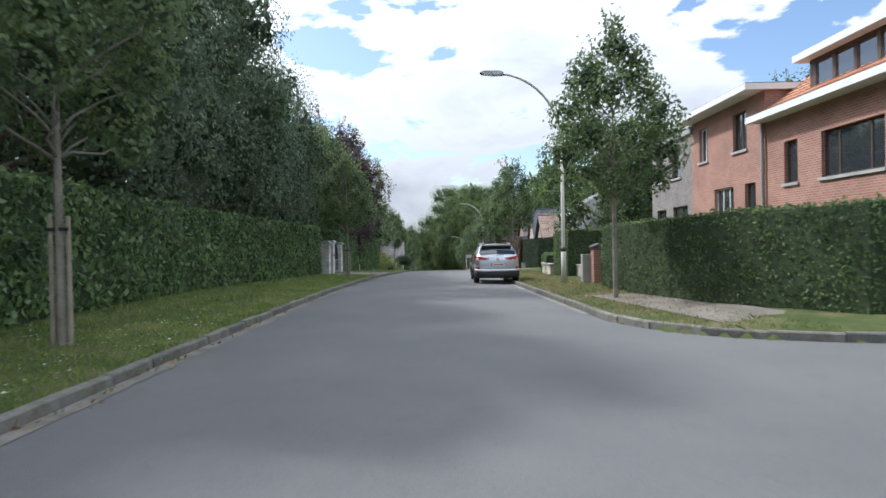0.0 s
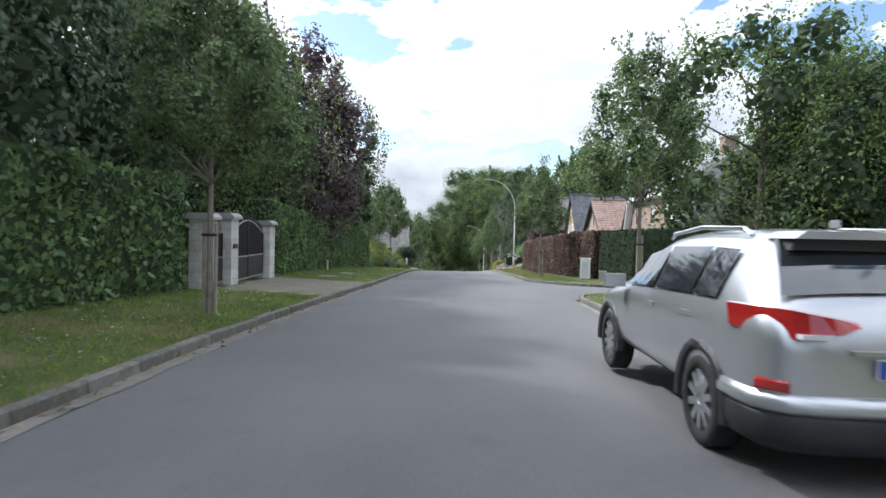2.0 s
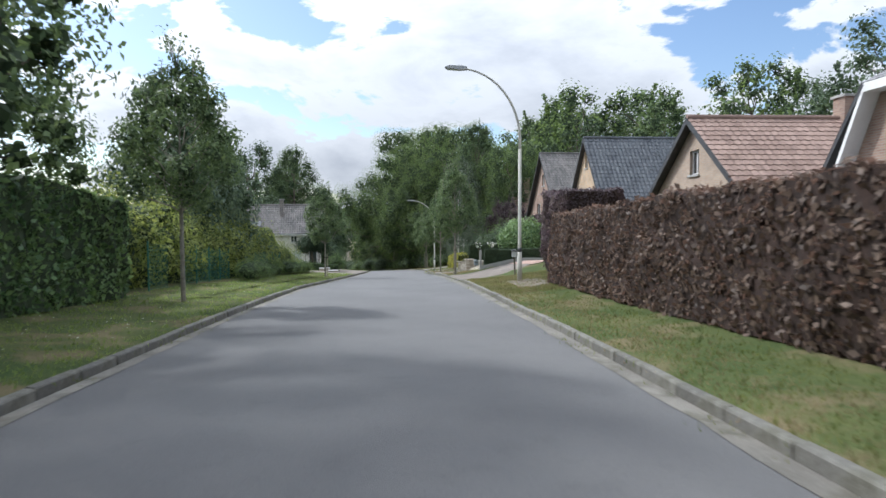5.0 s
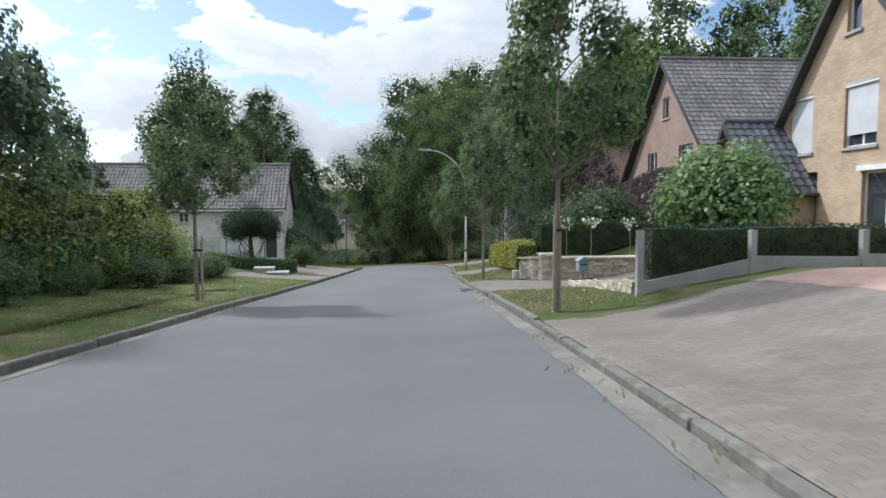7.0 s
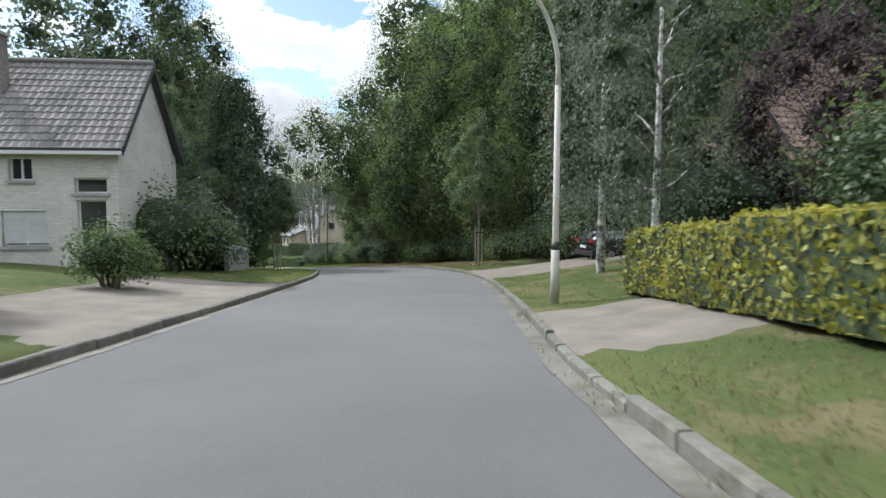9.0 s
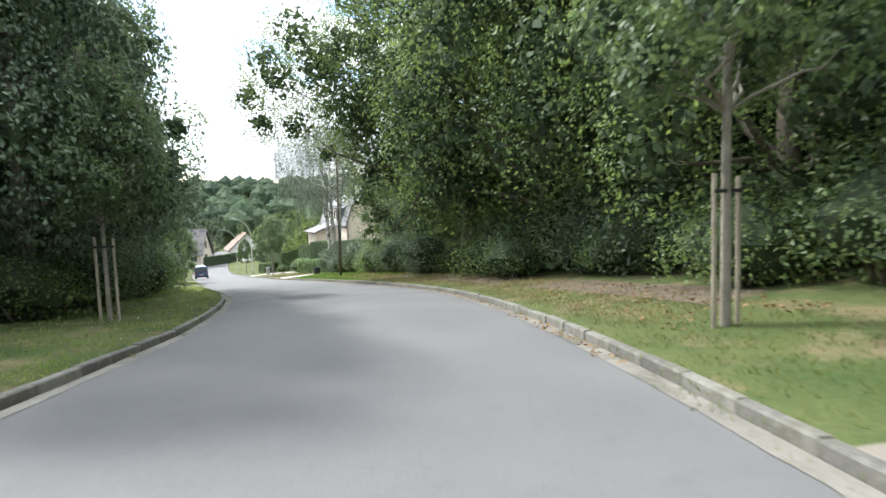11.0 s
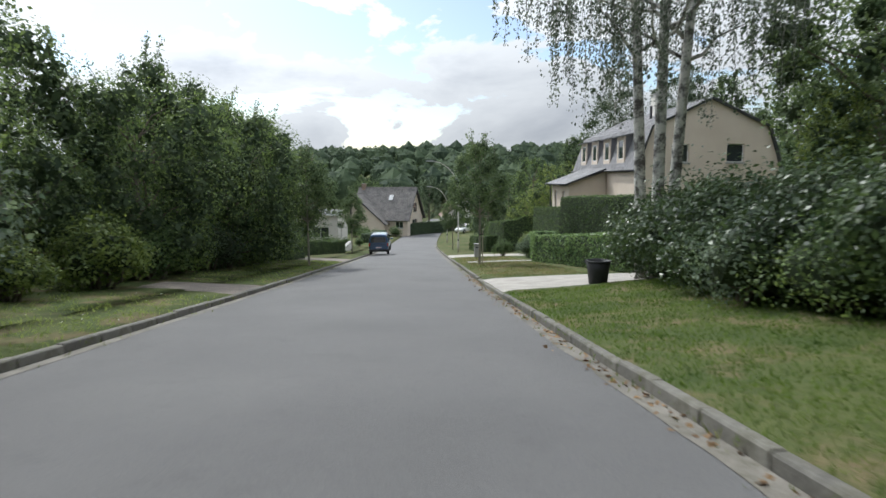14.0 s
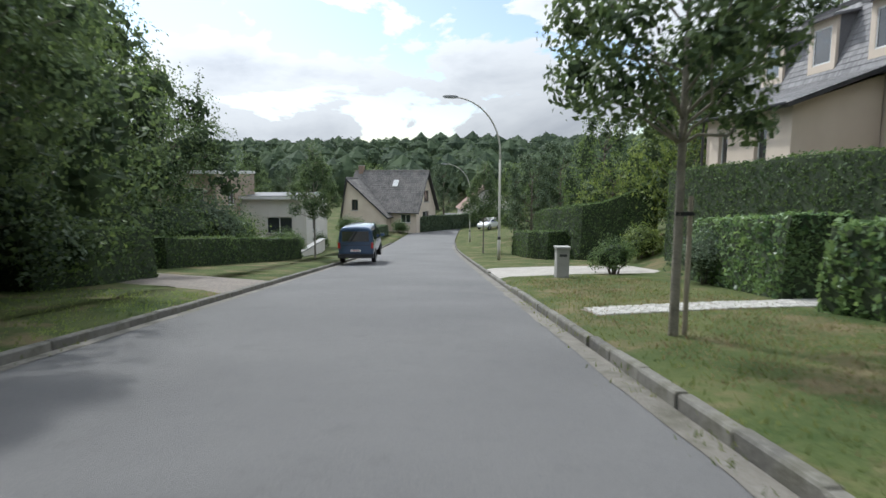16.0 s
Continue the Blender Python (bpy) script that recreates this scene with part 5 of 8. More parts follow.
def roof_plane(name, a, b, c, d, material, parent, tile_w=0.3, row=0.34, wave=0.03, thick=0.05, label=""):
    """Tiles in rows over the slope a-b (eave) to d-c (ridge), every tile its own piece of shape."""
    a, b, c, d = (np.array(p, float) for p in (a, b, c, d))
    nrm = np.cross(b - a, d - a)
    nrm /= np.linalg.norm(nrm)
    L = np.linalg.norm(d - a)
    rows = max(2, int(L / row))
    vs = []
    for r in range(rows):
        t0, t1 = r / rows, min((r + 1.12) / rows, 1.0)
        l0, r0, l1, r1 = a + (d - a) * t0, b + (c - b) * t0, a + (d - a) * t1, b + (c - b) * t1
        n = max(1, int(round(np.linalg.norm(r0 - l0) / tile_w)))
        for k in range(n):
            for u0, u1, h0, h1 in ((0, .5, 0, wave), (.5, 1, wave, 0)):
                ua, ub = (k + u0) / n, (k + u1) / n
                low = nrm * (thick + h0), nrm * (thick + h1)
                up = nrm * (thick * .35 + h0), nrm * (thick * .35 + h1)
                p0, p1 = l0 + (r0 - l0) * ua + low[0], l0 + (r0 - l0) * ub + low[1]
                p2, p3 = l1 + (r1 - l1) * ub + up[1], l1 + (r1 - l1) * ua + up[0]
                vs += [p0, p1, p2, p3, p0 - nrm * .03, p1 - nrm * .03, p1, p0]
    # boards under the tiles
    bm = bmesh.new()
    q = [bm.verts.new(p) for p in (a, b, c, d)]
    w = [bm.verts.new(p - nrm * 0.12) for p in (a, b, c, d)]
    bm.faces.new(q)
    bm.faces.new(w[::-1])
    for i in range(4):
        bm.faces.new((q[(i + 1) % 4], q[i], w[i], w[(i + 1) % 4]))
    ob = part(name, bm, M["dark_trim"], parent, label)
    tagged(mpart("tiling", quads("tiling", np.array(vs), material), ob), kind="stuff")
    return ob


def gutter(house, a, b, r=0.065):
    return part("gutter", tube([a, b], [r, r], 8), M["dark_trim"], house, smooth=True)


def chimney(house, x, y, z0, z1, w, material):
    c = part("chimney", box(x - w / 2, x + w / 2, y - w / 2, y + w / 2, z0, z1), material, house, uv=True)
    part("cap", box(x - w / 2 - .08, x + w / 2 + .08, y - w / 2 - .08, y + w / 2 + .08, z1, z1 + .1), M["concrete"], c)
    return c


def gable_house(m, label, w, depth, eave, ridge, along, wall_mat, roof_mat, front=(), side=(), frame=None, over=0.35, tile=0.3, wave=0.03, name="house", trim=None, apex=None, far_side=True):
    """A house with a pitched roof. Front at y = 0 faces -y; the end at x = w is its other seen face.
    along: 'x' has the ridge along the front, 'y' the gable over the front. Windows: x, z, w, h and options."""
    h = empty(name, m, label, "house")
    frame = frame or M["white"]
    trim = trim or M["dark_trim"]
    ax = w / 2 if apex is None else apex
    ftop = [(0, eave), (ax, ridge), (w, eave)] if along == "y" else [(0, eave), (w, eave)]
    stop = [(0, eave), (depth / 2, ridge), (depth, eave)] if along == "x" else [(0, eave), (depth, eave)]
    part("wall", wall_panel(w, ftop, [(q[0], q[0] + q[2], q[1], q[1] + q[3]) for q in front]), wall_mat, h, uv=True)
    sm = Matrix.Translation((w, 0.302, 0)) @ pose(0, 0, 0, 0, 0, 90)
    dd = depth - 0.604
    stop2 = [(max(0, min(dd, x - .302)), z) for x, z in stop]
    sp = part("wall", wall_panel(dd, stop2, [(q[0], q[0] + q[2], q[1], q[1] + q[3]) for q in side]), wall_mat, h, uv=True)
    sp.matrix_basis = sm
    bk = part("wall", wall_panel(w, ftop, []), wall_mat, h, uv=True)
    bk.matrix_basis = Matrix.Translation((0, depth - .3, 0))
    ls = part("wall", wall_panel(dd, stop2, []), wall_mat, h, uv=True)
    ls.matrix_basis = Matrix.Translation((0.3, 0.302, 0)) @ pose(0, 0, 0, 0, 0, 90)
    for q in front:
        opt = q[4] if len(q) > 4 else {}
        window(h, Matrix.Translation((q[0], 0, q[1])), q[2], q[3], opt.pop("frame", frame), **opt)
    for q in side:
        opt = q[4] if len(q) > 4 else {}
        window(h, sm @ Matrix.Translation((q[0], 0, q[1])), q[2], q[3], opt.pop("frame", frame), **opt)
    o = over
    if along == "x":
        s1 = (ridge - eave) / (depth / 2)
        e = eave - o * s1
        roof_plane("roof", (-o, -o, e), (w + o, -o, e), (w + o, depth / 2, ridge), (-o, depth / 2, ridge), roof_mat, h, tile, wave=wave)
        roof_plane("roof", (w + o, depth + o, e), (-o, depth + o, e), (-o, depth / 2, ridge), (w + o, depth / 2, ridge), roof_mat, h, tile, wave=wave)
        part("ridge", tube([(-o, depth / 2, ridge + .07), (w + o, depth / 2, ridge + .07)], [.11, .11], 8), roof_mat, h)
        gutter(h, (-o, -o - .07, e), (w + o, -o - .07, e))
        for x in (-o - .02, w + o - .02):
            bm = bmesh.new()
            for y0, z0, y1, z1 in ((-o, e, depth / 2, ridge), (depth + o, e, depth / 2, ridge)):
                v = [bm.verts.new(c) for c in ((x, y0, z0 - .2), (x, y1, z1 - .2), (x, y1, z1 + .02), (x, y0, z0 + .02), (x + .04, y0, z0 - .2), (x + .04, y1, z1 - .2), (x + .04, y1, z1 + .02), (x + .04, y0, z0 + .02))]
                for f in ((0, 1, 2, 3), (7, 6, 5, 4), (0, 4, 5, 1), (2, 6, 7, 3), (0, 3, 7, 4), (1, 5, 6, 2)):
                    bm.faces.new([v[i] for i in f])
            part("verge_board", bm, trim, h)
    else:
        sl, sr = (ridge - eave) / ax, (ridge - eave) / (w - ax)
        roof_plane("roof", (w + o, -o, eave - o * sr), (w + o, depth + o, eave - o * sr), (ax, depth + o, ridge), (ax, -o, ridge), roof_mat, h, tile, wave=wave)
        roof_plane("roof", (-o, depth + o, eave - o * sl), (-o, -o, eave - o * sl), (ax, -o, ridge), (ax, depth + o, ridge), roof_mat, h, tile, wave=wave)
        part("ridge", tube([(ax, -o, ridge + .07), (ax, depth + o, ridge + .07)], [.11, .11], 8), roof_mat, h)
        gutter(h, (w + o + .07, -o, eave - o * sr), (w + o + .07, depth + o, eave - o * sr))
        for y in (-o - .03,):
            bm = bmesh.new()
            for x0, z0 in ((-o, eave - o * sl), (w + o, eave - o * sr)):
                v = [bm.verts.new(c) for c in ((x0, y, z0 - .22), (ax, y, ridge - .22), (ax, y, ridge + .04), (x0, y, z0 + .04), (x0, y + .04, z0 - .22), (ax, y + .04, ridge - .22), (ax, y + .04, ridge + .04), (x0, y + .04, z0 + .04))]
                for f in ((0, 1, 2, 3), (7, 6, 5, 4), (0, 4, 5, 1), (2, 6, 7, 3), (0, 3, 7, 4), (1, 5, 6, 2)):
                    bm.faces.new([v[i] for i in f])
            part("verge_board", bm, trim, h)
    return h


def flat_house(m, label, w, depth, height, wall_mat, front=(), side=(), frame=None, over=0.5, fascia=None, name="house"):
    h = empty(name, m, label, "house")
    frame = frame or M["white"]
    top = [(0, height), (w, height)]
    dd = depth - .604
    sm = Matrix.Translation((w, 0.302, 0)) @ pose(0, 0, 0, 0, 0, 90)
    part("wall", wall_panel(w, top, [(q[0], q[0] + q[2], q[1], q[1] + q[3]) for q in front]), wall_mat, h, uv=True)
    p = part("wall", wall_panel(dd, [(0, height), (dd, height)], [(q[0], q[0] + q[2], q[1], q[1] + q[3]) for q in side]), wall_mat, h, uv=True)
    p.matrix_basis = sm
    p = part("wall", wall_panel(w, top, []), wall_mat, h, uv=True)
    p.matrix_basis = Matrix.Translation((0, depth - .3, 0))
    p = part("wall", wall_panel(dd, [(0, height), (dd, height)], []), wall_mat, h, uv=True)
    p.matrix_basis = Matrix.Translation((.3, .302, 0)) @ pose(0, 0, 0, 0, 0, 90)
    for q in front:
        opt = dict(q[4]) if len(q) > 4 else {}
        window(h, Matrix.Translation((q[0], 0, q[1])), q[2], q[3], opt.pop("frame", frame), **opt)
    for q in side:
        opt = dict(q[4]) if len(q) > 4 else {}
        window(h, sm @ Matrix.Translation((q[0], 0, q[1])), q[2], q[3], opt.pop("frame", frame), **opt)
    part("roof", box(-over * .2, w + over * .2, -over, depth + .1, height, height + .22), fascia or M["white"], h)
    part("roofing", box(-over * .2 + .06, w + over * .2 - .06, -over + .06, depth + .04, height + .22, height + .26), M["dark_trim"], h)
    return h


def beside(s, d, turn=0.0, h=0.0):
    """Pose for a house on the right whose front faces the road; its x runs back against the way of the drive."""
    return place(s, d, h, -90 + turn)


def level(m, z):
    m.translation.z = z
    return m


# red brick terrace on the first corner
hA = flat_house(beside(21.4, 12.0, 0, -.45), "red brick house with brown window frames and an orange roof", 12.5, 9, 5.75, M["brick_red"],
                front=[(1.25, 3.5, .75, 1.4, dict(bars=(), frame=M["brown_frame"])), (3.2, 3.5, 2.6, 1.4, dict(bars=(.25, .75), frame=M["brown_frame"], curtain=True)), (8.3, 3.5, 2.2, 1.4, dict(bars=(.5,), frame=M["brown_frame"])),
                       (2.6, .6, 2.4, 1.7, dict(bars=(.5,), frame=M["brown_frame"])), (8.0, .3, 1.0, 2.1, dict(bars=(), frame=M["brown_frame"], sill=False))], over=.6)
dm = part("dormer", wall_panel(9.0, [(0, 1.3), (9, 1.3)], [(.3 + k * .92, 1.1 + k * .92, .3, 1.2) for k in range(9)], 0.12, 0), M["brown_frame"], hA, "boxy brown dormer with a row of windows under a white edge")
dm.matrix_basis = Matrix.Translation((2.3, .25, 5.98))
for k in range(9):
    part("dormer_window", frame_bm(.8, .9, .05, .06), M["brown_frame"], dm).matrix_basis = Matrix.Translation((.3 + k * .92, .02, .3))
    part("dormer_pane", box(.04, .76, .02, .03, .04, .86), M["glass"], dm).matrix_basis = Matrix.Translation((.3 + k * .92, .02, .3))
part("dormer_roof", box(-.3, 9.3, -.4, 5, 1.3, 1.52), M["white"], dm)
roof_plane("roof_slope", (-.1, -.3, 5.98), (12.6, -.3, 5.98), (12.6, 4.5, 9.3), (-.1, 4.5, 9.3), M["tile_orange"], hA)
part("downpipe", tube([(0.06, -.1, -1), (0.06, -.1, 5.8)], [.05, .05], 8), M["grey_metal"], hA)
hB = flat_house(beside(27.85, 12.05, 0, -.35), "red brick terraced house with tall white-sashed windows", 6.4, 9, 6.95, M["brick_red"],
                front=[(.85, 5.1, .85, 1.45, dict(bars=(.5,), frame=M["white"])), (4.0, 5.1, 1.1, 1.45, dict(bars=(.5,), frame=M["brown_frame"])), (2.3, 2.4, 1.7, 1.4, dict(bars=(.33, .66), curtain=True)), (4.9, 2.1, .8, 1.7, dict(bars=(), frame=M["brown_frame"]))], over=.75)
chimney(hB, 5.2, 3.2, 7.1, 8.5, .8, M["brick_brown"])
hC = flat_house(beside(33.8, 12.1, 0, -.2), "grey-brown brick house with dark window openings and a flat roof", 5.9, 9, 6.6, M["brick_grey"],
                front=[(.9, 4.75, 1.1, 1.45, dict(bars=(), frame=M["brown_frame"])), (3.1, 4.75, 1.2, 1.45, dict(bars=(), frame=M["brown_frame"])), (.8, 1.6, 1.4, 1.7, dict(bars=(.5,), frame=M["brown_frame"], curtain=True)), (3.2, 1.6, 1.9, 1.75, dict(bars=(.5,), frame=M["brown_frame"]))], over=.12, fascia=M["concrete"])
part("balcony", box(3.0, 5.7, -1.0, -.01, .2, 1.2), M["render_white"], hC)
chimney(hC, 1.0, 4.0, 6.7, 7.6, .6, M["brick_brown"])

# brick house with the white-edged roof
hD = empty("house", beside(72.0, 13.0), "brown brick house with a grey slate roof and white roof edge", "house")
dt = [(0, 2.9), (1.1, 5.15), (10.6, 5.15), (12.2, 3.4), (13.6, 2.9)]
dwin = [(1.9, 3.35, .95, 1.25), (5.9, 3.35, 1.1, 1.25), (9.2, 3.35, 1.25, 1.3)]
part("wall", wall_panel(13.6, dt, [(q[0], q[0] + q[2], q[1], q[1] + q[3]) for q in dwin]), M["brick_brown"], hD, uv=True)
for q in dwin:
    window(hD, Matrix.Translation((q[0], 0, q[1])), q[2], q[3], M["brown_frame"], shutter=.45, bars=())
for (xa, za), (xb, zb) in zip(dt, dt[1:]):
    part("roof_edge", prism([(xa, za - .02), (xb, zb - .02), (xb, zb + .26), (xa, za + .26)], -.5, .05), M["white"], hD, "white painted roof edge")
w2 = part("wall", wall_panel(8.6, [(0, 2.9), (8.6, 2.9)], []), M["brick_brown"], hD, uv=True)
w2.matrix_basis = Matrix.Translation((13.6, .302, 0)) @ pose(0, 0, 0, 0, 0, 90)
w2 = part("wall", wall_panel(8.6, [(0, 2.9), (8.6, 2.9)], []), M["brick_brown"], hD, uv=True)
w2.matrix_basis = Matrix.Translation((.3, .302, 0)) @ pose(0, 0, 0, 0, 0, 90)
roof_plane("roof", (1.0, -.5, 5.38), (10.7, -.5, 5.38), (9.6, 4.6, 8.3), (2.2, 4.6, 8.3), M["slate"], hD, .25, .25, 0, .025)
roof_plane("roof", (14.4, -.6, 2.85), (14.4, 9.4, 2.85), (9.6, 4.6, 8.3), (10.7, -.5, 5.38), M["slate"], hD, .25, .25, 0, .025)
roof_plane("roof", (-.6, 9.4, 2.85), (-.6, -.6, 2.85), (1.0, -.5, 5.38), (2.2, 4.6, 8.3), M["slate"], hD, .25, .25, 0, .025)
roof_plane("roof", (14.4, 9.4, 2.85), (-.6, 9.4, 2.85), (2.2, 4.6, 8.3), (9.6, 4.6, 8.3), M["slate"], hD, .25, .25, 0, .025)
roof_plane("lower_roof", (-.6, -2.0, 2.15), (14.4, -2.0, 2.15), (14.0, -.04, 2.98), (-.2, -.04, 2.98), M["slate"], hD, .25, .25, 0, .025)
part("wall", box(0, 13.6, -1.4, -.02, -1.5, 2.2), M["brick_brown"], hD, uv=True)
chimney(hD, 8.0, 4.6, 7.8, 9.3, .95, M["brick_brown"])
# orange and brown roofs behind the beech hedge
hE = gable_house(level(beside(82.6, 11.4), -1.7), "small brick house with an orange tiled roof behind a hedge", 7.4, 9, 3.5, 6.3, "y", M["brick_tan"], M["tile_brown"], front=[(1.5, 1.2, 1.2, 1.2), (4.6, 1.2, 1.2, 1.2), (3.3, 4.0, .8, 1.0)], side=[(3, 1.2, 1.2, 1.2)])
chimney(hE, 3.7, 6.5, 5.6, 7.2, .7, M["brick_brown"])

# yellow brick house with shutters
hF = gable_house(level(beside(102.3, 12.8), -1.99), "yellow brick house with a steep gable and grey roller shutters", 8.3, 11, 3.2, 8.35, "y", M["brick_yellow"], M["tile_dark"],
                 front=[(1.0, 2.75, 1.25, 1.85, dict(shutter=1.0, bars=())), (3.75, 2.75, 1.35, 1.85, dict(shutter=.8, bars=(.5,))), (3.7, 6.2, .6, 1.1, dict(bars=())), (4.6, 0.05, 1.7, 1.95, dict(bars=(.5,), sill=False)), (1.6, .1, 1.0, 2.0, dict(bars=(), frame=M["brown_frame"], sill=False))],
                 over=.3, apex=4.1, tile=.3, wave=.045)
part("shutter_head", box(4.5, 6.4, -.12, -.01, 2.02, 2.17), M["white"], hF)
gable_house(level(beside(103.4, 11.0), -2.34), "yellow brick porch wing with a dark glazed tile roof", 3.5, 1.95, 2.0, 4.3, "y", M["brick_yellow"], M["tile_dark"], front=[(1.2, .9, 1.1, .9, dict(bars=(.5,)))], over=.25, apex=1.5, tile=.3, wave=.05, name="porch")
# brown house with the big gable
gable_house(level(beside(118.0, 13.0), -3.11), "brown brick house with a wide gable and grey tiled roof", 11.5, 11, 3.6, 9.9, "y", M["brick_brown"], M["tile_grey"],
                 front=[(3.3, 3.8, 1.25, 1.3), (7.2, 3.8, 1.5, 1.4), (5.2, 6.8, .8, 1.1, dict(bars=())), (2.5, 0.8, 1.8, 1.4), (6.8, .8, 2.0, 1.4)], over=.4, apex=5.6)
hI = gable_house(beside(134, 14.5), "brick house with a brown tiled roof and chimney", 9, 12, 4.0, 9.2, "y", M["brick_brown"], M["tile_brown"], front=[(2, 1, 1.5, 1.3), (5.5, 1, 1.5, 1.3)], over=.4)
chimney(hI, 3.6, 2.0, 8.2, 11.0, .9, M["brick_brown"])
part("skylight", box(0, .9, 0, 1.3, 0, .08), M["glass"], hI).matrix_basis = pose(8.0, 3.0, 5.35, 0, 49, 0)

# long white farmhouse
hJ = gable_house(place(125.2, -27.0, -.1), "long whitewashed brick farmhouse with a grey tiled roof", 17.3, 5.6, 3.85, 6.85, "x", M["brick_white"], M["tile_grey"],
                 front=[(10.1, 2.6, .7, .75), (14.0, 2.6, .7, .75), (16.0, .0, .9, 2.0, dict(bars=(), frame=M["white"], sill=False)), (15.95, 2.2, 1.0, .5, dict(bars=())), (9.6, .5, 1.6, 1.2, dict(shutter=.9)), (13.7, .5, 1.4, 1.2, dict(shutter=.9)), (5.2, 1.0, 1.2, 1.1), (2.0, 1.0, 1.2, 1.1)], over=.25, tile=.26, wave=.04)
chimney(hJ, 12.9, 1.7, 5.0, 7.5, .42, M["brick_grey"])
part("rooflight", box(0, 1.0, 0, .8, 0, .08), M["glass"], hJ).matrix_basis = pose(9.7, .45, 4.4, 47, 0, 0)
part("fascia", box(-.25, 17.55, -.36, -.28, 3.42, 3.64), M["white"], hJ)

# cream house with the mansard roof
hm = beside(223.0, 13.5, 0, 0)
hm.translation.z = -12.3
hK = empty("house", hm, "cream plastered house with a slate mansard roof and dormers", "house")
MW, MD = 15.3, 9.0
part("wall", wall_panel(MW, [(0, 4.3), (MW, 4.3)], []), M["render"], hK, uv=True)
gtop = [(0, 4.3), (.75, 6.9), (MD / 2, 8.6), (MD - .75, 6.9), (MD, 4.3)]
gm = Matrix.Translation((MW, 0, 0)) @ pose(0, 0, 0, 0, 0, 90)
gw = part("wall", wall_panel(MD, gtop, [(2.1, 3.2, 4.7, 5.85), (5.6, 6.7, 4.7, 5.85)]), M["render"], hK, uv=True)
gw.matrix_basis = gm
window(hK, gm @ Matrix.Translation((2.1, 0, 4.7)), 1.1, 1.15, M["white"], bars=())
window(hK, gm @ Matrix.Translation((5.6, 0, 4.7)), 1.1, 1.15, M["white"], bars=())
gw = part("wall", wall_panel(MD, gtop, []), M["render"], hK, uv=True)
gw.matrix_basis = Matrix.Translation((.3, 0, 0)) @ pose(0, 0, 0, 0, 0, 90)
roof_plane("roof", (-.2, -.2, 4.25), (MW + .2, -.2, 4.25), (MW + .2, .75, 6.95), (-.2, .75, 6.95), M["slate"], hK, .22, .2, .0, .025)
roof_plane("roof", (-.2, .75, 6.95), (MW + .2, .75, 6.95), (MW + .2, MD / 2, 8.7), (-.2, MD / 2, 8.7), M["slate"], hK, .22, .2, .0, .025)
roof_plane("roof", (MW + .2, MD + .2, 4.25), (-.2, MD + .2, 4.25), (-.2, MD - .75, 6.95), (MW + .2, MD - .75, 6.95), M["slate"], hK, .22, .3, .0, .025)
roof_plane("roof", (MW + .2, MD - .75, 6.95), (-.2, MD - .75, 6.95), (-.2, MD / 2, 8.7), (MW + .2, MD / 2, 8.7), M["slate"], hK, .22, .3, .0, .025)
gutter(hK, (-.2, -.3, 4.22), (MW + .2, -.3, 4.22))
for k in range(4):
    x = 2.0 + k * 3.1
    dmr = part("dormer", wall_panel(1.5, [(0, 1.75), (1.5, 1.75)], [(.25, 1.25, .25, 1.5)], .1, 0), M["render"], hK, "narrow dormer with a sloping roof")
    dmr.matrix_basis = Matrix.Translation((x, -.05, 4.75))
    part("cheek", prism([(0, 0), (0, 1.75), (2.0, 2.15)], 0, .06), M["slate"], dmr).matrix_basis = Matrix.Translation((0.06, 0.02, 0)) @ pose(0, 0, 0, 0, 0, 90)
    part("cheek", prism([(0, 0), (0, 1.75), (2.0, 2.15)], 0, .06), M["slate"], dmr).matrix_basis = Matrix.Translation((1.5, 0.02, 0)) @ pose(0, 0, 0, 0, 0, 90)
    part("dormer_window", frame_bm(1.0, 1.25, .06, .06), M["white"], dmr).matrix_basis = Matrix.Translation((.25, .02, .25))
    part("dormer_pane", box(.05, .95, .02, .03, .05, 1.2), M["glass"], dmr).matrix_basis = Matrix.Translation((.25, .02, .25))
    rp = part("dormer_roof", box(-.15, 1.65, -.25, 2.3, 0, .08), M["slate"], dmr)
    rp.matrix_basis = Matrix.Translation((0, 0, 1.75)) @ pose(0, 0, 0, 12, 0, 0)
chimney(hK, 9.0, 3.6, 7.6, 9.6, .8, M["render_white"])
part("vent_pipe", tube([(10.3, 2.6, 7.6), (10.3, 2.6, 8.7)], [.09, .09], 8), M["dark_trim"], hK)
am = beside(219.7, 10.75)
am.translation.z = -12.5
hL = empty("house_wing", am, "cream plastered wing with a low slate roof and two small windows", "house")
AW = 5.7
part("wall", wall_panel(AW, [(0, 3.6), (AW, 3.6)], [(1.0, 1.7, 1.55, 2.95), (3.6, 4.35, 1.55, 2.95)]), M["render"], hL, uv=True)
for x in (1.0, 3.6):
    window(hL, Matrix.Translation((x, 0, 1.55)), .72, 1.4, M["white"], bars=())
w2 = part("wall", wall_panel(2.4, [(0, 3.6), (2.4, 4.4)], []), M["render"], hL, uv=True)
w2.matrix_basis = Matrix.Translation((AW, .302, 0)) @ pose(0, 0, 0, 0, 0, 90)
w2 = part("wall", wall_panel(2.4, [(0, 3.6), (2.4, 4.4)], []), M["render"], hL, uv=True)
w2.matrix_basis = Matrix.Translation((.3, .302, 0)) @ pose(0, 0, 0, 0, 0, 90)
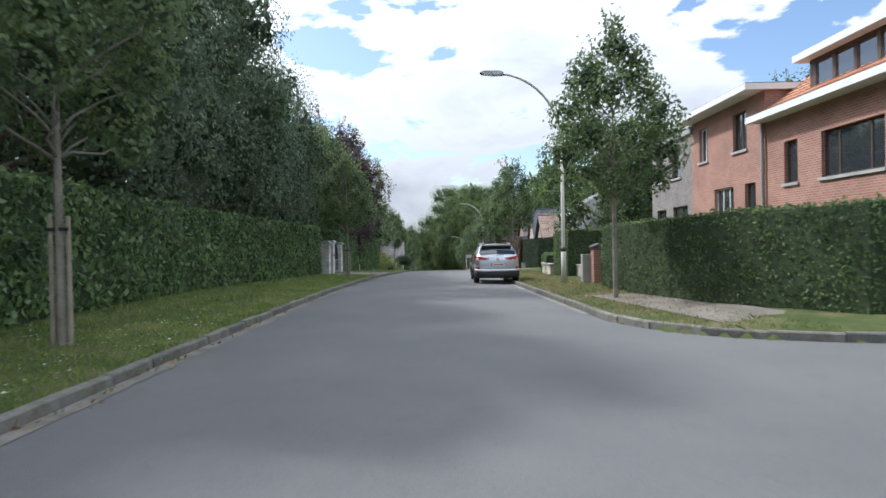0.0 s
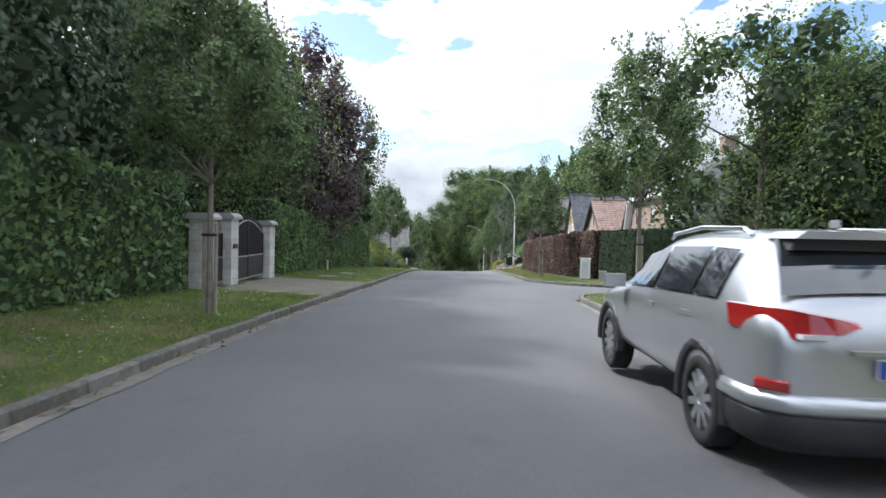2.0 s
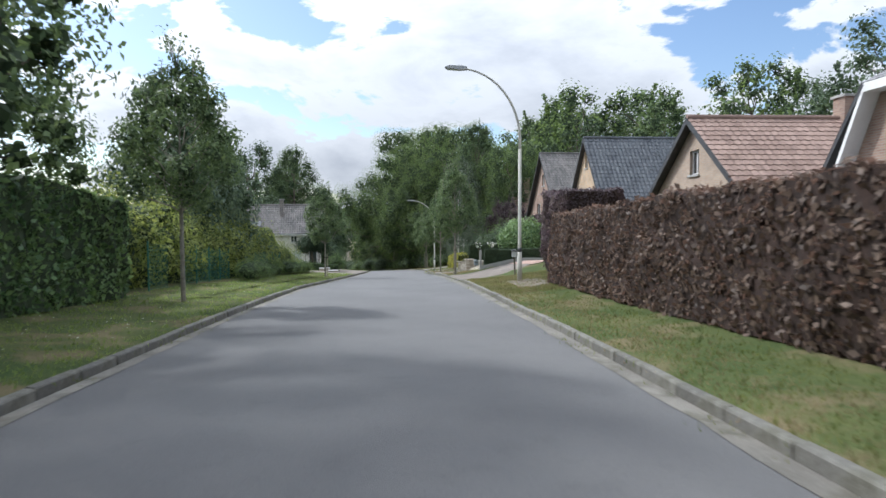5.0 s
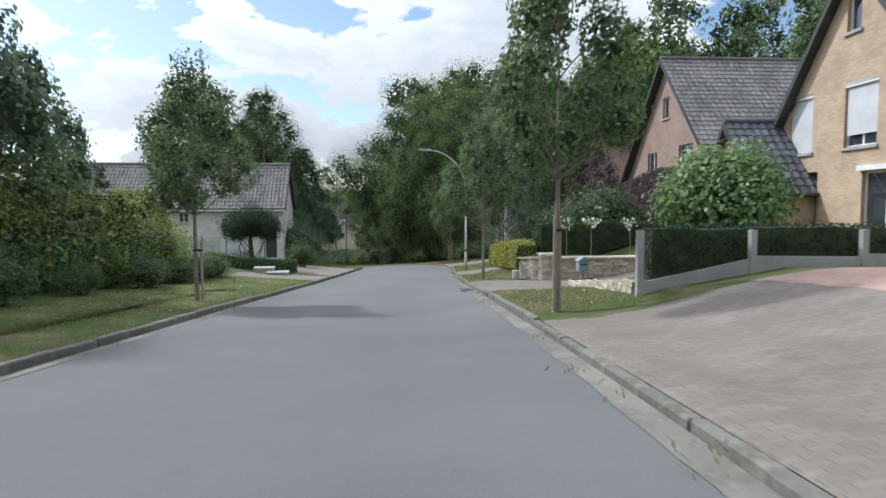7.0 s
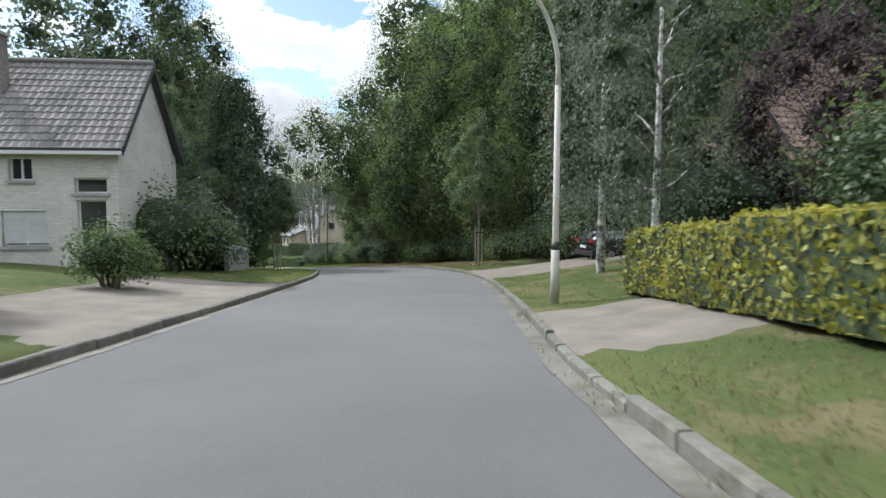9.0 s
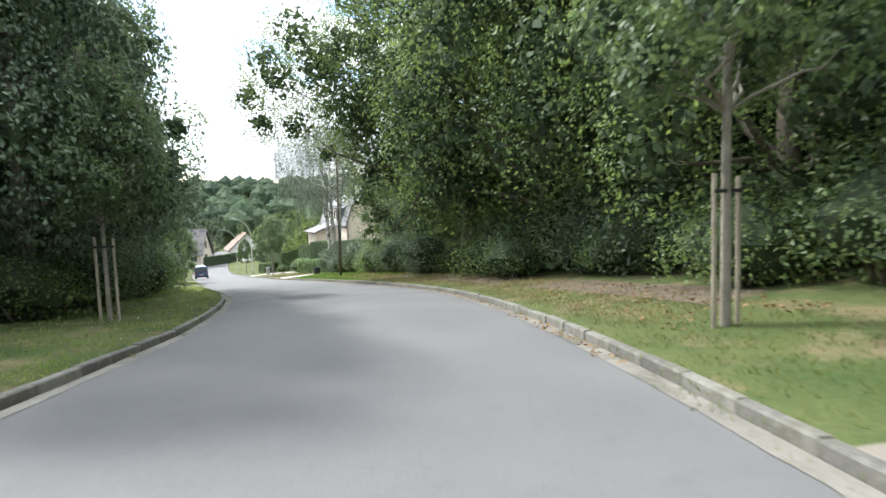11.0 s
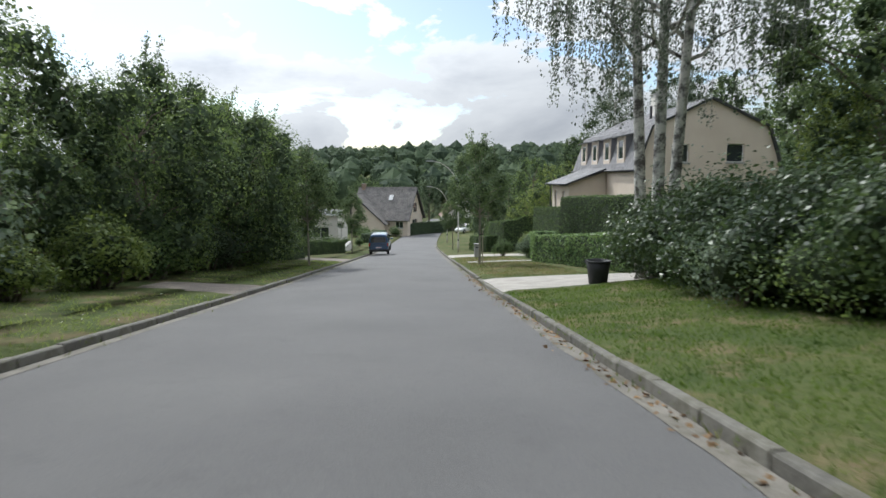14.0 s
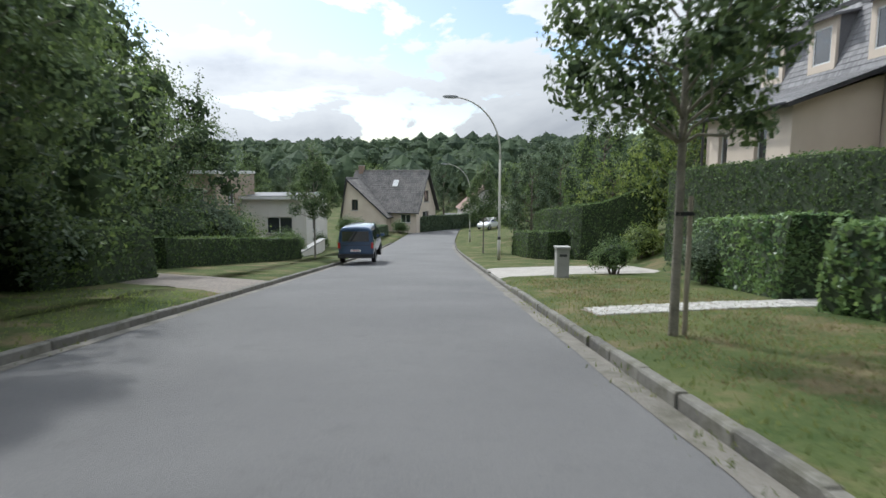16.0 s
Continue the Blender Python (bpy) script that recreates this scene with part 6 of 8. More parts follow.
roof_plane("roof", (-.3, -.4, 3.5), (AW + .4, -.4, 3.5), (AW + .4, 2.9, 4.75), (-.3, 2.9, 4.75), M["slate"], hL, .25, .25, 0, .025)
gutter(hL, (-.3, -.48, 3.47), (AW + .4, -.48, 3.47))
part("downpipe", tube([(-.1, -.12, -1), (-.1, -.12, 3.4)], [.05, .05], 8), M["dark_trim"], hL)

# houses in the valley
hN = gable_house(place(284, -14.6, 0.6, -14), "cream house with a steep grey tiled roof in the valley", 11.0, 8.5, 2.6, 7.9, "x", M["render"], M["tile_grey"], front=[(8.6, .6, 1.5, 1.2)], side=[(3.0, 3.4, 2.0, 1.7, dict(frame=M["brown_frame"], bars=(.33, .66))), (2.4, .6, 2.6, 1.4, dict(frame=M["brown_frame"]))], over=.5)
part("skylight", box(0, .8, 0, 1.2, 0, .08), M["white"], hN).matrix_basis = pose(6.4, 2.3, 5.65, 51, 0, 0)
chimney(hN, .6, 4.2, 7.4, 8.7, .7, M["brick_brown"])
gable_house(place(282.4, -14.9, 0.5, -14), "cream gabled wing with a long dark edged roof slope", 7.0, 3.4, 1.7, 6.9, "y", M["render"], M["tile_grey"], front=[(1.6, 2.4, 1.0, 1.5, dict(frame=M["brown_frame"]))], over=.35, apex=.9, name="house_wing")
gable_house(place(296, 2, 0, 10), "far house with an orange tiled roof", 9, 8, 3.0, 7.0, "y", M["render_white"], M["tile_brown"], front=[(2, 1, 1.4, 1.3), (5.5, 1, 1.4, 1.3)])
flat_house(place(243, -17.5, .3, 0), "white flat-roofed house behind garden shrubs", 7.5, 9, 3.6, M["render_white"], front=[(1.5, .9, 1.2, 1.3), (4.4, .9, 2.0, 1.3)], side=[(2, .9, 1.4, 1.3)], over=.4)
flat_house(place(238, -24, .2, 0), "pale flat-roofed house between trees", 8.9, 9, 5.2, M["brick_tan"], front=[(1.5, 2.9, 1.4, 1.3), (6, 2.9, 2, 1.3)], side=[(2, 2.9, 1.6, 1.3)], over=.4)
gable_house(place(143.5, -19, 0), "white rendered house half hidden by conifers", 9, 9, 4.5, 7.5, "x", M["render_white"], M["tile_grey"], front=[(6.2, 2.6, 1.4, 1.2)], side=[(3, 2.6, 1.4, 1.2)])

# ---- paved places beside the road ----
def patch(name, corners, material, h, label, category="pavement", n=10, edge=0.12, seed=1):
    """A sheet laid on the ground between four corners of s, d, with slightly ragged edges."""
    (s0, d0), (s1, d1), (s2, d2), (s3, d3) = corners
    rng = random.Random(seed)
    vs = []
    for i in range(n + 1):
        for k in range(n + 1):
            u, v = i / n, (k / n) ** 1.8
            s = (s0 * (1 - u) + s1 * u) * (1 - v) + (s3 * (1 - u) + s2 * u) * v
            d = (d0 * (1 - u) + d1 * u) * (1 - v) + (d3 * (1 - u) + d2 * u) * v
            if k == n or (i in (0, n) and k > 0):
                s += rng.uniform(-edge, edge)
                d += rng.uniform(-edge, edge) * .5
            vs.append(tuple(W(s, d, min(h, 0.012) if k == 0 else (-.012 if i in (0, n) else h))))
    fs = [(i * (n + 1) + k, i * (n + 1) + k + 1, (i + 1) * (n + 1) + k + 1, (i + 1) * (n + 1) + k) for i in range(n) for k in range(n)]
    me = mesh_from(name, vs, fs, material)
    me.uv_layers.new(name="metres")
    for lp, uvd in zip(me.loops, me.uv_layers[0].data):
        c = me.vertices[lp.vertex_index].co
        uvd.uv = (c.x, c.y)
    return tagged(new(name, me), label, category, kind="structure")


rt, lf = (lambda s: table(RIGHT, s)), (lambda s: table(LEFT, s))
patch("driveway", [(37.2, lf(37) - .125), (44.2, lf(44) - .125), (44.2, -7.2), (37.2, -6.5)], M["mossy_paving"], .02, "mossy brick-paved entrance in front of the iron gates", n=12, edge=.2)
patch("driveway", [(81.5, rt(82) + .125), (90.5, rt(90) + .125), (90.3, 5.4), (84.2, 5.6)], M["paving"], .03, "grey brick-paved driveway", n=12)
patch("driveway", [(84.2, 5.6), (90.3, 5.4), (90.4, 14), (87.6, 14)], M["red_paving"], .052, "red brick-paved driveway rising to the house", n=12, edge=.05)
patch("driveway", [(97.2, rt(97) + .125), (103.4, rt(103) + .125), (102.3, 12.4), (97.6, 12.4)], M["paving"], .03, "grey brick-paved driveway beside a stone wall", n=12)
part("raised_bed", box(-.2, 9, .2, 3.9, -1.5, .62), M["grass"]).matrix_basis = place(102.4, 4.7, 0, 0)
tagged(bpy.data.objects["raised_bed"], "raised grass bed behind the stone wall", "ground", kind="structure")
patch("driveway", [(111.5, rt(111) + .15), (116.2, rt(116) + .15), (116.2, 4.9), (111.5, 5.2)], M["dirt"], .03, "sandy gravel lay-by at the verge", n=8)
patch("driveway", [(126.6, rt(126) + .125), (132.8, rt(132) + .125), (133.4, 12), (127.0, 12)], M["dirt"], .03, "sandy gravel driveway", n=12, edge=.3)
patch("driveway", [(186.6, rt(186) + .125), (191.9, rt(191) + .125), (194.5, 12), (190.4, 12)], M["gravel"], .03, "pale concrete driveway", n=12, edge=.04)
M["cobble"] = surface("pale_cobble", (0.3, 0.285, 0.255), (0.52, 0.5, 0.46), 0.9, 3, 40, 0.5, objects=0.5, spread=0.3)
patch("path_bed", [(205.7, 2.8), (206.7, 2.7), (208.0, 8.8), (206.9, 8.8)], M["dirt"], .012, "sandy bed of a cobbled garden path", n=12, edge=.05)
COBBLES = []
for k in range(6):
    rng_k = random.Random(40 + k)
    bm = box(-.08 + rng_k.uniform(0, .014), .08 - rng_k.uniform(0, .014), -.065 + rng_k.uniform(0, .012), .065 - rng_k.uniform(0, .012), -.06, .018)
    bmesh.ops.bevel(bm, geom=bm.edges[:], offset=.014, segments=1, affect="EDGES")
    me = bpy.data.meshes.new("cobble")
    bm.to_mesh(me)
    bm.free()
    me.materials.append(M["cobble"])
    COBBLES.append(me)
path = empty("garden_path", Matrix(), "path of pale cobbles across the verge", "path", kind="structure")
rng_k = random.Random(8)
for i in range(36):
    v = i / 35
    for k in range(7):
        u = (k + .5) / 7
        s0 = (205.72 + .98 * u) + (1.22 + .1 * u) * v
        d0 = 2.86 + 5.9 * v
        ob = new("cobble", COBBLES[rng_k.randrange(6)])
        ob.parent = path
        ob.matrix_basis = place(s0 + rng_k.uniform(-.012, .012), d0 + (.08 if k % 2 else 0), .014 + rng_k.uniform(-.006, .006), rng_k.uniform(-5, 5))
patch("driveway", [(215.6, rt(215) + .125), (221.3, rt(221) + .125), (222.5, 8.5), (217.4, 8.5)], M["gravel"], .03, "pale paved driveway", n=10, edge=.06)
patch("driveway", [(107.6, lf(107) - .125), (111.4, lf(111) - .125), (111.2, -9), (108.4, -9)], M["paving"], .03, "grey paved path to the farmhouse", n=8, edge=.06)
patch("forecourt", [(112.4, lf(112) - .125), (125, lf(124) - .125), (124.4, -8.4), (113.0, -8.0)], M["dirt"], .03, "gravelled forecourt of the farmhouse", n=12, edge=.25)
patch("driveway", [(186.8, lf(186) - .125), (190.0, lf(190) - .125), (190.6, -8.5), (188.0, -8.5)], M["paving"], .03, "grey driveway between shrubs", n=8)
patch("driveway", [(210.3, lf(211) - .125), (214.6, lf(214) - .125), (217.4, -13), (214.4, -13)], M["paving"], .03, "grey driveway beside a hedge", n=8)
patch("bare_patch", [(46.4, -6.2), (47.6, -6.3), (47.8, -5.6), (46.5, -5.5)], M["dirt"], .03, "bare sandy patch in the grass", "ground", n=6, edge=.15)
patch("manhole_cover", [(51.0, -6.4), (51.9, -6.4), (51.9, -5.7), (51.0, -5.7)], M["concrete"], .03, "pale concrete inspection cover in the grass", "cover", n=3, edge=.02)
patch("bare_patch", [(74.6, 3.5), (78.4, 3.4), (78.2, 4.7), (75.2, 4.9)], M["dirt"], .022, "worn sandy spot in the verge", "ground", n=9, edge=.35)
patch("bare_patch", [(9.6, 4.9), (16.5, 4.3), (16.5, 5.4), (10.4, 6.6)], M["dirt"], .022, "dry sandy strip under the corner hedge", "ground", n=9, edge=.25)
patch("bare_patch", [(138.5, 5.6), (147, 4.9), (147.5, 6.6), (139, 7.2)], M["litter"], .02, "brown leaf litter under the trees", "ground", n=12, edge=.5)
patch("bare_patch", [(148.5, 4.7), (157.5, 4.7), (157.5, 6.2), (149, 6.4)], M["litter"], .02, "brown leaf litter under the trees", "ground", n=12, edge=.5)
patch("bare_patch", [(159.5, 4.6), (162.5, 4.5), (162.2, 5.2), (160, 5.5)], M["dirt"], .022, "dry leaf litter at the edge of the woods", "ground", n=8, edge=.4)
strip("gutter_left", -6, 260, lambda s: lf(s) + .005, lambda s: lf(s) + .24 + .05 * noise.noise((s * .9, 0, 0)) + .05 * noise.noise((s * 3.1, 0, 2)), M["gutter"], .006, .5, "worn concrete gutter strip", "gutter", cols=3)
strip("gutter_right", 13, 38.5, lambda s: rt(s) - .18 - .03 * noise.noise((s * .9, 3, 0)), lambda s: rt(s) - .005, M["gutter"], .006, .5, "worn concrete gutter strip", "gutter", cols=3)
strip("gutter_right", 52, 260, lambda s: rt(s) - .27 - .05 * noise.noise((s * .9, 5, 0)) - .05 * noise.noise((s * 3.1, 4, 2)), lambda s: rt(s) - .005, M["gutter"], .006, .5, "worn concrete gutter strip", "gutter", cols=3)
dr = part("drain_grate", box(-.2, .2, -.3, .3, 0, .012), M["dark_trim"])
dr.matrix_basis = place(99.6, rt(99.6) - .28, .018)
tagged(dr, "dark iron drain grate in the gutter", "drain")

# ---- vehicles ----
def wheel(parent, x, y, r, width, side):
    """One wheel with its tyre and rim; side is +1 on the right."""
    w = part("wheel", tube([(-width * .32, 0, 0), (width * .32, 0, 0)], [r * .62, r * .62], 20), M["plastic_black"], parent)
    w.matrix_basis = Matrix.Translation((x, y, r))
    bm = bmesh.new()
    prof = [(-.5, .66), (-.5, .9), (-.38, 1.0), (.38, 1.0), (.5, .9), (.5, .66)]
    rings = []
    for k in range(24):
        a = 2 * math.pi * k / 24
        rings.append([bm.verts.new((p * width, q * r * math.cos(a), q * r * math.sin(a))) for p, q in prof])
    for k in range(24):
        a, b = rings[k], rings[(k + 1) % 24]
        for j in range(len(prof)):
            bm.faces.new((a[j], a[(j + 1) % 6], b[(j + 1) % 6], b[j]))
    part("tyre", bm, M["rubber"], w, smooth=True)
    bm = bmesh.new()
    for k in range(10):
        a = 2 * math.pi * k / 10
        add_box(bm, -.02, .02, -.028, .028, .04, r * .62, pose(side * width * .36, 0, 0, math.degrees(a), 0, 0))
    tube([(side * width * .3, 0, 0), (side * width * .42, 0, 0)], [.07, .06], 12, True, bm)
    part("rim", bm, M["alloy"], w)
    return w


def car(m, label, paint, st, wheels, r, category="car", suv=True, rear_glass=(.15, .5, .6), lights=True, plate_z=.78):
    """A car lofted from stations y, sill, belt, roof and the half widths there. Its rear is at y = 0, forward is +y."""
    h = empty("car", m, label, category)

    def ring(q):
        y, sill, belt, roof, ws, wb, wr = q
        half = [(0, sill), (ws * .94, sill), (ws, sill + (belt - sill) * .35), (ws * 1.005, sill + (belt - sill) * .75), (wb, belt), (wr + (wb - wr) * .12, roof - (roof - belt) * .12), (wr * .82, roof - .005), (0, roof + .02)]
        return [(x, y, z) for x, z in half] + [(-x, y, z) for x, z in half[-2:0:-1]]

    bm = bmesh.new()
    rings = [[bm.verts.new(c) for c in ring(q)] for q in st]
    n = len(rings[0])
    for a, b in zip(rings, rings[1:]):
        for k in range(n):
            bm.faces.new((a[k], a[(k + 1) % n], b[(k + 1) % n], b[k]))
    bm.faces.new(rings[0])
    bm.faces.new(rings[-1][::-1])
    bmesh.ops.recalc_face_normals(bm, faces=bm.faces[:])
    body = part("body", bm, paint, h, smooth=True)
    sub = body.modifiers.new("round", "SUBSURF")
    sub.levels = sub.render_levels = 2

    def at(y):
        return [float(np.interp(y, [q[0] for q in st], [q[k] for q in st])) for k in range(7)]

    # glass along the sides, a little proud of the body
    spans = [(.75, 1.15), (1.2, 2.05), (2.12, 2.95)] if suv else [(.25, 1.5), (1.6, 2.8), (2.9, 3.7)]
    for ya, yb in spans:
        for sd in (1, -1):
            bm = bmesh.new()
            rows = []
            for k in range(5):
                y = ya + (yb - ya) * k / 4
                _, sill, belt, roof, ws, wb, wr = at(y)
                top = .84 if suv else .8
                row = []
                for t in (.12, .5, top):
                    row.append(bm.verts.new((sd * (wb + (wr + (wb - wr) * .12 - wb) * t + .012), y, belt + (roof - (roof - belt) * .12 - belt) * t)))
                rows.append(row)
            for a, b in zip(rows, rows[1:]):
                for j in range(2):
                    bm.faces.new((a[j], a[j + 1], b[j + 1], b[j]) if sd > 0 else (b[j], b[j + 1], a[j + 1], a[j]))
            part("side_window", bm, M["car_glass"], h)
    # rear and front glass on the sloping ends
    for name, ys in (("rear_window", rear_glass), ("windscreen", (3.3, 2.9, .6) if suv else (4.4, 3.95, .7))):
        bm = bmesh.new()
        rows = []
        for k in range(4):
            y = ys[0] + (ys[1] - ys[0]) * k / 3
            q = at(y)
            row = []
            for j in range(5):
                x = (j / 2 - 1) * ys[2] * (1.12 - .06 * k)
                row.append(bm.verts.new((x, y + (-.02 if name == "rear_window" else .02), q[3] + .018 - .03 * (x / .7) ** 2)))
            rows.append(row)
        for a, b in zip(rows, rows[1:]):
            for j in range(4):
                bm.faces.new((a[j], a[j + 1], b[j + 1], b[j]))
        part(name, bm, M["car_glass"], h)
    for x in (-1, 1):
        for y in wheels:
            w = at(y)[4]
            wheel(h, x * (w - .1), y, r, .22, x)
            part("wheel_arch", tube([(x * (w - .02), y + math.cos(a) * (r + .07), r + math.sin(a) * (r + .07)) for a in np.linspace(-.15, math.pi + .15, 13)], [.055] * 13, 6), M["plastic_black"], h)
        mir = part("mirror", box(-.11, .11, -.06, .06, -.07, .07), paint, h, bevel=.03)
        mir.matrix_basis = Matrix.Translation((x * (at(3.0)[5] + .11), 3.02 if suv else 3.9, at(3.0)[2] + .08))
        for y in ((1.25, 2.1) if suv else (2.4,)):
            part("door_handle", box(-.015, .03, -.09, .09, -.018, .018), paint, h).matrix_basis = Matrix.Translation((x * (at(y)[5] - .005), y, at(y)[2] - .1))
    return h


SUV = [(0.0, .5, .84, .9, .62, .66, .56), (.05, .38, .98, 1.04, .82, .84, .72), (.2, .33, 1.08, 1.3, .9, .9, .68), (.46, .3, 1.1, 1.56, .925, .915, .64), (.62, .29, 1.09, 1.63, .925, .92, .64),
       (1.2, .28, 1.07, 1.655, .925, .925, .645), (2.1, .28, 1.04, 1.64, .925, .925, .64), (2.75, .28, 1.02, 1.52, .925, .92, .62), (3.25, .28, 1.0, 1.16, .925, .91, .64), (3.5, .28, .98, 1.05, .92, .9, .7),
       (4.15, .3, .88, .93, .89, .86, .68), (4.4, .36, .74, .8, .76, .74, .6), (4.47, .45, .66, .7, .6, .6, .5)]
suv = car(place(24.85, 2.83, .0, 0), "silver grey SUV parked with its wheels near the kerb", M["silver_paint"], SUV, (.92, 3.58), .35, rear_glass=(.16, .5, .68))
REAR_PATH = [(-.93, .78), (-.928, .4), (-.885, .17), (-.77, .045), (-.5, -.02), (0, -.045), (.5, -.02), (.77, .045), (.885, .17), (.928, .4), (.93, .78)]


def rear_band(a, b, levels, back=.09):
    """A band that follows the rounded rear of the car between two stretches of its path; levels: height and how far it stands out."""
    xs = np.linspace(a, b, max(4, int(abs(b - a) * 18)))
    px_, py_ = [q[0] for q in REAR_PATH], [q[1] for q in REAR_PATH]
    t = np.linspace(0, 1, len(REAR_PATH))
    bm = bmesh.new()
    rows = []
    for u in xs:
        x, y = float(np.interp(u, t, px_)), float(np.interp(u, t, py_))
        dx = float(np.interp(u + .03, t, px_) - np.interp(u - .03, t, px_))
        dy = float(np.interp(u + .03, t, py_) - np.interp(u - .03, t, py_))
        L = math.hypot(dx, dy)
        nx, ny = dy / L, -dx / L
        ring = [(x + nx * o, y + ny * o, z) for z, o in levels] + [(x - nx * back, y - ny * back, z) for z, o in reversed(levels)]
        rows.append([bm.verts.new(c) for c in ring])
    n = len(rows[0])
    for p, q in zip(rows, rows[1:]):
        for k in range(n):
            bm.faces.new((p[k], p[(k + 1) % n], q[(k + 1) % n], q[k]))
    bm.faces.new(rows[0][::-1])
    bm.faces.new(rows[-1])
    bmesh.ops.recalc_face_normals(bm, faces=bm.faces[:])
    return bm


part("rear_bumper", rear_band(.08, .92, [(.24, -.1), (.28, -.02), (.36, .012), (.47, .012), (.5, .0)]), M["plastic_black"], suv, "black plastic lower bumper", smooth=True)
part("bumper_trim", rear_band(.06, .94, [(.5, .012), (.53, .032), (.57, .03), (.62, .004)]), M["silver_paint"], suv, "silver bumper lip", smooth=True)
for a, b in ((.2, .31), (.69, .8)):
    part("reflector", rear_band(a, b, [(.63, .008), (.645, .016), (.69, .016), (.705, .008)], .03), M["red_lens"], suv)
for x in (1, -1):
    # a lamp that wraps round the corner and narrows towards the plate
    bm = bmesh.new()
    cols = []
    for k in range(9):
        u = k / 8
        a = .36 + .585 * u
        y = -.012 + .46 * max(0, (a - .6) / .345) ** 2.2
        zl, zh = 1.045 - .085 * math.sin(math.pi * min(1, u * .8)), 1.07 + .07 * min(1, u * 1.5)
        cols.append([bm.verts.new((x * a, y - .012, zl)), bm.verts.new((x * (a + .008), y + .012, zh)), bm.verts.new((x * (a - .05), y + .1, zh)), bm.verts.new((x * (a - .05), y + .1, zl))])
    for p, q in zip(cols, cols[1:]):
        for j in range(4):
            bm.faces.new((p[j], p[(j + 1) % 4], q[(j + 1) % 4], q[j]))
    bm.faces.new(cols[0][::-1])
    bm.faces.new(cols[-1])
    bmesh.ops.recalc_face_normals(bm, faces=bm.faces[:])
    tl = part("tail_light", bm, M["red_lens"], suv, "red wraparound tail light")
    part("indicator", box(x * .62 - .1, x * .62 + .1, -.032, .02, .968, 1.0), M["clear_lens"], tl)
    part("roof_rail", tube([(x * .6, .85, 1.6), (x * .61, .95, 1.645), (x * .61, 1.7, 1.66), (x * .6, 2.4, 1.6), (x * .59, 2.5, 1.55)], [.02, .02, .02, .02, .015], 6), M["alloy"], suv)
pl = part("number_plate", box(-.27, .27, -.045, -.03, .74, .86), M["plate"], suv, "white plate with red characters shown as bars")
for k in range(7):
    part("plate_bar", box(-.17 + k * .06, -.13 + k * .06, -.049, -.046, .765, .835), M["plate_red"], pl)
part("plate_strip", box(-.265, -.215, -.049, -.046, .745, .855), M["plate_blue"], pl)
part("plate_recess", box(-.4, .4, -.028, .04, .875, .905), M["alloy"], suv)
part("badge", tube([(0, -.02, 1.01), (0, .0, 1.01)], [.06, .06], 14), M["alloy"], suv)
part("spoiler", prism([(-.61, 1.575), (.61, 1.575), (.54, 1.625), (-.54, 1.625)], .27, .64), M["silver_paint"], suv, bevel=.02)
part("spoiler_shade", prism([(-.6, 1.5), (.6, 1.5), (.58, 1.574), (-.58, 1.574)], .34, .5), M["plastic_black"], suv, "black panel under the spoiler", bevel=.01)
part("antenna", prism([(-.015, 1.66), (.015, 1.66), (.006, 1.72), (-.006, 1.72)], .8, .9), M["silver_paint"], suv)
part("rear_wiper", tube([(0, .1, 1.18), (.32, .13, 1.22)], [.012, .008], 6), M["plastic_black"], suv)
part("parcel_shelf", box(-.1, .4, .15, .17, 1.14, 1.2), M["plastic_black"], suv)

VAN = [(0, .4, 1.1, 1.9, .84, .86, .74), (.06, .34, 1.12, 1.94, .91, .91, .78), (.5, .32, 1.12, 1.96, .92, .92, .79), (2.0, .32, 1.1, 1.96, .92, .92, .79), (3.3, .32, 1.08, 1.94, .92, .92, .77), (3.9, .32, 1.06, 1.72, .92, .9, .74),
       (4.4, .33, 1.02, 1.2, .91, .88, .74), (4.7, .38, .8, .95, .84, .8, .66), (4.78, .48, .7, .78, .7, .7, .6)]
van = car(place(226.2, -4.0, .0, 0), "dark blue van parked beside the kerb", M["blue_paint"], VAN, (1.0, 3.9), .32, "van", suv=False, rear_glass=(.0, .01, .1))
part("rear_window", box(-.68, .68, -.03, .03, 1.2, 1.72), M["car_glass"], van, bevel=.02)
part("rear_bumper", box(-.9, .9, -.12, .1, .36, .56), M["plastic_black"], van, bevel=.03)
for x in (1, -1):
    part("tail_light", box(x * .84 - .06, x * .84 + .06, -.03, .06, .85, 1.15), M["red_lens"], van, bevel=.01)
pv = part("number_plate", box(-.26, .26, -.06, -.045, .68, .79), M["plate"], van)
for k in range(7):
    part("plate_bar", box(-.2 + k * .06, -.165 + k * .06, -.064, -.061, .705, .765), M["plate_red"], pv)
part("tailgate_groove", box(-.8, .8, -.02, .01, 1.0, 1.02), M["plastic_black"], van)
hatch = car(place(130.2, 7.6, .0, -82), "black hatchback parked in a driveway", M["black_paint"], [(q[0] * .92, q[1] * .8, q[2] * .9, q[3] * .9, q[4] * .96, q[5] * .96, q[6] * .96) for q in SUV], (.85, 3.3), .32, rear_glass=(.15, .46, .56))
for x in (1, -1):
    part("tail_light", box(x * .62 - .13, x * .62 + .13, -.0, .1, .86, .98), M["red_lens"], hatch, bevel=.02)
part("number_plate", box(-.26, .26, -.03, -.01, .6, .71), M["plate"], hatch)
part("rear_bumper", box(-.8, .8, -.03, .2, .28, .48), M["plastic_black"], hatch, bevel=.05)
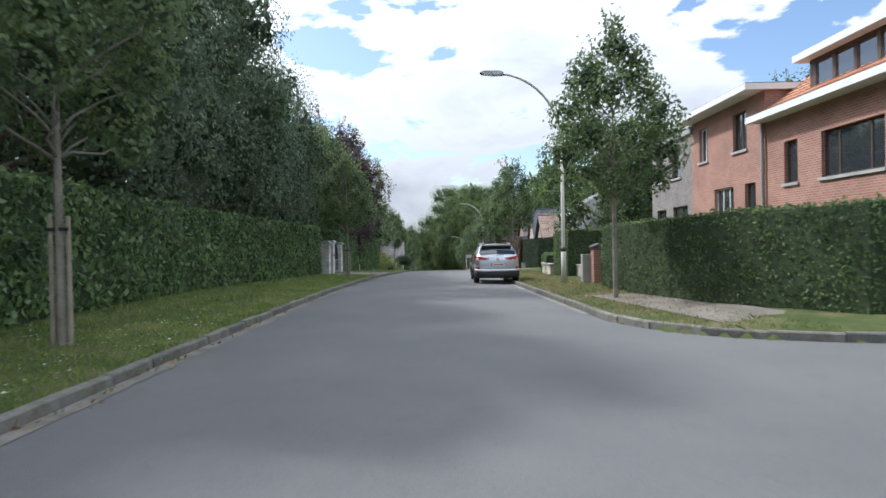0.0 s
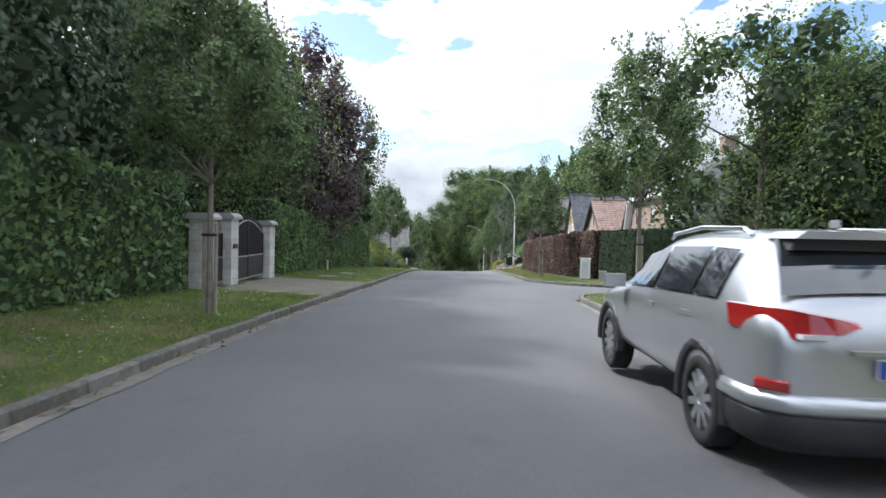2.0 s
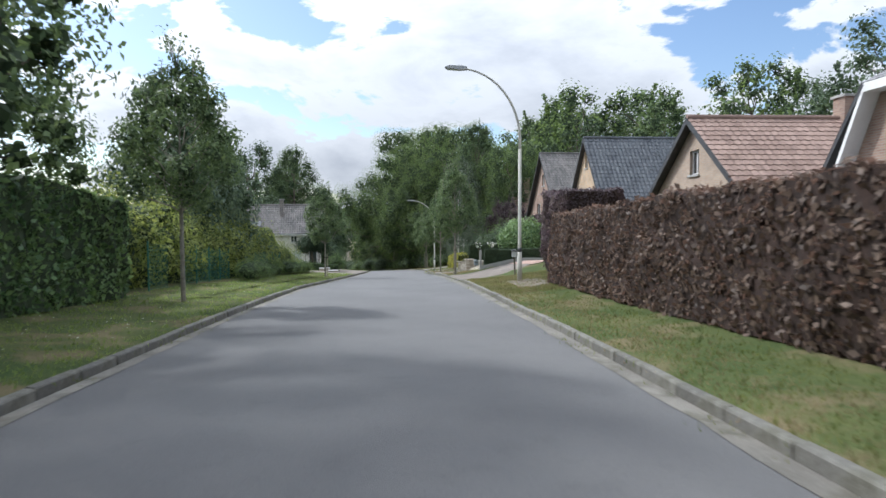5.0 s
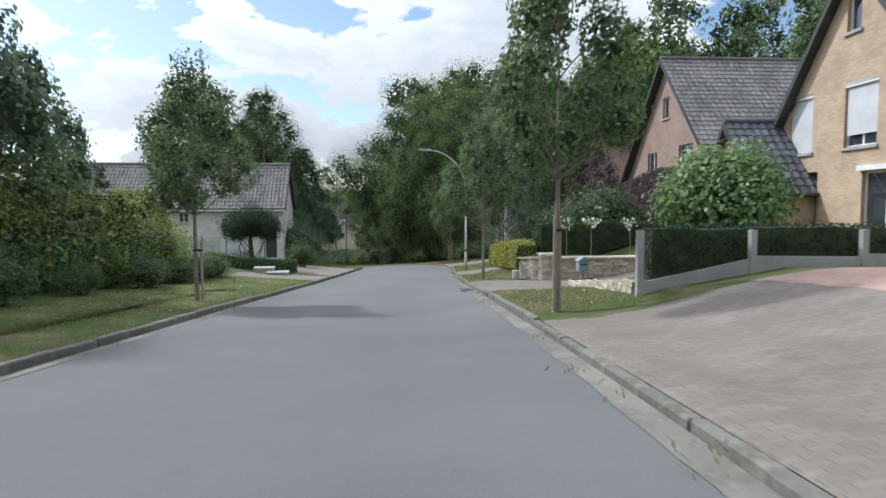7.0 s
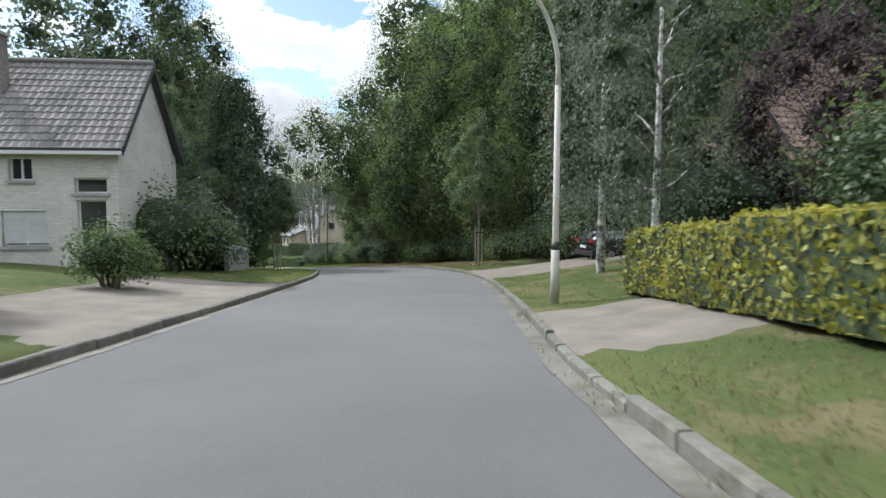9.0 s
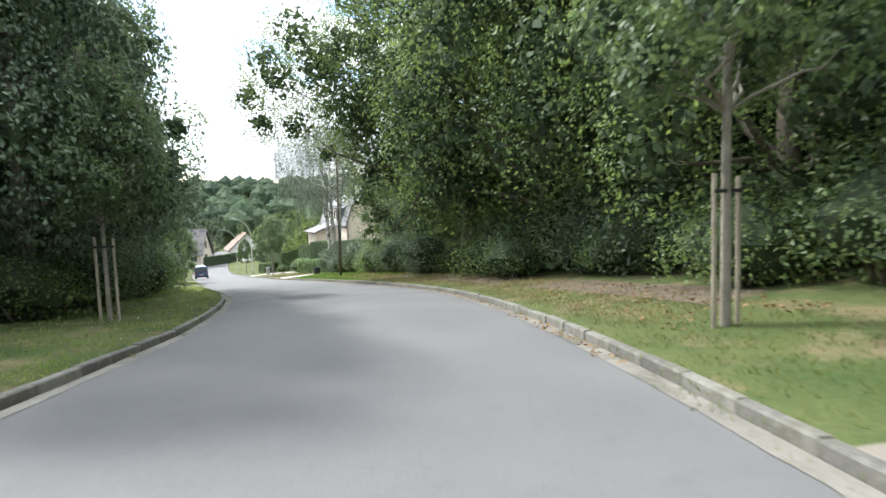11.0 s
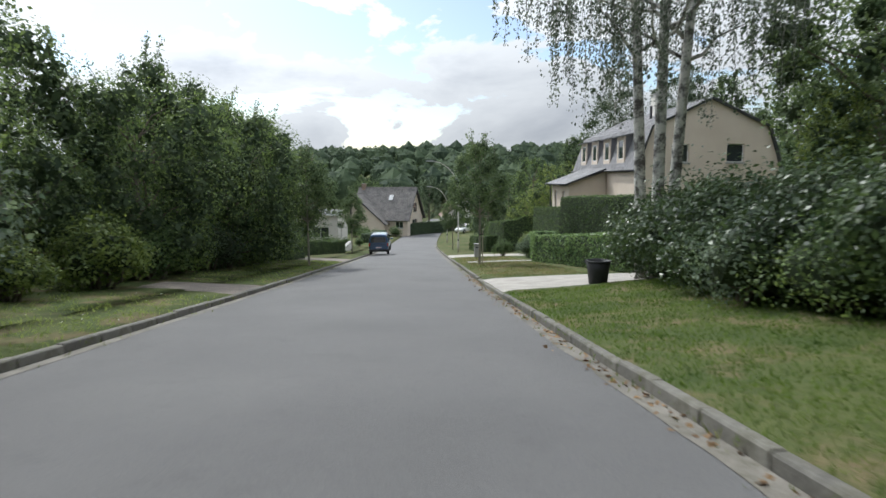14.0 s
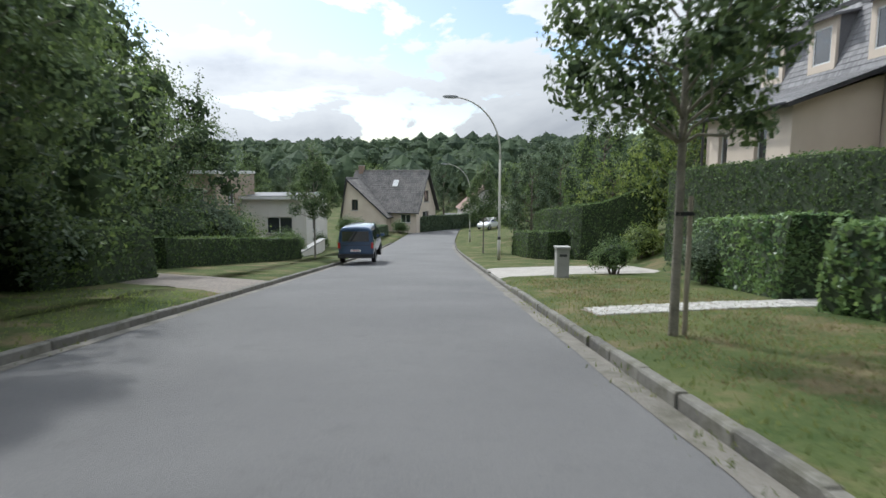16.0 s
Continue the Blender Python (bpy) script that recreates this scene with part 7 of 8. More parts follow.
car(place(287, 7.5, .0, 150), "pale car parked far down the road", M["white"], SUV, (.92, 3.58), .34)

# ---- gates, walls, fences ----
def stone_block_pillar(s, d, w, height, label, turn=0.0):
    h = empty("gate_pillar", place(s, d, 0, turn), label, "pillar", "gate pillars")
    rng = random.Random(int(s * 10))
    rows = 7
    z = -.1
    part("core", box(-w / 2 + .015, w / 2 - .015, -w / 2 + .015, w / 2 - .015, -.2, height), M["mortar"], h)
    for k in range(rows):
        hh = (height + .1) / rows
        cut = rng.uniform(-.12, .12)
        for xa, xb in ((-w / 2, cut), (cut, w / 2)):
            bl = part("block", box(xa + .004, xb - .004, -w / 2, w / 2, z + .006, z + hh - .006), M["white_stone"], h, bevel=.012)
        z += hh
    part("cap", prism([(-w / 2 - .09, height), (w / 2 + .09, height), (w / 2 + .09, height + .07), (w / 2 - .02, height + .17), (-w / 2 + .02, height + .17), (-w / 2 - .09, height + .07)], -w / 2 - .09, w / 2 + .09), M["concrete"], h, bevel=.01)
    return h


M["white_stone"] = surface("whitewashed_block", (0.42, 0.4, 0.36), (0.72, 0.7, 0.66), 0.9, 2.5, 30, 0.5, objects=0.3, spread=0.3)
for s, d, hh in ((37.0, -6.85, 1.85), (38.8, -7.0, 1.95), (43.4, -7.45, 1.95)):
    stone_block_pillar(s, d, .54, hh, "whitewashed block gate pillar with a stone cap")


def iron_gate(s0, s1, d0, d1, base, arch, label, leaves):
    """Wrought iron gate between two pillars, with sheet metal below, bars and spikes above and a dark filling behind
    the bars.
    """
    a, b = W(s0, d0), W(s1, d1)
    L = (b - a).length
    yaw = math.degrees(math.atan2(b.y - a.y, b.x - a.x))
    h = empty("iron_gate", pose(a.x, a.y, (a.z + b.z) / 2 + .06, 0, 0, yaw), label, "gate")
    top = lambda x: base + arch * math.sin(math.pi * x / L)
    w = L / leaves
    for q in range(leaves):
        x0, x1 = q * w + .02, (q + 1) * w - .02
        lf_ = part("gate_leaf", box(x0, x0 + .05, -.02, .02, 0, top(x0)), M["iron"], h)
        part("stile", box(x1 - .05, x1, -.02, .02, 0, top(x1)), M["iron"], lf_)
        part("sheet_panel", box(x0 + .05, x1 - .05, -.008, .008, .06, base * .5), M["iron"], lf_)
        # dark filling behind the bars, up to the top rail
        bm = bmesh.new()
        steps = [x0 + .05 + (x1 - x0 - .1) * k / 8 for k in range(9)]
        for xa, xb in zip(steps, steps[1:]):
            add_box(bm, xa, xb, .012, .02, base * .5 + .05, (top(xa) + top(xb)) / 2 - .04)
        bmesh.ops.remove_doubles(bm, verts=bm.verts[:], dist=1e-4)
        part("upper_sheet", bm, M["iron"], lf_)
        part("bottom_rail", box(x0, x1, -.025, .025, .02, .07), M["grey_metal"], lf_)
        part("middle_rail", box(x0, x1, -.022, .022, base * .5, base * .5 + .045), M["grey_metal"], lf_)
        n = 12
        part("top_rail", tube([(x0 + (x1 - x0) * k / n, 0, top(x0 + (x1 - x0) * k / n)) for k in range(n + 1)], [.025] * (n + 1), 6), M["grey_metal"], lf_)
        m_ = max(4, int((x1 - x0) / .13))
        for k in range(1, m_):
            x = x0 + (x1 - x0) * k / m_
            zt = top(x) + .26
            part("bar", tube([(x, 0, base * .5), (x, 0, zt - .08), (x, 0, zt)], [.011, .011, .002], 5), M["iron"], lf_)
    return h


iron_gate(37.32, 38.48, -6.87, -6.97, 1.45, .05, "narrow black iron pedestrian gate between pillars", 1)
iron_gate(39.12, 43.08, -7.03, -7.42, 1.5, .45, "wide black iron driveway gate with an arched top", 2)
lb = part("letter_slot", box(-.02, .02, -.13, .13, 0, .12), M["dark_trim"])
lb.matrix_basis = place(38.8, -6.715, 1.1)
tagged(lb, "dark letter slot in the gate pillar", "letterbox")

# corner garden of the brick houses
cab = empty("meter_cabinet", place(21.7, 5.75), "pale concrete meter cabinet beside the garden wall", "cabinet")
part("body", box(-.2, .2, -.2, .2, -.1, 1.0), M["concrete"], cab, bevel=.015)
part("door", box(-.21, -.2, -.16, .16, .1, .92), M["concrete"], cab)
bp = empty("brick_pillar", place(21.2, 6.0), "red brick gate pillar with a dark slate cap", "pillar")
part("shaft", box(-.22, .22, -.22, .22, -.1, 1.2), M["brick_red"], bp, uv=True)
part("cap", prism([(-.28, 1.2), (.28, 1.2), (.28, 1.26), (0, 1.38), (-.28, 1.26)], -.28, .28), M["dark_trim"], bp)
bp2 = empty("brick_pillar", place(19.9, 6.1), "red brick gate pillar with a dark slate cap", "pillar")
part("shaft", box(-.22, .22, -.22, .22, -.1, 1.2), M["brick_red"], bp2, uv=True)
part("cap", prism([(-.28, 1.2), (.28, 1.2), (.28, 1.26), (0, 1.38), (-.28, 1.26)], -.28, .28), M["dark_trim"], bp2)
ga = empty("garden_gate", place(20.55, 6.05), "brown wooden garden gate between brick pillars", "gate")
for k in range(6):
    part("board", box(-.02, .02, -.4 + k * .135, -.28 + k * .135, .05, 1.08), M["brown_frame"], ga)
part("rail", box(.02, .05, -.42, .4, .25, .33), M["brown_frame"], ga)
part("rail", box(.02, .05, -.42, .4, .85, .93), M["brown_frame"], ga)
wpost = empty("marker_post", place(23.4, 6.3), "white marker post with a black top", "post")
part("shaft", tube([(0, 0, -.1), (0, 0, .7)], [.045, .045], 8), M["white"], wpost)
part("top", tube([(0, 0, .7), (0, 0, .85)], [.047, .04], 8), M["dark_trim"], wpost)
lw = empty("garden_wall", place(25.0, 6.6), "low grey stone garden wall in front of the houses", "wall")
part("wall_body", box(-.12, .12, -1.0, 3.2, -.1, .42), M["stone"], lw)
part("coping", box(-.17, .17, -1.05, 3.25, .42, .48), M["concrete"], lw)
lw = empty("garden_wall", place(31.0, 5.9), "low grey stone garden wall beside the verge", "wall")
part("wall_body", box(-.14, .14, -1.6, 1.0, -.1, .48), M["stone"], lw)
part("coping", box(-.19, .19, -1.65, 1.05, .48, .56), M["concrete"], lw)

# corner of the second side street
cab = empty("street_cabinet", place(51.2, 5.74, 0, -12), "white street distribution cabinet in front of the hedge", "cabinet")
part("body", box(-.24, .24, -.17, .17, .05, .99), M["white"], cab, bevel=.012)
part("plinth", box(-.2, .2, -.15, .15, -.1, .05), M["concrete"], cab)
part("lid", box(-.26, .26, -.19, .19, .99, 1.05), M["white"], cab, bevel=.01)
part("door_seam", box(-.17, .17, -.176, -.171, .12, .88), M["shutter"], cab)
bx = empty("junction_box", place(50.5, 6.45, 0, -20), "small grey junction box on the grass", "box")
part("body", box(-.16, .16, -.12, .12, -.05, .4), M["concrete"], bx, bevel=.015)
part("lid", box(-.18, .18, -.14, .14, .4, .44), M["concrete"], bx, bevel=.01)
mk = empty("marker_post", place(55.6, -8.1), "small white marker post beside the hedge", "post")
part("shaft", tube([(0, 0, -.1), (0, 0, .55)], [.05, .05], 8), M["white"], mk)

# mailbox and concrete-post fence at the driveway
mb = empty("mailbox", place(81.7, 4.35, 0, -8, .72), "grey mailbox on a leaning wooden post", "mailbox")
part("post", tube([(0.05, 0, -.1), (0, 0, 1.15)], [.055, .05], 8), M["bark"], mb)
part("box", prism([(-.16, 1.12), (.16, 1.12), (.16, 1.48), (.0, 1.56), (-.16, 1.5)], -.2, .2), M["shutter"], mb, "grey sheet metal box", bevel=.01)
part("lid", prism([(-.19, 1.5), (.19, 1.47), (.19, 1.5), (0, 1.6), (-.19, 1.53)], -.23, .23), M["dark_trim"], mb)
fe = empty("post_fence", level(place(91.6, 4.0), -1.47), "low fence of concrete posts and boards in front of a hedge", "fence")
foot = [W(91.6, 4.0 + k * 2.15).z + 1.47 for k in range(5)]
for k in range(4):
    part("post", box(-.06 + k * 2.15, .06 + k * 2.15, -.06, .06, foot[k] - .3, .03), M["concrete"], fe, bevel=.012)
for k in range(3):
    bm = bmesh.new()
    x0, x1, z0, z1 = .06 + k * 2.15, 2.09 + k * 2.15, foot[k], foot[k + 1]
    v = [bm.verts.new(c) for c in ((x0, -.02, z0 - .3), (x1, -.02, z1 - .3), (x1, .02, z1 - .3), (x0, .02, z0 - .3), (x0, -.02, z0 + .26), (x1, -.02, z1 + .2), (x1, .02, z1 + .2), (x0, .02, z0 + .26))]
    for f in ((3, 2, 1, 0), (4, 5, 6, 7), (0, 1, 5, 4), (1, 2, 6, 5), (2, 3, 7, 6), (3, 0, 4, 7)):
        bm.faces.new([v[i] for i in f])
    part("board", bm, M["concrete"], fe)
lbx = empty("letterbox", place(97.3, 4.45), "small grey-blue letterbox on a post at the wall's end", "letterbox")
part("post", tube([(0, 0, -.1), (0, 0, .52)], [.05, .05], 8), M["concrete"], lbx)
part("box", box(-.14, .14, -.17, .17, .5, .78), M["blue_grey"], lbx, bevel=.012)
part("roof", prism([(-.18, .78), (.18, .78), (0, .9)], -.2, .2), M["blue_grey"], lbx)
part("slot", box(-.1, .1, -.176, -.17, .66, .7), M["dark_trim"], lbx)

STONES = {}


def rubble_wall(s0, d0, s1, d1, h0, h1, thick, label, cap=True):
    """A wall of squared rough stones laid in courses, with a flat coping."""
    a, b = W(s0, d0), W(s1, d1)
    L = math.hypot(b.x - a.x, b.y - a.y)
    rise = b.z - a.z
    h = empty("stone_wall", pose(a.x, a.y, a.z, 0, 0, math.degrees(math.atan2(b.y - a.y, b.x - a.x))), label, "wall")
    rng = random.Random(int(s0 * 7 + d0))
    bm = bmesh.new()
    v = [bm.verts.new(c) for c in ((0, -thick / 2 + .02, -.35), (L, -thick / 2 + .02, rise - .35), (L, thick / 2, rise - .35), (0, thick / 2, -.35), (0, -thick / 2 + .02, h0), (L, -thick / 2 + .02, h1 + rise), (L, thick / 2, h1 + rise), (0, thick / 2, h0))]
    for f in ((3, 2, 1, 0), (4, 5, 6, 7), (0, 1, 5, 4), (1, 2, 6, 5), (2, 3, 7, 6), (3, 0, 4, 7)):
        bm.faces.new([v[i] for i in f])
    part("mortar_core", bm, M["mortar"], h)
    z = -.25
    top = max(h0, h1 + rise)
    while z < top - .05:
        ch = rng.choice((.1, .13, .16))
        x = -rng.uniform(0, .1)
        while x < L:
            w = rng.uniform(.16, .42)
            xm = min(x + w, L)
            zt = h0 + (h1 + rise - h0) * (x + xm) / 2 / L
            zb = rise * (x + xm) / 2 / L - .2
            if xm - max(x, 0) > .08 and z + ch < zt + .02 and z + ch > zb:
                key = (round((xm - max(x, 0)) * 10), round(ch * 100), rng.randrange(2))
                if key not in STONES:
                    kw, kh = key[0] / 10, ch
                    q = box(-kw / 2 + .009, kw / 2 - .009, -.035, .03, .009, kh - .009)
                    for vv in q.verts:
                        vv.co += Vector((rng.uniform(-.012, .012), rng.uniform(-.012, .012), rng.uniform(-.01, .01)))
                    me = bpy.data.meshes.new("stone")
                    q.to_mesh(me)
                    q.free()
                    me.materials.append(M["stone"])
                    STONES[key] = me
                st_ = new("stone", STONES[key])
                st_.parent = h
                st_.matrix_basis = Matrix.Translation(((max(x, 0) + xm) / 2, -thick / 2 + rng.uniform(-.008, .01), z))
            x += w
        z += ch
    if not cap:
        return h
    bm = bmesh.new()
    v = [bm.verts.new(c) for c in ((-.06, -thick / 2 - .09, h0), (L + .06, -thick / 2 - .09, h1 + rise), (L + .06, thick / 2 + .06, h1 + rise), (-.06, thick / 2 + .06, h0), (-.06, -thick / 2 - .09, h0 + .07), (L + .06, -thick / 2 - .09, h1 + rise + .07), (L + .06, thick / 2 + .06, h1 + rise + .07), (-.06, thick / 2 + .06, h0 + .07))]
    for f in ((3, 2, 1, 0), (4, 5, 6, 7), (0, 1, 5, 4), (1, 2, 6, 5), (2, 3, 7, 6), (3, 0, 4, 7)):
        bm.faces.new([v[i] for i in f])
    part("coping", bm, M["stone"], h, bevel=.012)
    return h


rubble_wall(102.3, 4.85, 102.6, 10.5, .8, .8 - (W(102.6, 10.5).z - W(102.3, 4.85).z), .34, "low wall of rough yellow stone beside the driveway")
rubble_wall(104.6, 4.05, 102.4, 4.5, .8, .8, .34, "low wall of rough yellow stone along the verge")
rubble_wall(97.1, 4.2, 92.0, 4.2, .24, .24, .3, "knee-high border wall of yellow stone", cap=False)
sp = empty("stone_pillar", place(102.25, 4.55), "square pillar of rough yellow stone with a flat cap", "pillar")
part("core", box(-.27, .27, -.27, .27, -.3, .92), M["mortar"], sp)
rng_p = random.Random(3)
z = -.2
while z < .85:
    for k in range(4):
        cut = rng_p.uniform(-.1, .1)
        for xa, xb in ((-.3, cut), (cut, .3)):
            q = part("stone", box(xa + .008, xb - .008, -.3 - rng_p.uniform(0, .015), -.24, z + .008, z + .132), M["stone"], sp)
            q.matrix_basis = pose(0, 0, 0, 0, 0, 90 * k)
    z += .14
part("cap", box(-.37, .37, -.37, .37, .92, 1.0), M["stone"], sp, bevel=.015)
gb = empty("garbage_bin", place(104.7, 3.72, 0, 0, .7), "small grey bin standing on the verge", "bin")
part("body", tube([(0, 0, 0), (0, 0, .42)], [.15, .18], 12), M["shutter"], gb)
part("rim", tube([(0, 0, .42), (0, 0, .46)], [.195, .195], 12), M["shutter"], gb)
for k, (s, d) in enumerate(((103.5, 5.5), (104.0, 6.6), (104.4, 8.3))):
    rs = empty("standard_rose", level(place(s, d, .0, 0, .88), W(102.4, 4.7).z + .62), "slender standard rose with white blooms above the wall", "rose", "standard roses")
    part("stem", tube([(0, 0, -.1), (.03, 0, .7), (0, 0, 1.45)], [.018, .016, .012], 6), M["bark_pale"], rs)
    rr = np.random.default_rng(k)
    c, nn = crown_cloud([(0, 0, 1.6, .28), (.2, .1, 1.72, .2), (-.2, 0, 1.68, .2)], 90, rr)
    mpart("foliage", quads("foliage", leaf_quads(c, nn, .05, rr), M["leaf_mid"]), rs)
    c, nn = crown_cloud([(0, -.05, 1.66, .25), (.22, .0, 1.75, .16), (-.22, -.05, 1.72, .16)], 30, rr, .9)
    mpart("blooms", quads("blooms", leaf_quads(c, nn, .075, rr, wide=.95), M["petal"]), rs)


# green wire fence on the left
def wire_panel(w, hgt):
    bm = bmesh.new()
    for k in range(int(w / .1) + 1):
        add_box(bm, k * .1 - .003, k * .1 + .003, -.003, .003, .05, hgt)
    for k in range(int(hgt / .2) + 1):
        add_box(bm, 0, w, -.004, .004, .05 + k * .2 - .004, .05 + k * .2 + .004)
    bm.normal_update()
    me = bpy.data.meshes.new("wire_panel")
    bm.to_mesh(me)
    bm.free()
    me.materials.append(M["green_fence"])
    return me


WIRE = wire_panel(2.48, 1.6)
for pts in ([(75.5, -9.4), (80, -10.0), (90, -10.9)], [(96, -10.8), (106, -10.5), (112.8, -10.3)]):
    wf = empty("wire_fence", place(*pts[0]), "green wire mesh fence overgrown with plants", "fence")
    inv = wf.matrix_basis.inverted()
    line = []
    for (s0, d0), (s1, d1) in zip(pts, pts[1:]):
        n = int(abs(s1 - s0) / 2.5)
        line += [W(s0 + (s1 - s0) * k / n, d0 + (d1 - d0) * k / n) for k in range(n)]
    line.append(W(*pts[-1]))
    for a, b in zip(line, line[1:]):
        ang = math.degrees(math.atan2(b.y - a.y, b.x - a.x))
        tilt = -math.degrees(math.atan2(b.z - a.z, math.hypot(b.x - a.x, b.y - a.y)))
        p = new("wire_panel", WIRE)
        p.parent = wf
        p.matrix_basis = inv @ (pose(a.x, a.y, a.z, 0, 0, ang) @ pose(0, 0, 0, 0, tilt, 0))
    for a in line:
        p = part("post", tube([(0, 0, -.2), (0, 0, 1.75)], [.03, .03], 8), M["green_fence"], wf)
        p.matrix_basis = inv @ Matrix.Translation(a)
# farmhouse front: planters, sign, clipped bank
for s, d, w, z in ((111.0, -7.9, .9, .26), (110.4, -7.1, .95, .12)):
    pt = empty("stone_step", place(s, d, 0, 8), "low concrete step with stone sides in front of the farmhouse", "step")
    part("side", box(-w / 2, w / 2, -.4, .4, -.1, z), M["stone"], pt)
    part("slab", box(-w / 2 - .05, w / 2 + .05, -.46, .46, z, z + .06), M["concrete"], pt, bevel=.01)
hedge("lawn_hedge", [(113.4, -11.5), (113.2, -6.8)], .6, .9, .05, 260, M["leaf_clipped"], "low rounded hedge in front of the farmhouse", 31, rough=.12)
gw_ = empty("garden_wall", place(132.5, -7.9), "grey concrete garden wall topped by a hedge", "wall")
inv = gw_.matrix_basis.inverted()
for k in range(5):
    p = part("wall_panel", box(-.1, .1, -1.0, 1.0, -.3, 1.05), M["concrete"], gw_, bevel=.01)
    p.matrix_basis = inv @ place(133.5 + k * 2.02, -7.9 + k * .03)
    p = part("coping", box(-.15, .15, -1.0, 1.0, 1.05, 1.11), M["concrete"], gw_)
    p.matrix_basis = inv @ place(133.5 + k * 2.02, -7.9 + k * .03)

# poles, stakes, bins
up = empty("utility_pole", place(173.6, 4.15), "tall dark wooden utility pole on the verge", "pole")
part("shaft", tube([(0, 0, -.4), (.02, 0, 4), (.12, 0, 9.5)], [.082, .074, .06], 12), M["bark"], up, smooth=True)
part("tag", box(-.02, .02, -.094, -.08, 1.8, 1.95), M["grey_metal"], up)


def stakes(s, d, n, hgt, label="wooden tree stakes tied to a young trunk", gap=.26, turn=0):
    h = empty("tree_stake", place(s, d, 0, turn), label, "stake", "tree stakes")
    for k in range(n):
        x = (k - (n - 1) / 2) * gap * 2 / max(n - 1, 1) if n > 1 else gap * .6
        part("stake", tube([(x, 0, -.2), (x, 0, hgt - .04 * k)], [.036, .034], 8), M["stake"], h)
    lo = -.06 if n == 1 else -gap - .03
    part("strap", box(lo, gap * .6 + .04 if n == 1 else gap + .03, -.055, -.04, hgt - .26, hgt - .21), M["rubber"], h)
    return h


stakes(9.1, -5.4, 2, 1.95, gap=.13)
stakes(37.3, 4.64, 1, 1.75, gap=.14)
stakes(57, 4.15, 1, 1.6)
stakes(91.45, 2.4, 2, 1.75, gap=.09, turn=50)
stakes(96.9, -6.2, 1, 1.6)
stakes(137.0, 4.7, 2, 2.1, gap=.2, turn=10)
stakes(145, -6.0, 2, 2.0, gap=.2)
stakes(203.6, 3.25, 1, 1.9)
stakes(32.3, -4.55, 2, 1.7, gap=.11)
wb = empty("plastic_tub", place(188.0, 5.35, 0, 20), "round black plastic tub standing open beside a driveway", "tub")
bm = bmesh.new()
rings = [[bm.verts.new((r * math.cos(k * math.pi / 14), r * math.sin(k * math.pi / 14), z)) for k in range(28)] for r, z in ((.27, 0), (.275, .02), (.32, .4), (.365, .72), (.345, .72), (.3, .4), (.255, .04))]
for lo, hi in zip(rings, rings[1:]):
    for k in range(28):
        bm.faces.new((lo[k], lo[(k + 1) % 28], hi[(k + 1) % 28], hi[k]))
bm.faces.new(list(reversed(rings[0])))
bm.faces.new(rings[-1])
part("tub_body", bm, M["plastic_black"], wb, smooth=True)
ring = [(.372 * math.cos(k * math.pi / 14), .372 * math.sin(k * math.pi / 14), .715) for k in range(29)]
part("rim", tube(ring, [.02] * 29, 6), M["plastic_black"], wb, smooth=True)
for q in (-1, 1):
    part("handle", tube([(q * .38, -.09, .7), (q * .45, -.07, .68), (q * .45, .07, .68), (q * .38, .09, .7)], [.016] * 4, 6), M["plastic_black"], wb)
gp = empty("letterbox_pillar", place(215.1, 4.15), "grey stone letterbox pillar at the driveway", "pillar")
part("shaft", box(-.2, .2, -.2, .2, -.2, .95), M["dark_stone"] if "dark_stone" in M else M["concrete"], gp, bevel=.012)
part("cap", box(-.24, .24, -.24, .24, .95, 1.02), M["concrete"], gp, bevel=.01)
part("slot", box(-.12, .12, -.206, -.2, .7, .78), M["dark_trim"], gp)
lwv = empty("garden_wall", place(236, -8.2), "low pale garden wall beside the parked van", "wall")
part("wall_body", box(-.15, .15, -4, 4, -.2, .6), M["render_white"], lwv)
part("coping", box(-.2, .2, -4.05, 4.05, .6, .68), M["concrete"], lwv)

# ---- grass and weeds on the verges, near the road ----
rng_g = np.random.default_rng(21)


def verge_points(n, s0, s1, inner, outer, side):
    s = rng_g.uniform(s0, s1, n)
    o = inner + (outer - inner) * rng_g.random(n)
    out = []
    for a, b in zip(s, o):
        d = table(RIGHT, a) + b if side > 0 else table(LEFT, a) - b
        if side > 0 and in_side_street(a, d):
            continue
        if side > 0 and any(p < a < q for p, q in ((81.3, 90.7), (97.1, 103.6), (111.3, 116.4), (126.4, 133), (186.4, 192.2), (215.4, 221.6))):
            continue
        if side < 0 and any(p < a < q for p, q in ((37, 44.4), (107.4, 125), (186, 190.6), (210, 215))):
            continue
        out.append(W(a, d, 0))
    return np.array([tuple(v) for v in out])


def grass_mesh(name, pts, blade, mat, label, per=4):
    c = np.repeat(pts, per, 0) + rng_g.normal(0, .11, (len(pts) * per, 3)) * np.array([1, 1, 0])
    n = len(c)
    ang = rng_g.uniform(0, math.pi, n)
    hh = blade * rng_g.uniform(.5, 1.3, n)
    a = np.stack([np.cos(ang), np.sin(ang), 0 * ang], 1) * (hh * .16)[:, None]
    lean = rng_g.normal(0, .45, (n, 3)) * hh[:, None]
    lean[:, 2] = hh
    c[:, 2] -= .012
    v = np.stack([c - a, c + a, c + lean + a * .15, c + lean - a * .15], 1)
    return tagged(new(name, quads(name, v, mat)), label, "grass", kind="stuff")


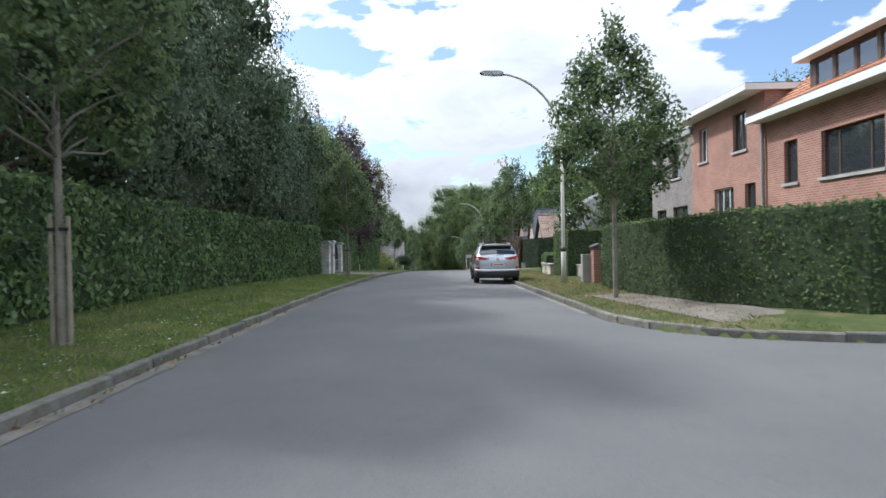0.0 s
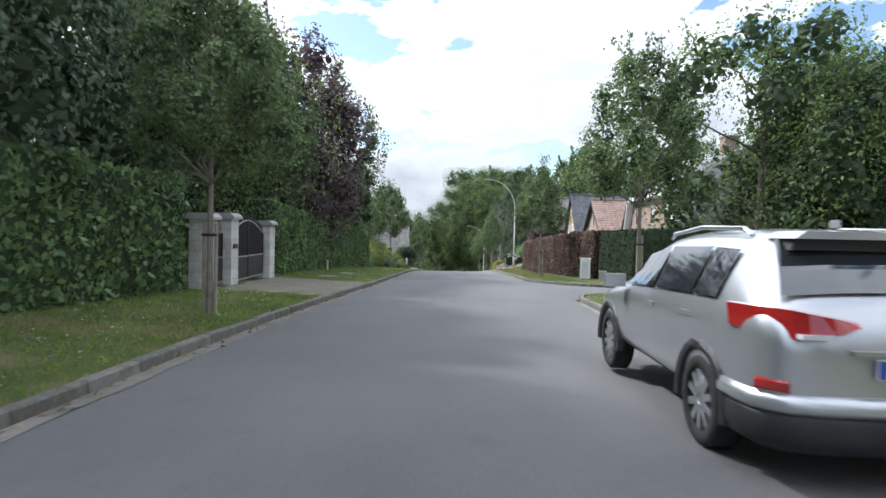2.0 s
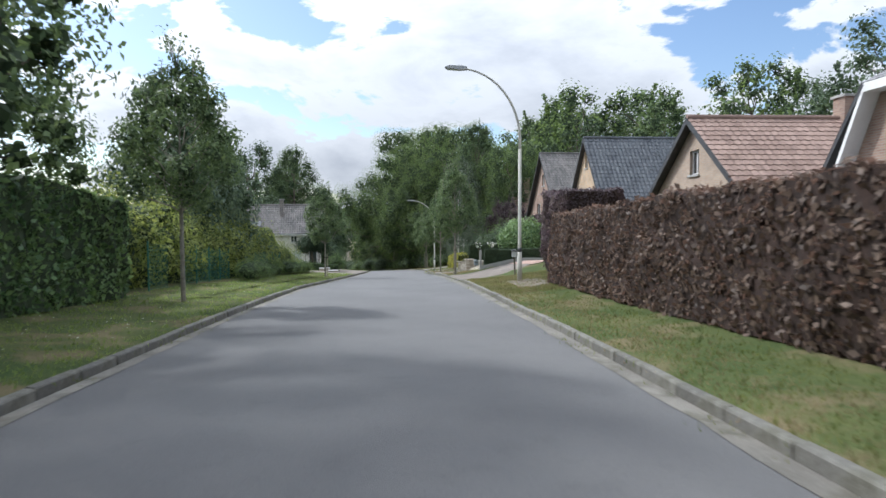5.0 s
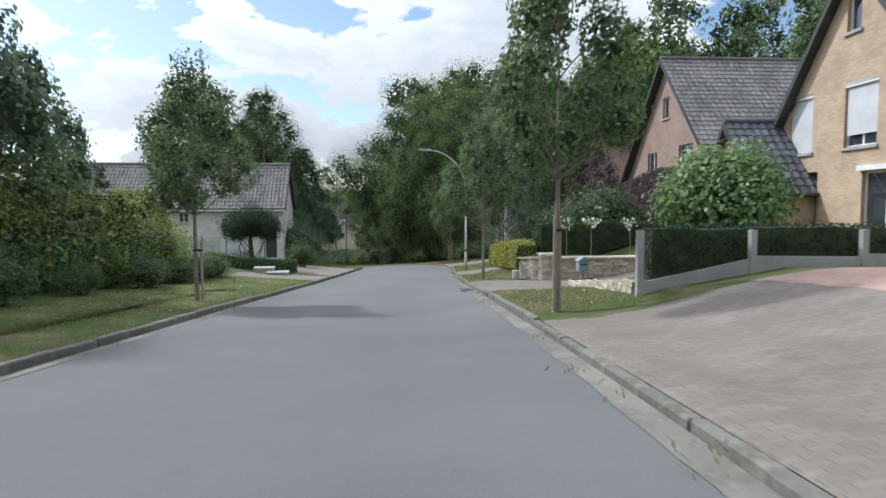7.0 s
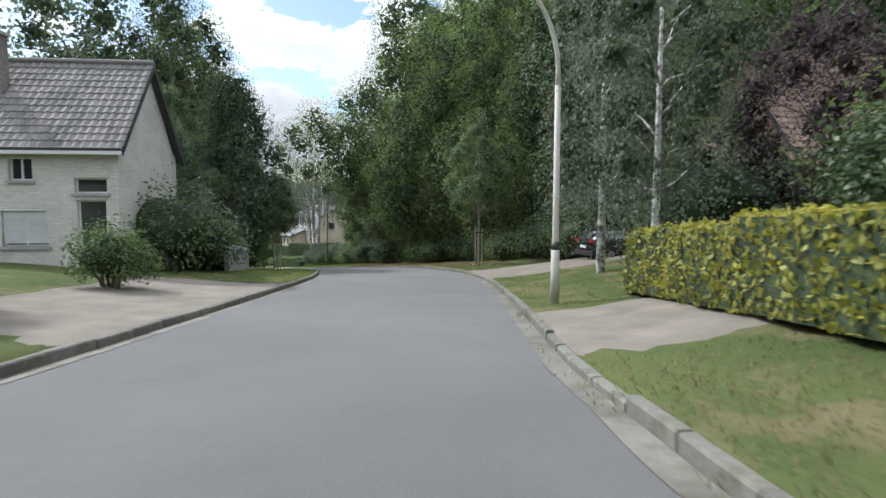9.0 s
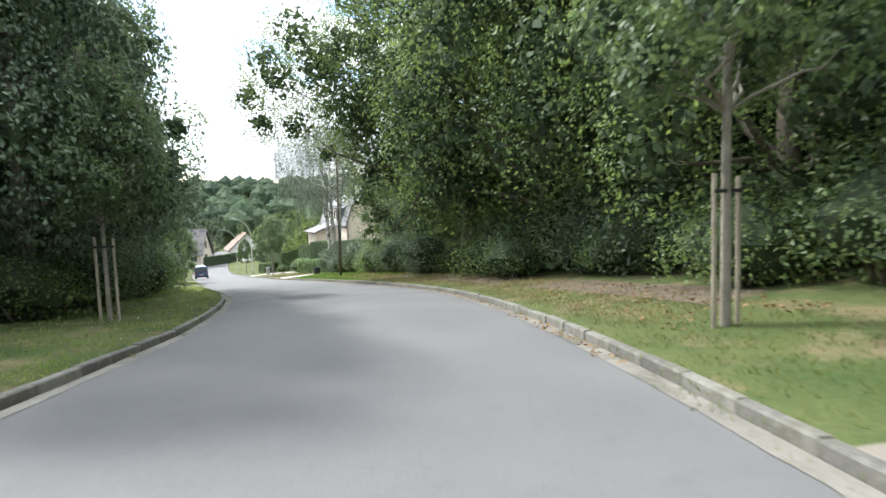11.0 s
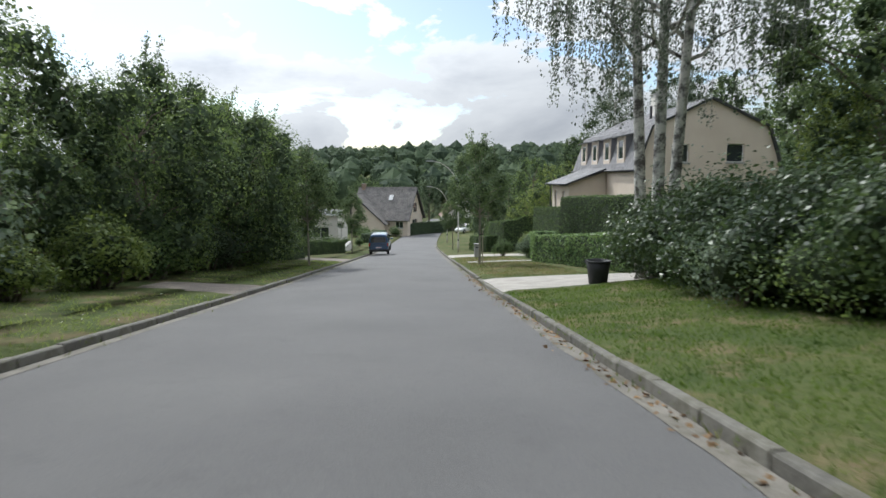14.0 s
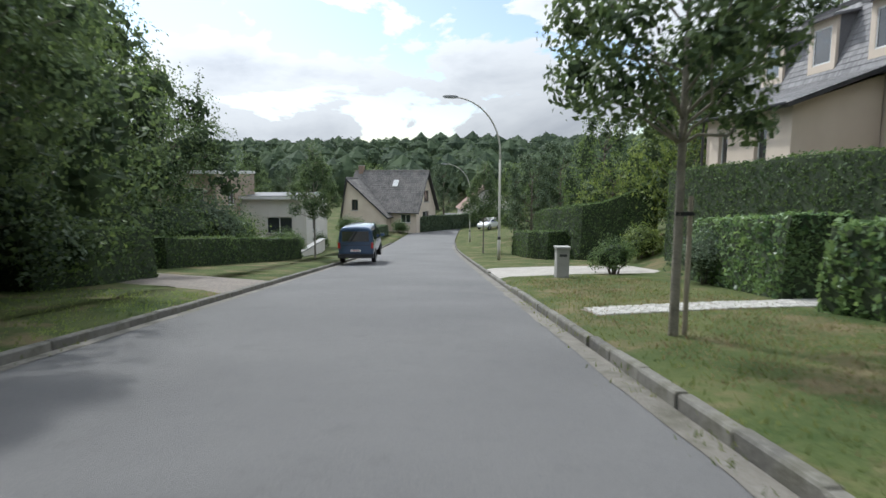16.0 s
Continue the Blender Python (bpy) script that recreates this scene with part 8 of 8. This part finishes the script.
M["grass_blade"] = leaf_material("grass_blade", (0.06, 0.095, 0.03), (0.17, 0.19, 0.07), .55, .8, .12)
# fresh green, darkened so that the colour holds the verge's shade
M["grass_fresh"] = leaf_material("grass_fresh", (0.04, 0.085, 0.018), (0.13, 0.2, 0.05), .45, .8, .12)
M["grass_lush"] = leaf_material("grass_lush", (0.1, 0.16, 0.042), (0.24, 0.31, 0.1), .55, .8, .12)
L_PTS = np.concatenate([verge_points(17000, 2, 46, .15, 4.4, -1), verge_points(4000, 46, 84, .15, 4.6, -1), verge_points(3600, 84, 130, .15, 4.6, -1), verge_points(4200, 130, 180, .15, 4, -1), verge_points(3000, 180, 212, .15, 4, -1)])
grass_mesh("grass", L_PTS, .06, M["grass_lush"], "short green grass on the left verge")
R_PTS = np.concatenate([verge_points(3500, 8, 40, .15, 2.6, 1), verge_points(3200, 46, 74, .15, 2.2, 1), verge_points(8500, 73, 84, .15, 6.8, 1), verge_points(2400, 84, 130, .15, 3, 1), verge_points(5200, 130, 166, .15, 3.4, 1), verge_points(4500, 186, 216, .15, 4.5, 1)])
grass_mesh("grass", verge_points(15000, 164, 187, .15, 4.6, 1), .05, M["grass_fresh"], "fresh green grass beside the laurel hedge, coloured darker for shade")
grass_mesh("grass", R_PTS, .055, M["grass_blade"], "dry short grass on the right verge")
D_PTS = np.concatenate([verge_points(k, a, b, c, e, 1) for k, a, b, c, e in ((2600, 10, 36, .15, 2.2), (900, 53, 74, .15, 1.5), (5200, 73, 84, .15, 5.5), (700, 92, 97, .2, 2.2), (500, 104, 111, .2, 2.4), (2600, 138, 162, .5, 3.4), (900, 160, 172, 1.4, 3.2), (2200, 193, 214, .6, 4.4))])
M["straw"] = leaf_material("straw", (0.13, 0.11, 0.055), (0.33, 0.27, 0.16), .4, .9)
grass_mesh("dry_grass", D_PTS, .05, M["straw"], "dry yellowed grass on the right verge", 6)
wd = np.concatenate([np.array([tuple(W(s, table(LEFT, s) + rng_g.uniform(-.05, .12), .0)) for s in rng_g.uniform(3, 210, 420)]), np.array([tuple(W(s, table(RIGHT, s) - rng_g.uniform(-.05, .2), .0)) for s in rng_g.uniform(53, 212, 420)])])
grass_mesh("weeds", wd, .055, M["grass_blade"], "weeds growing in the gutter joints", 9)
dz = np.concatenate([verge_points(1700, 3, 37, .4, 3.8, -1), verge_points(800, 36, 112, .4, 4.2, -1), verge_points(160, 91, 97, .3, 3, 1), verge_points(260, 140, 200, .4, 3.5, -1)])
dz[:, 2] += .06
dzn = np.repeat(np.array([[0, 0, 1.0]]), len(dz), 0)
tagged(new("daisies", quads("daisies", leaf_quads(dz, dzn, .015, rng_g, .2, wide=1.0), M["petal"])), "white clover and daisy heads in the grass", "flowers", kind="stuff")

# dry leaves along the kerb under the trees
lt = np.array([tuple(W(s, table(RIGHT, s) - abs(rng_g.normal(0, .14)) - .02, .012)) for s in rng_g.uniform(136, 196, 900)] + [tuple(W(s, table(LEFT, s) + abs(rng_g.normal(0, .1)) + .02, .012)) for s in rng_g.uniform(2, 60, 260)] + [tuple(W(s, table(RIGHT, s) + rng_g.uniform(1.0, 3.6), .035)) for s in rng_g.uniform(137, 172, 1800)])
ltn = np.repeat(np.array([[0, 0, 1.0]]), len(lt), 0)
M["dry_leaf"] = leaf_material("dry_leaf", (0.09, 0.05, 0.022), (0.3, 0.19, 0.09), .1, .8)
tagged(new("dry_leaves", quads("dry_leaves", leaf_quads(lt, ltn, .04, rng_g, .35, wide=.7), M["dry_leaf"])), "dry brown leaves lying along the kerb", "leaves", kind="stuff")

# ---- street furniture ----
def street_lamp(m, height=8.0, reach=2.6):
    """A tall pole that bends over the road and carries a flat lantern. The road lies towards -x."""
    h = empty("street_lamp", m, "tall pale grey street lamp with a curved arm over the road", "street lamp", "street lamps")
    part("pole", tube([(0, 0, -.3), (0, 0, 1.2), (0, 0, height * .62)], [.075, .07, .06], 12), M["lamp_pole"], h, smooth=True)
    part("base_sleeve", tube([(0, 0, -.1), (0, 0, 1.15)], [.095, .088], 12), M["lamp_pole"], h, smooth=True)
    part("black_band", tube([(0, 0, 1.15), (0, 0, 1.32)], [.091, .078], 12), M["dark_trim"], h, smooth=True)
    pts = [(0, 0, height * .6)]
    for k in range(13):
        a = k / 12
        pts.append((-reach * .82 * (1 - math.cos(a * math.pi * .48)) / (1 - math.cos(math.pi * .48)), 0, height * .66 + (height * .33) * math.sin(a * math.pi * .48)))
    part("arm", tube(pts, [.06] + [.052 - .018 * k / 12 for k in range(13)], 10), M["lamp_pole"], h, smooth=True)
    e = pts[-1]
    head = part("lantern", prism([(0.15, -.03), (-.1, -.06), (-.62, -.05), (-.7, 0.0), (-.55, .06), (0, .09), (.15, .05)], -.13, .13), M["grey_metal"], h, "flat grey lantern", bevel=.015)
    head.matrix_basis = Matrix.Translation(e) @ pose(0, 0, 0, 0, 4, 0)
    part("glass_cover", box(-.58, -.15, -.1, .1, -.075, -.055), M["clear_lens"], head)
    return h


for s, d, hh in ((22.0, 4.95, 7.7), (77.7, 3.9, 8.3), (117.3, 2.75, 7.4), (229.2, 3.6, 9.0), (262, 3.6, 8.6)):
    street_lamp(place(s, d), hh, 3.0 if s > 200 else 2.7)

# kerbs last
LOWS = [(81.4, 90.6), (97.1, 103.5), (109, 113), (126, 131.5), (183, 188.5), (206, 212)]
kl = tagged(new("kerb_left"), "worn concrete kerb along the left verge", "kerb", kind="structure")
kr = tagged(new("kerb_right"), "worn concrete kerb along the right verge with weeds in the joints", "kerb", kind="structure")
kerb_run(kl, kerb_line(lambda s: table(LEFT, s), -6, 262), True)
kerb_run(kr, [(8.0, 14), (8.2, 7.5), (8.6, 6.0), (9.2, 4.8), (10, 4.0), (11, 3.65), (12, 3.5)] + kerb_line(lambda s: table(RIGHT, s), 13, 38) + [(38.6, 3.36), (39.4, 3.45), (40.3, 3.85), (41.2, 4.7), (41.8, 5.9), (42.1, 7.2), (42.3, 14)], False)
kerb_run(kr, [(46.0, 14), (46.2, 7.4), (47.0, 5.6), (48.0, 4.4), (49.5, 3.5), (51, 3.05)] + kerb_line(lambda s: table(RIGHT, s), 52, 262), False, LOWS)
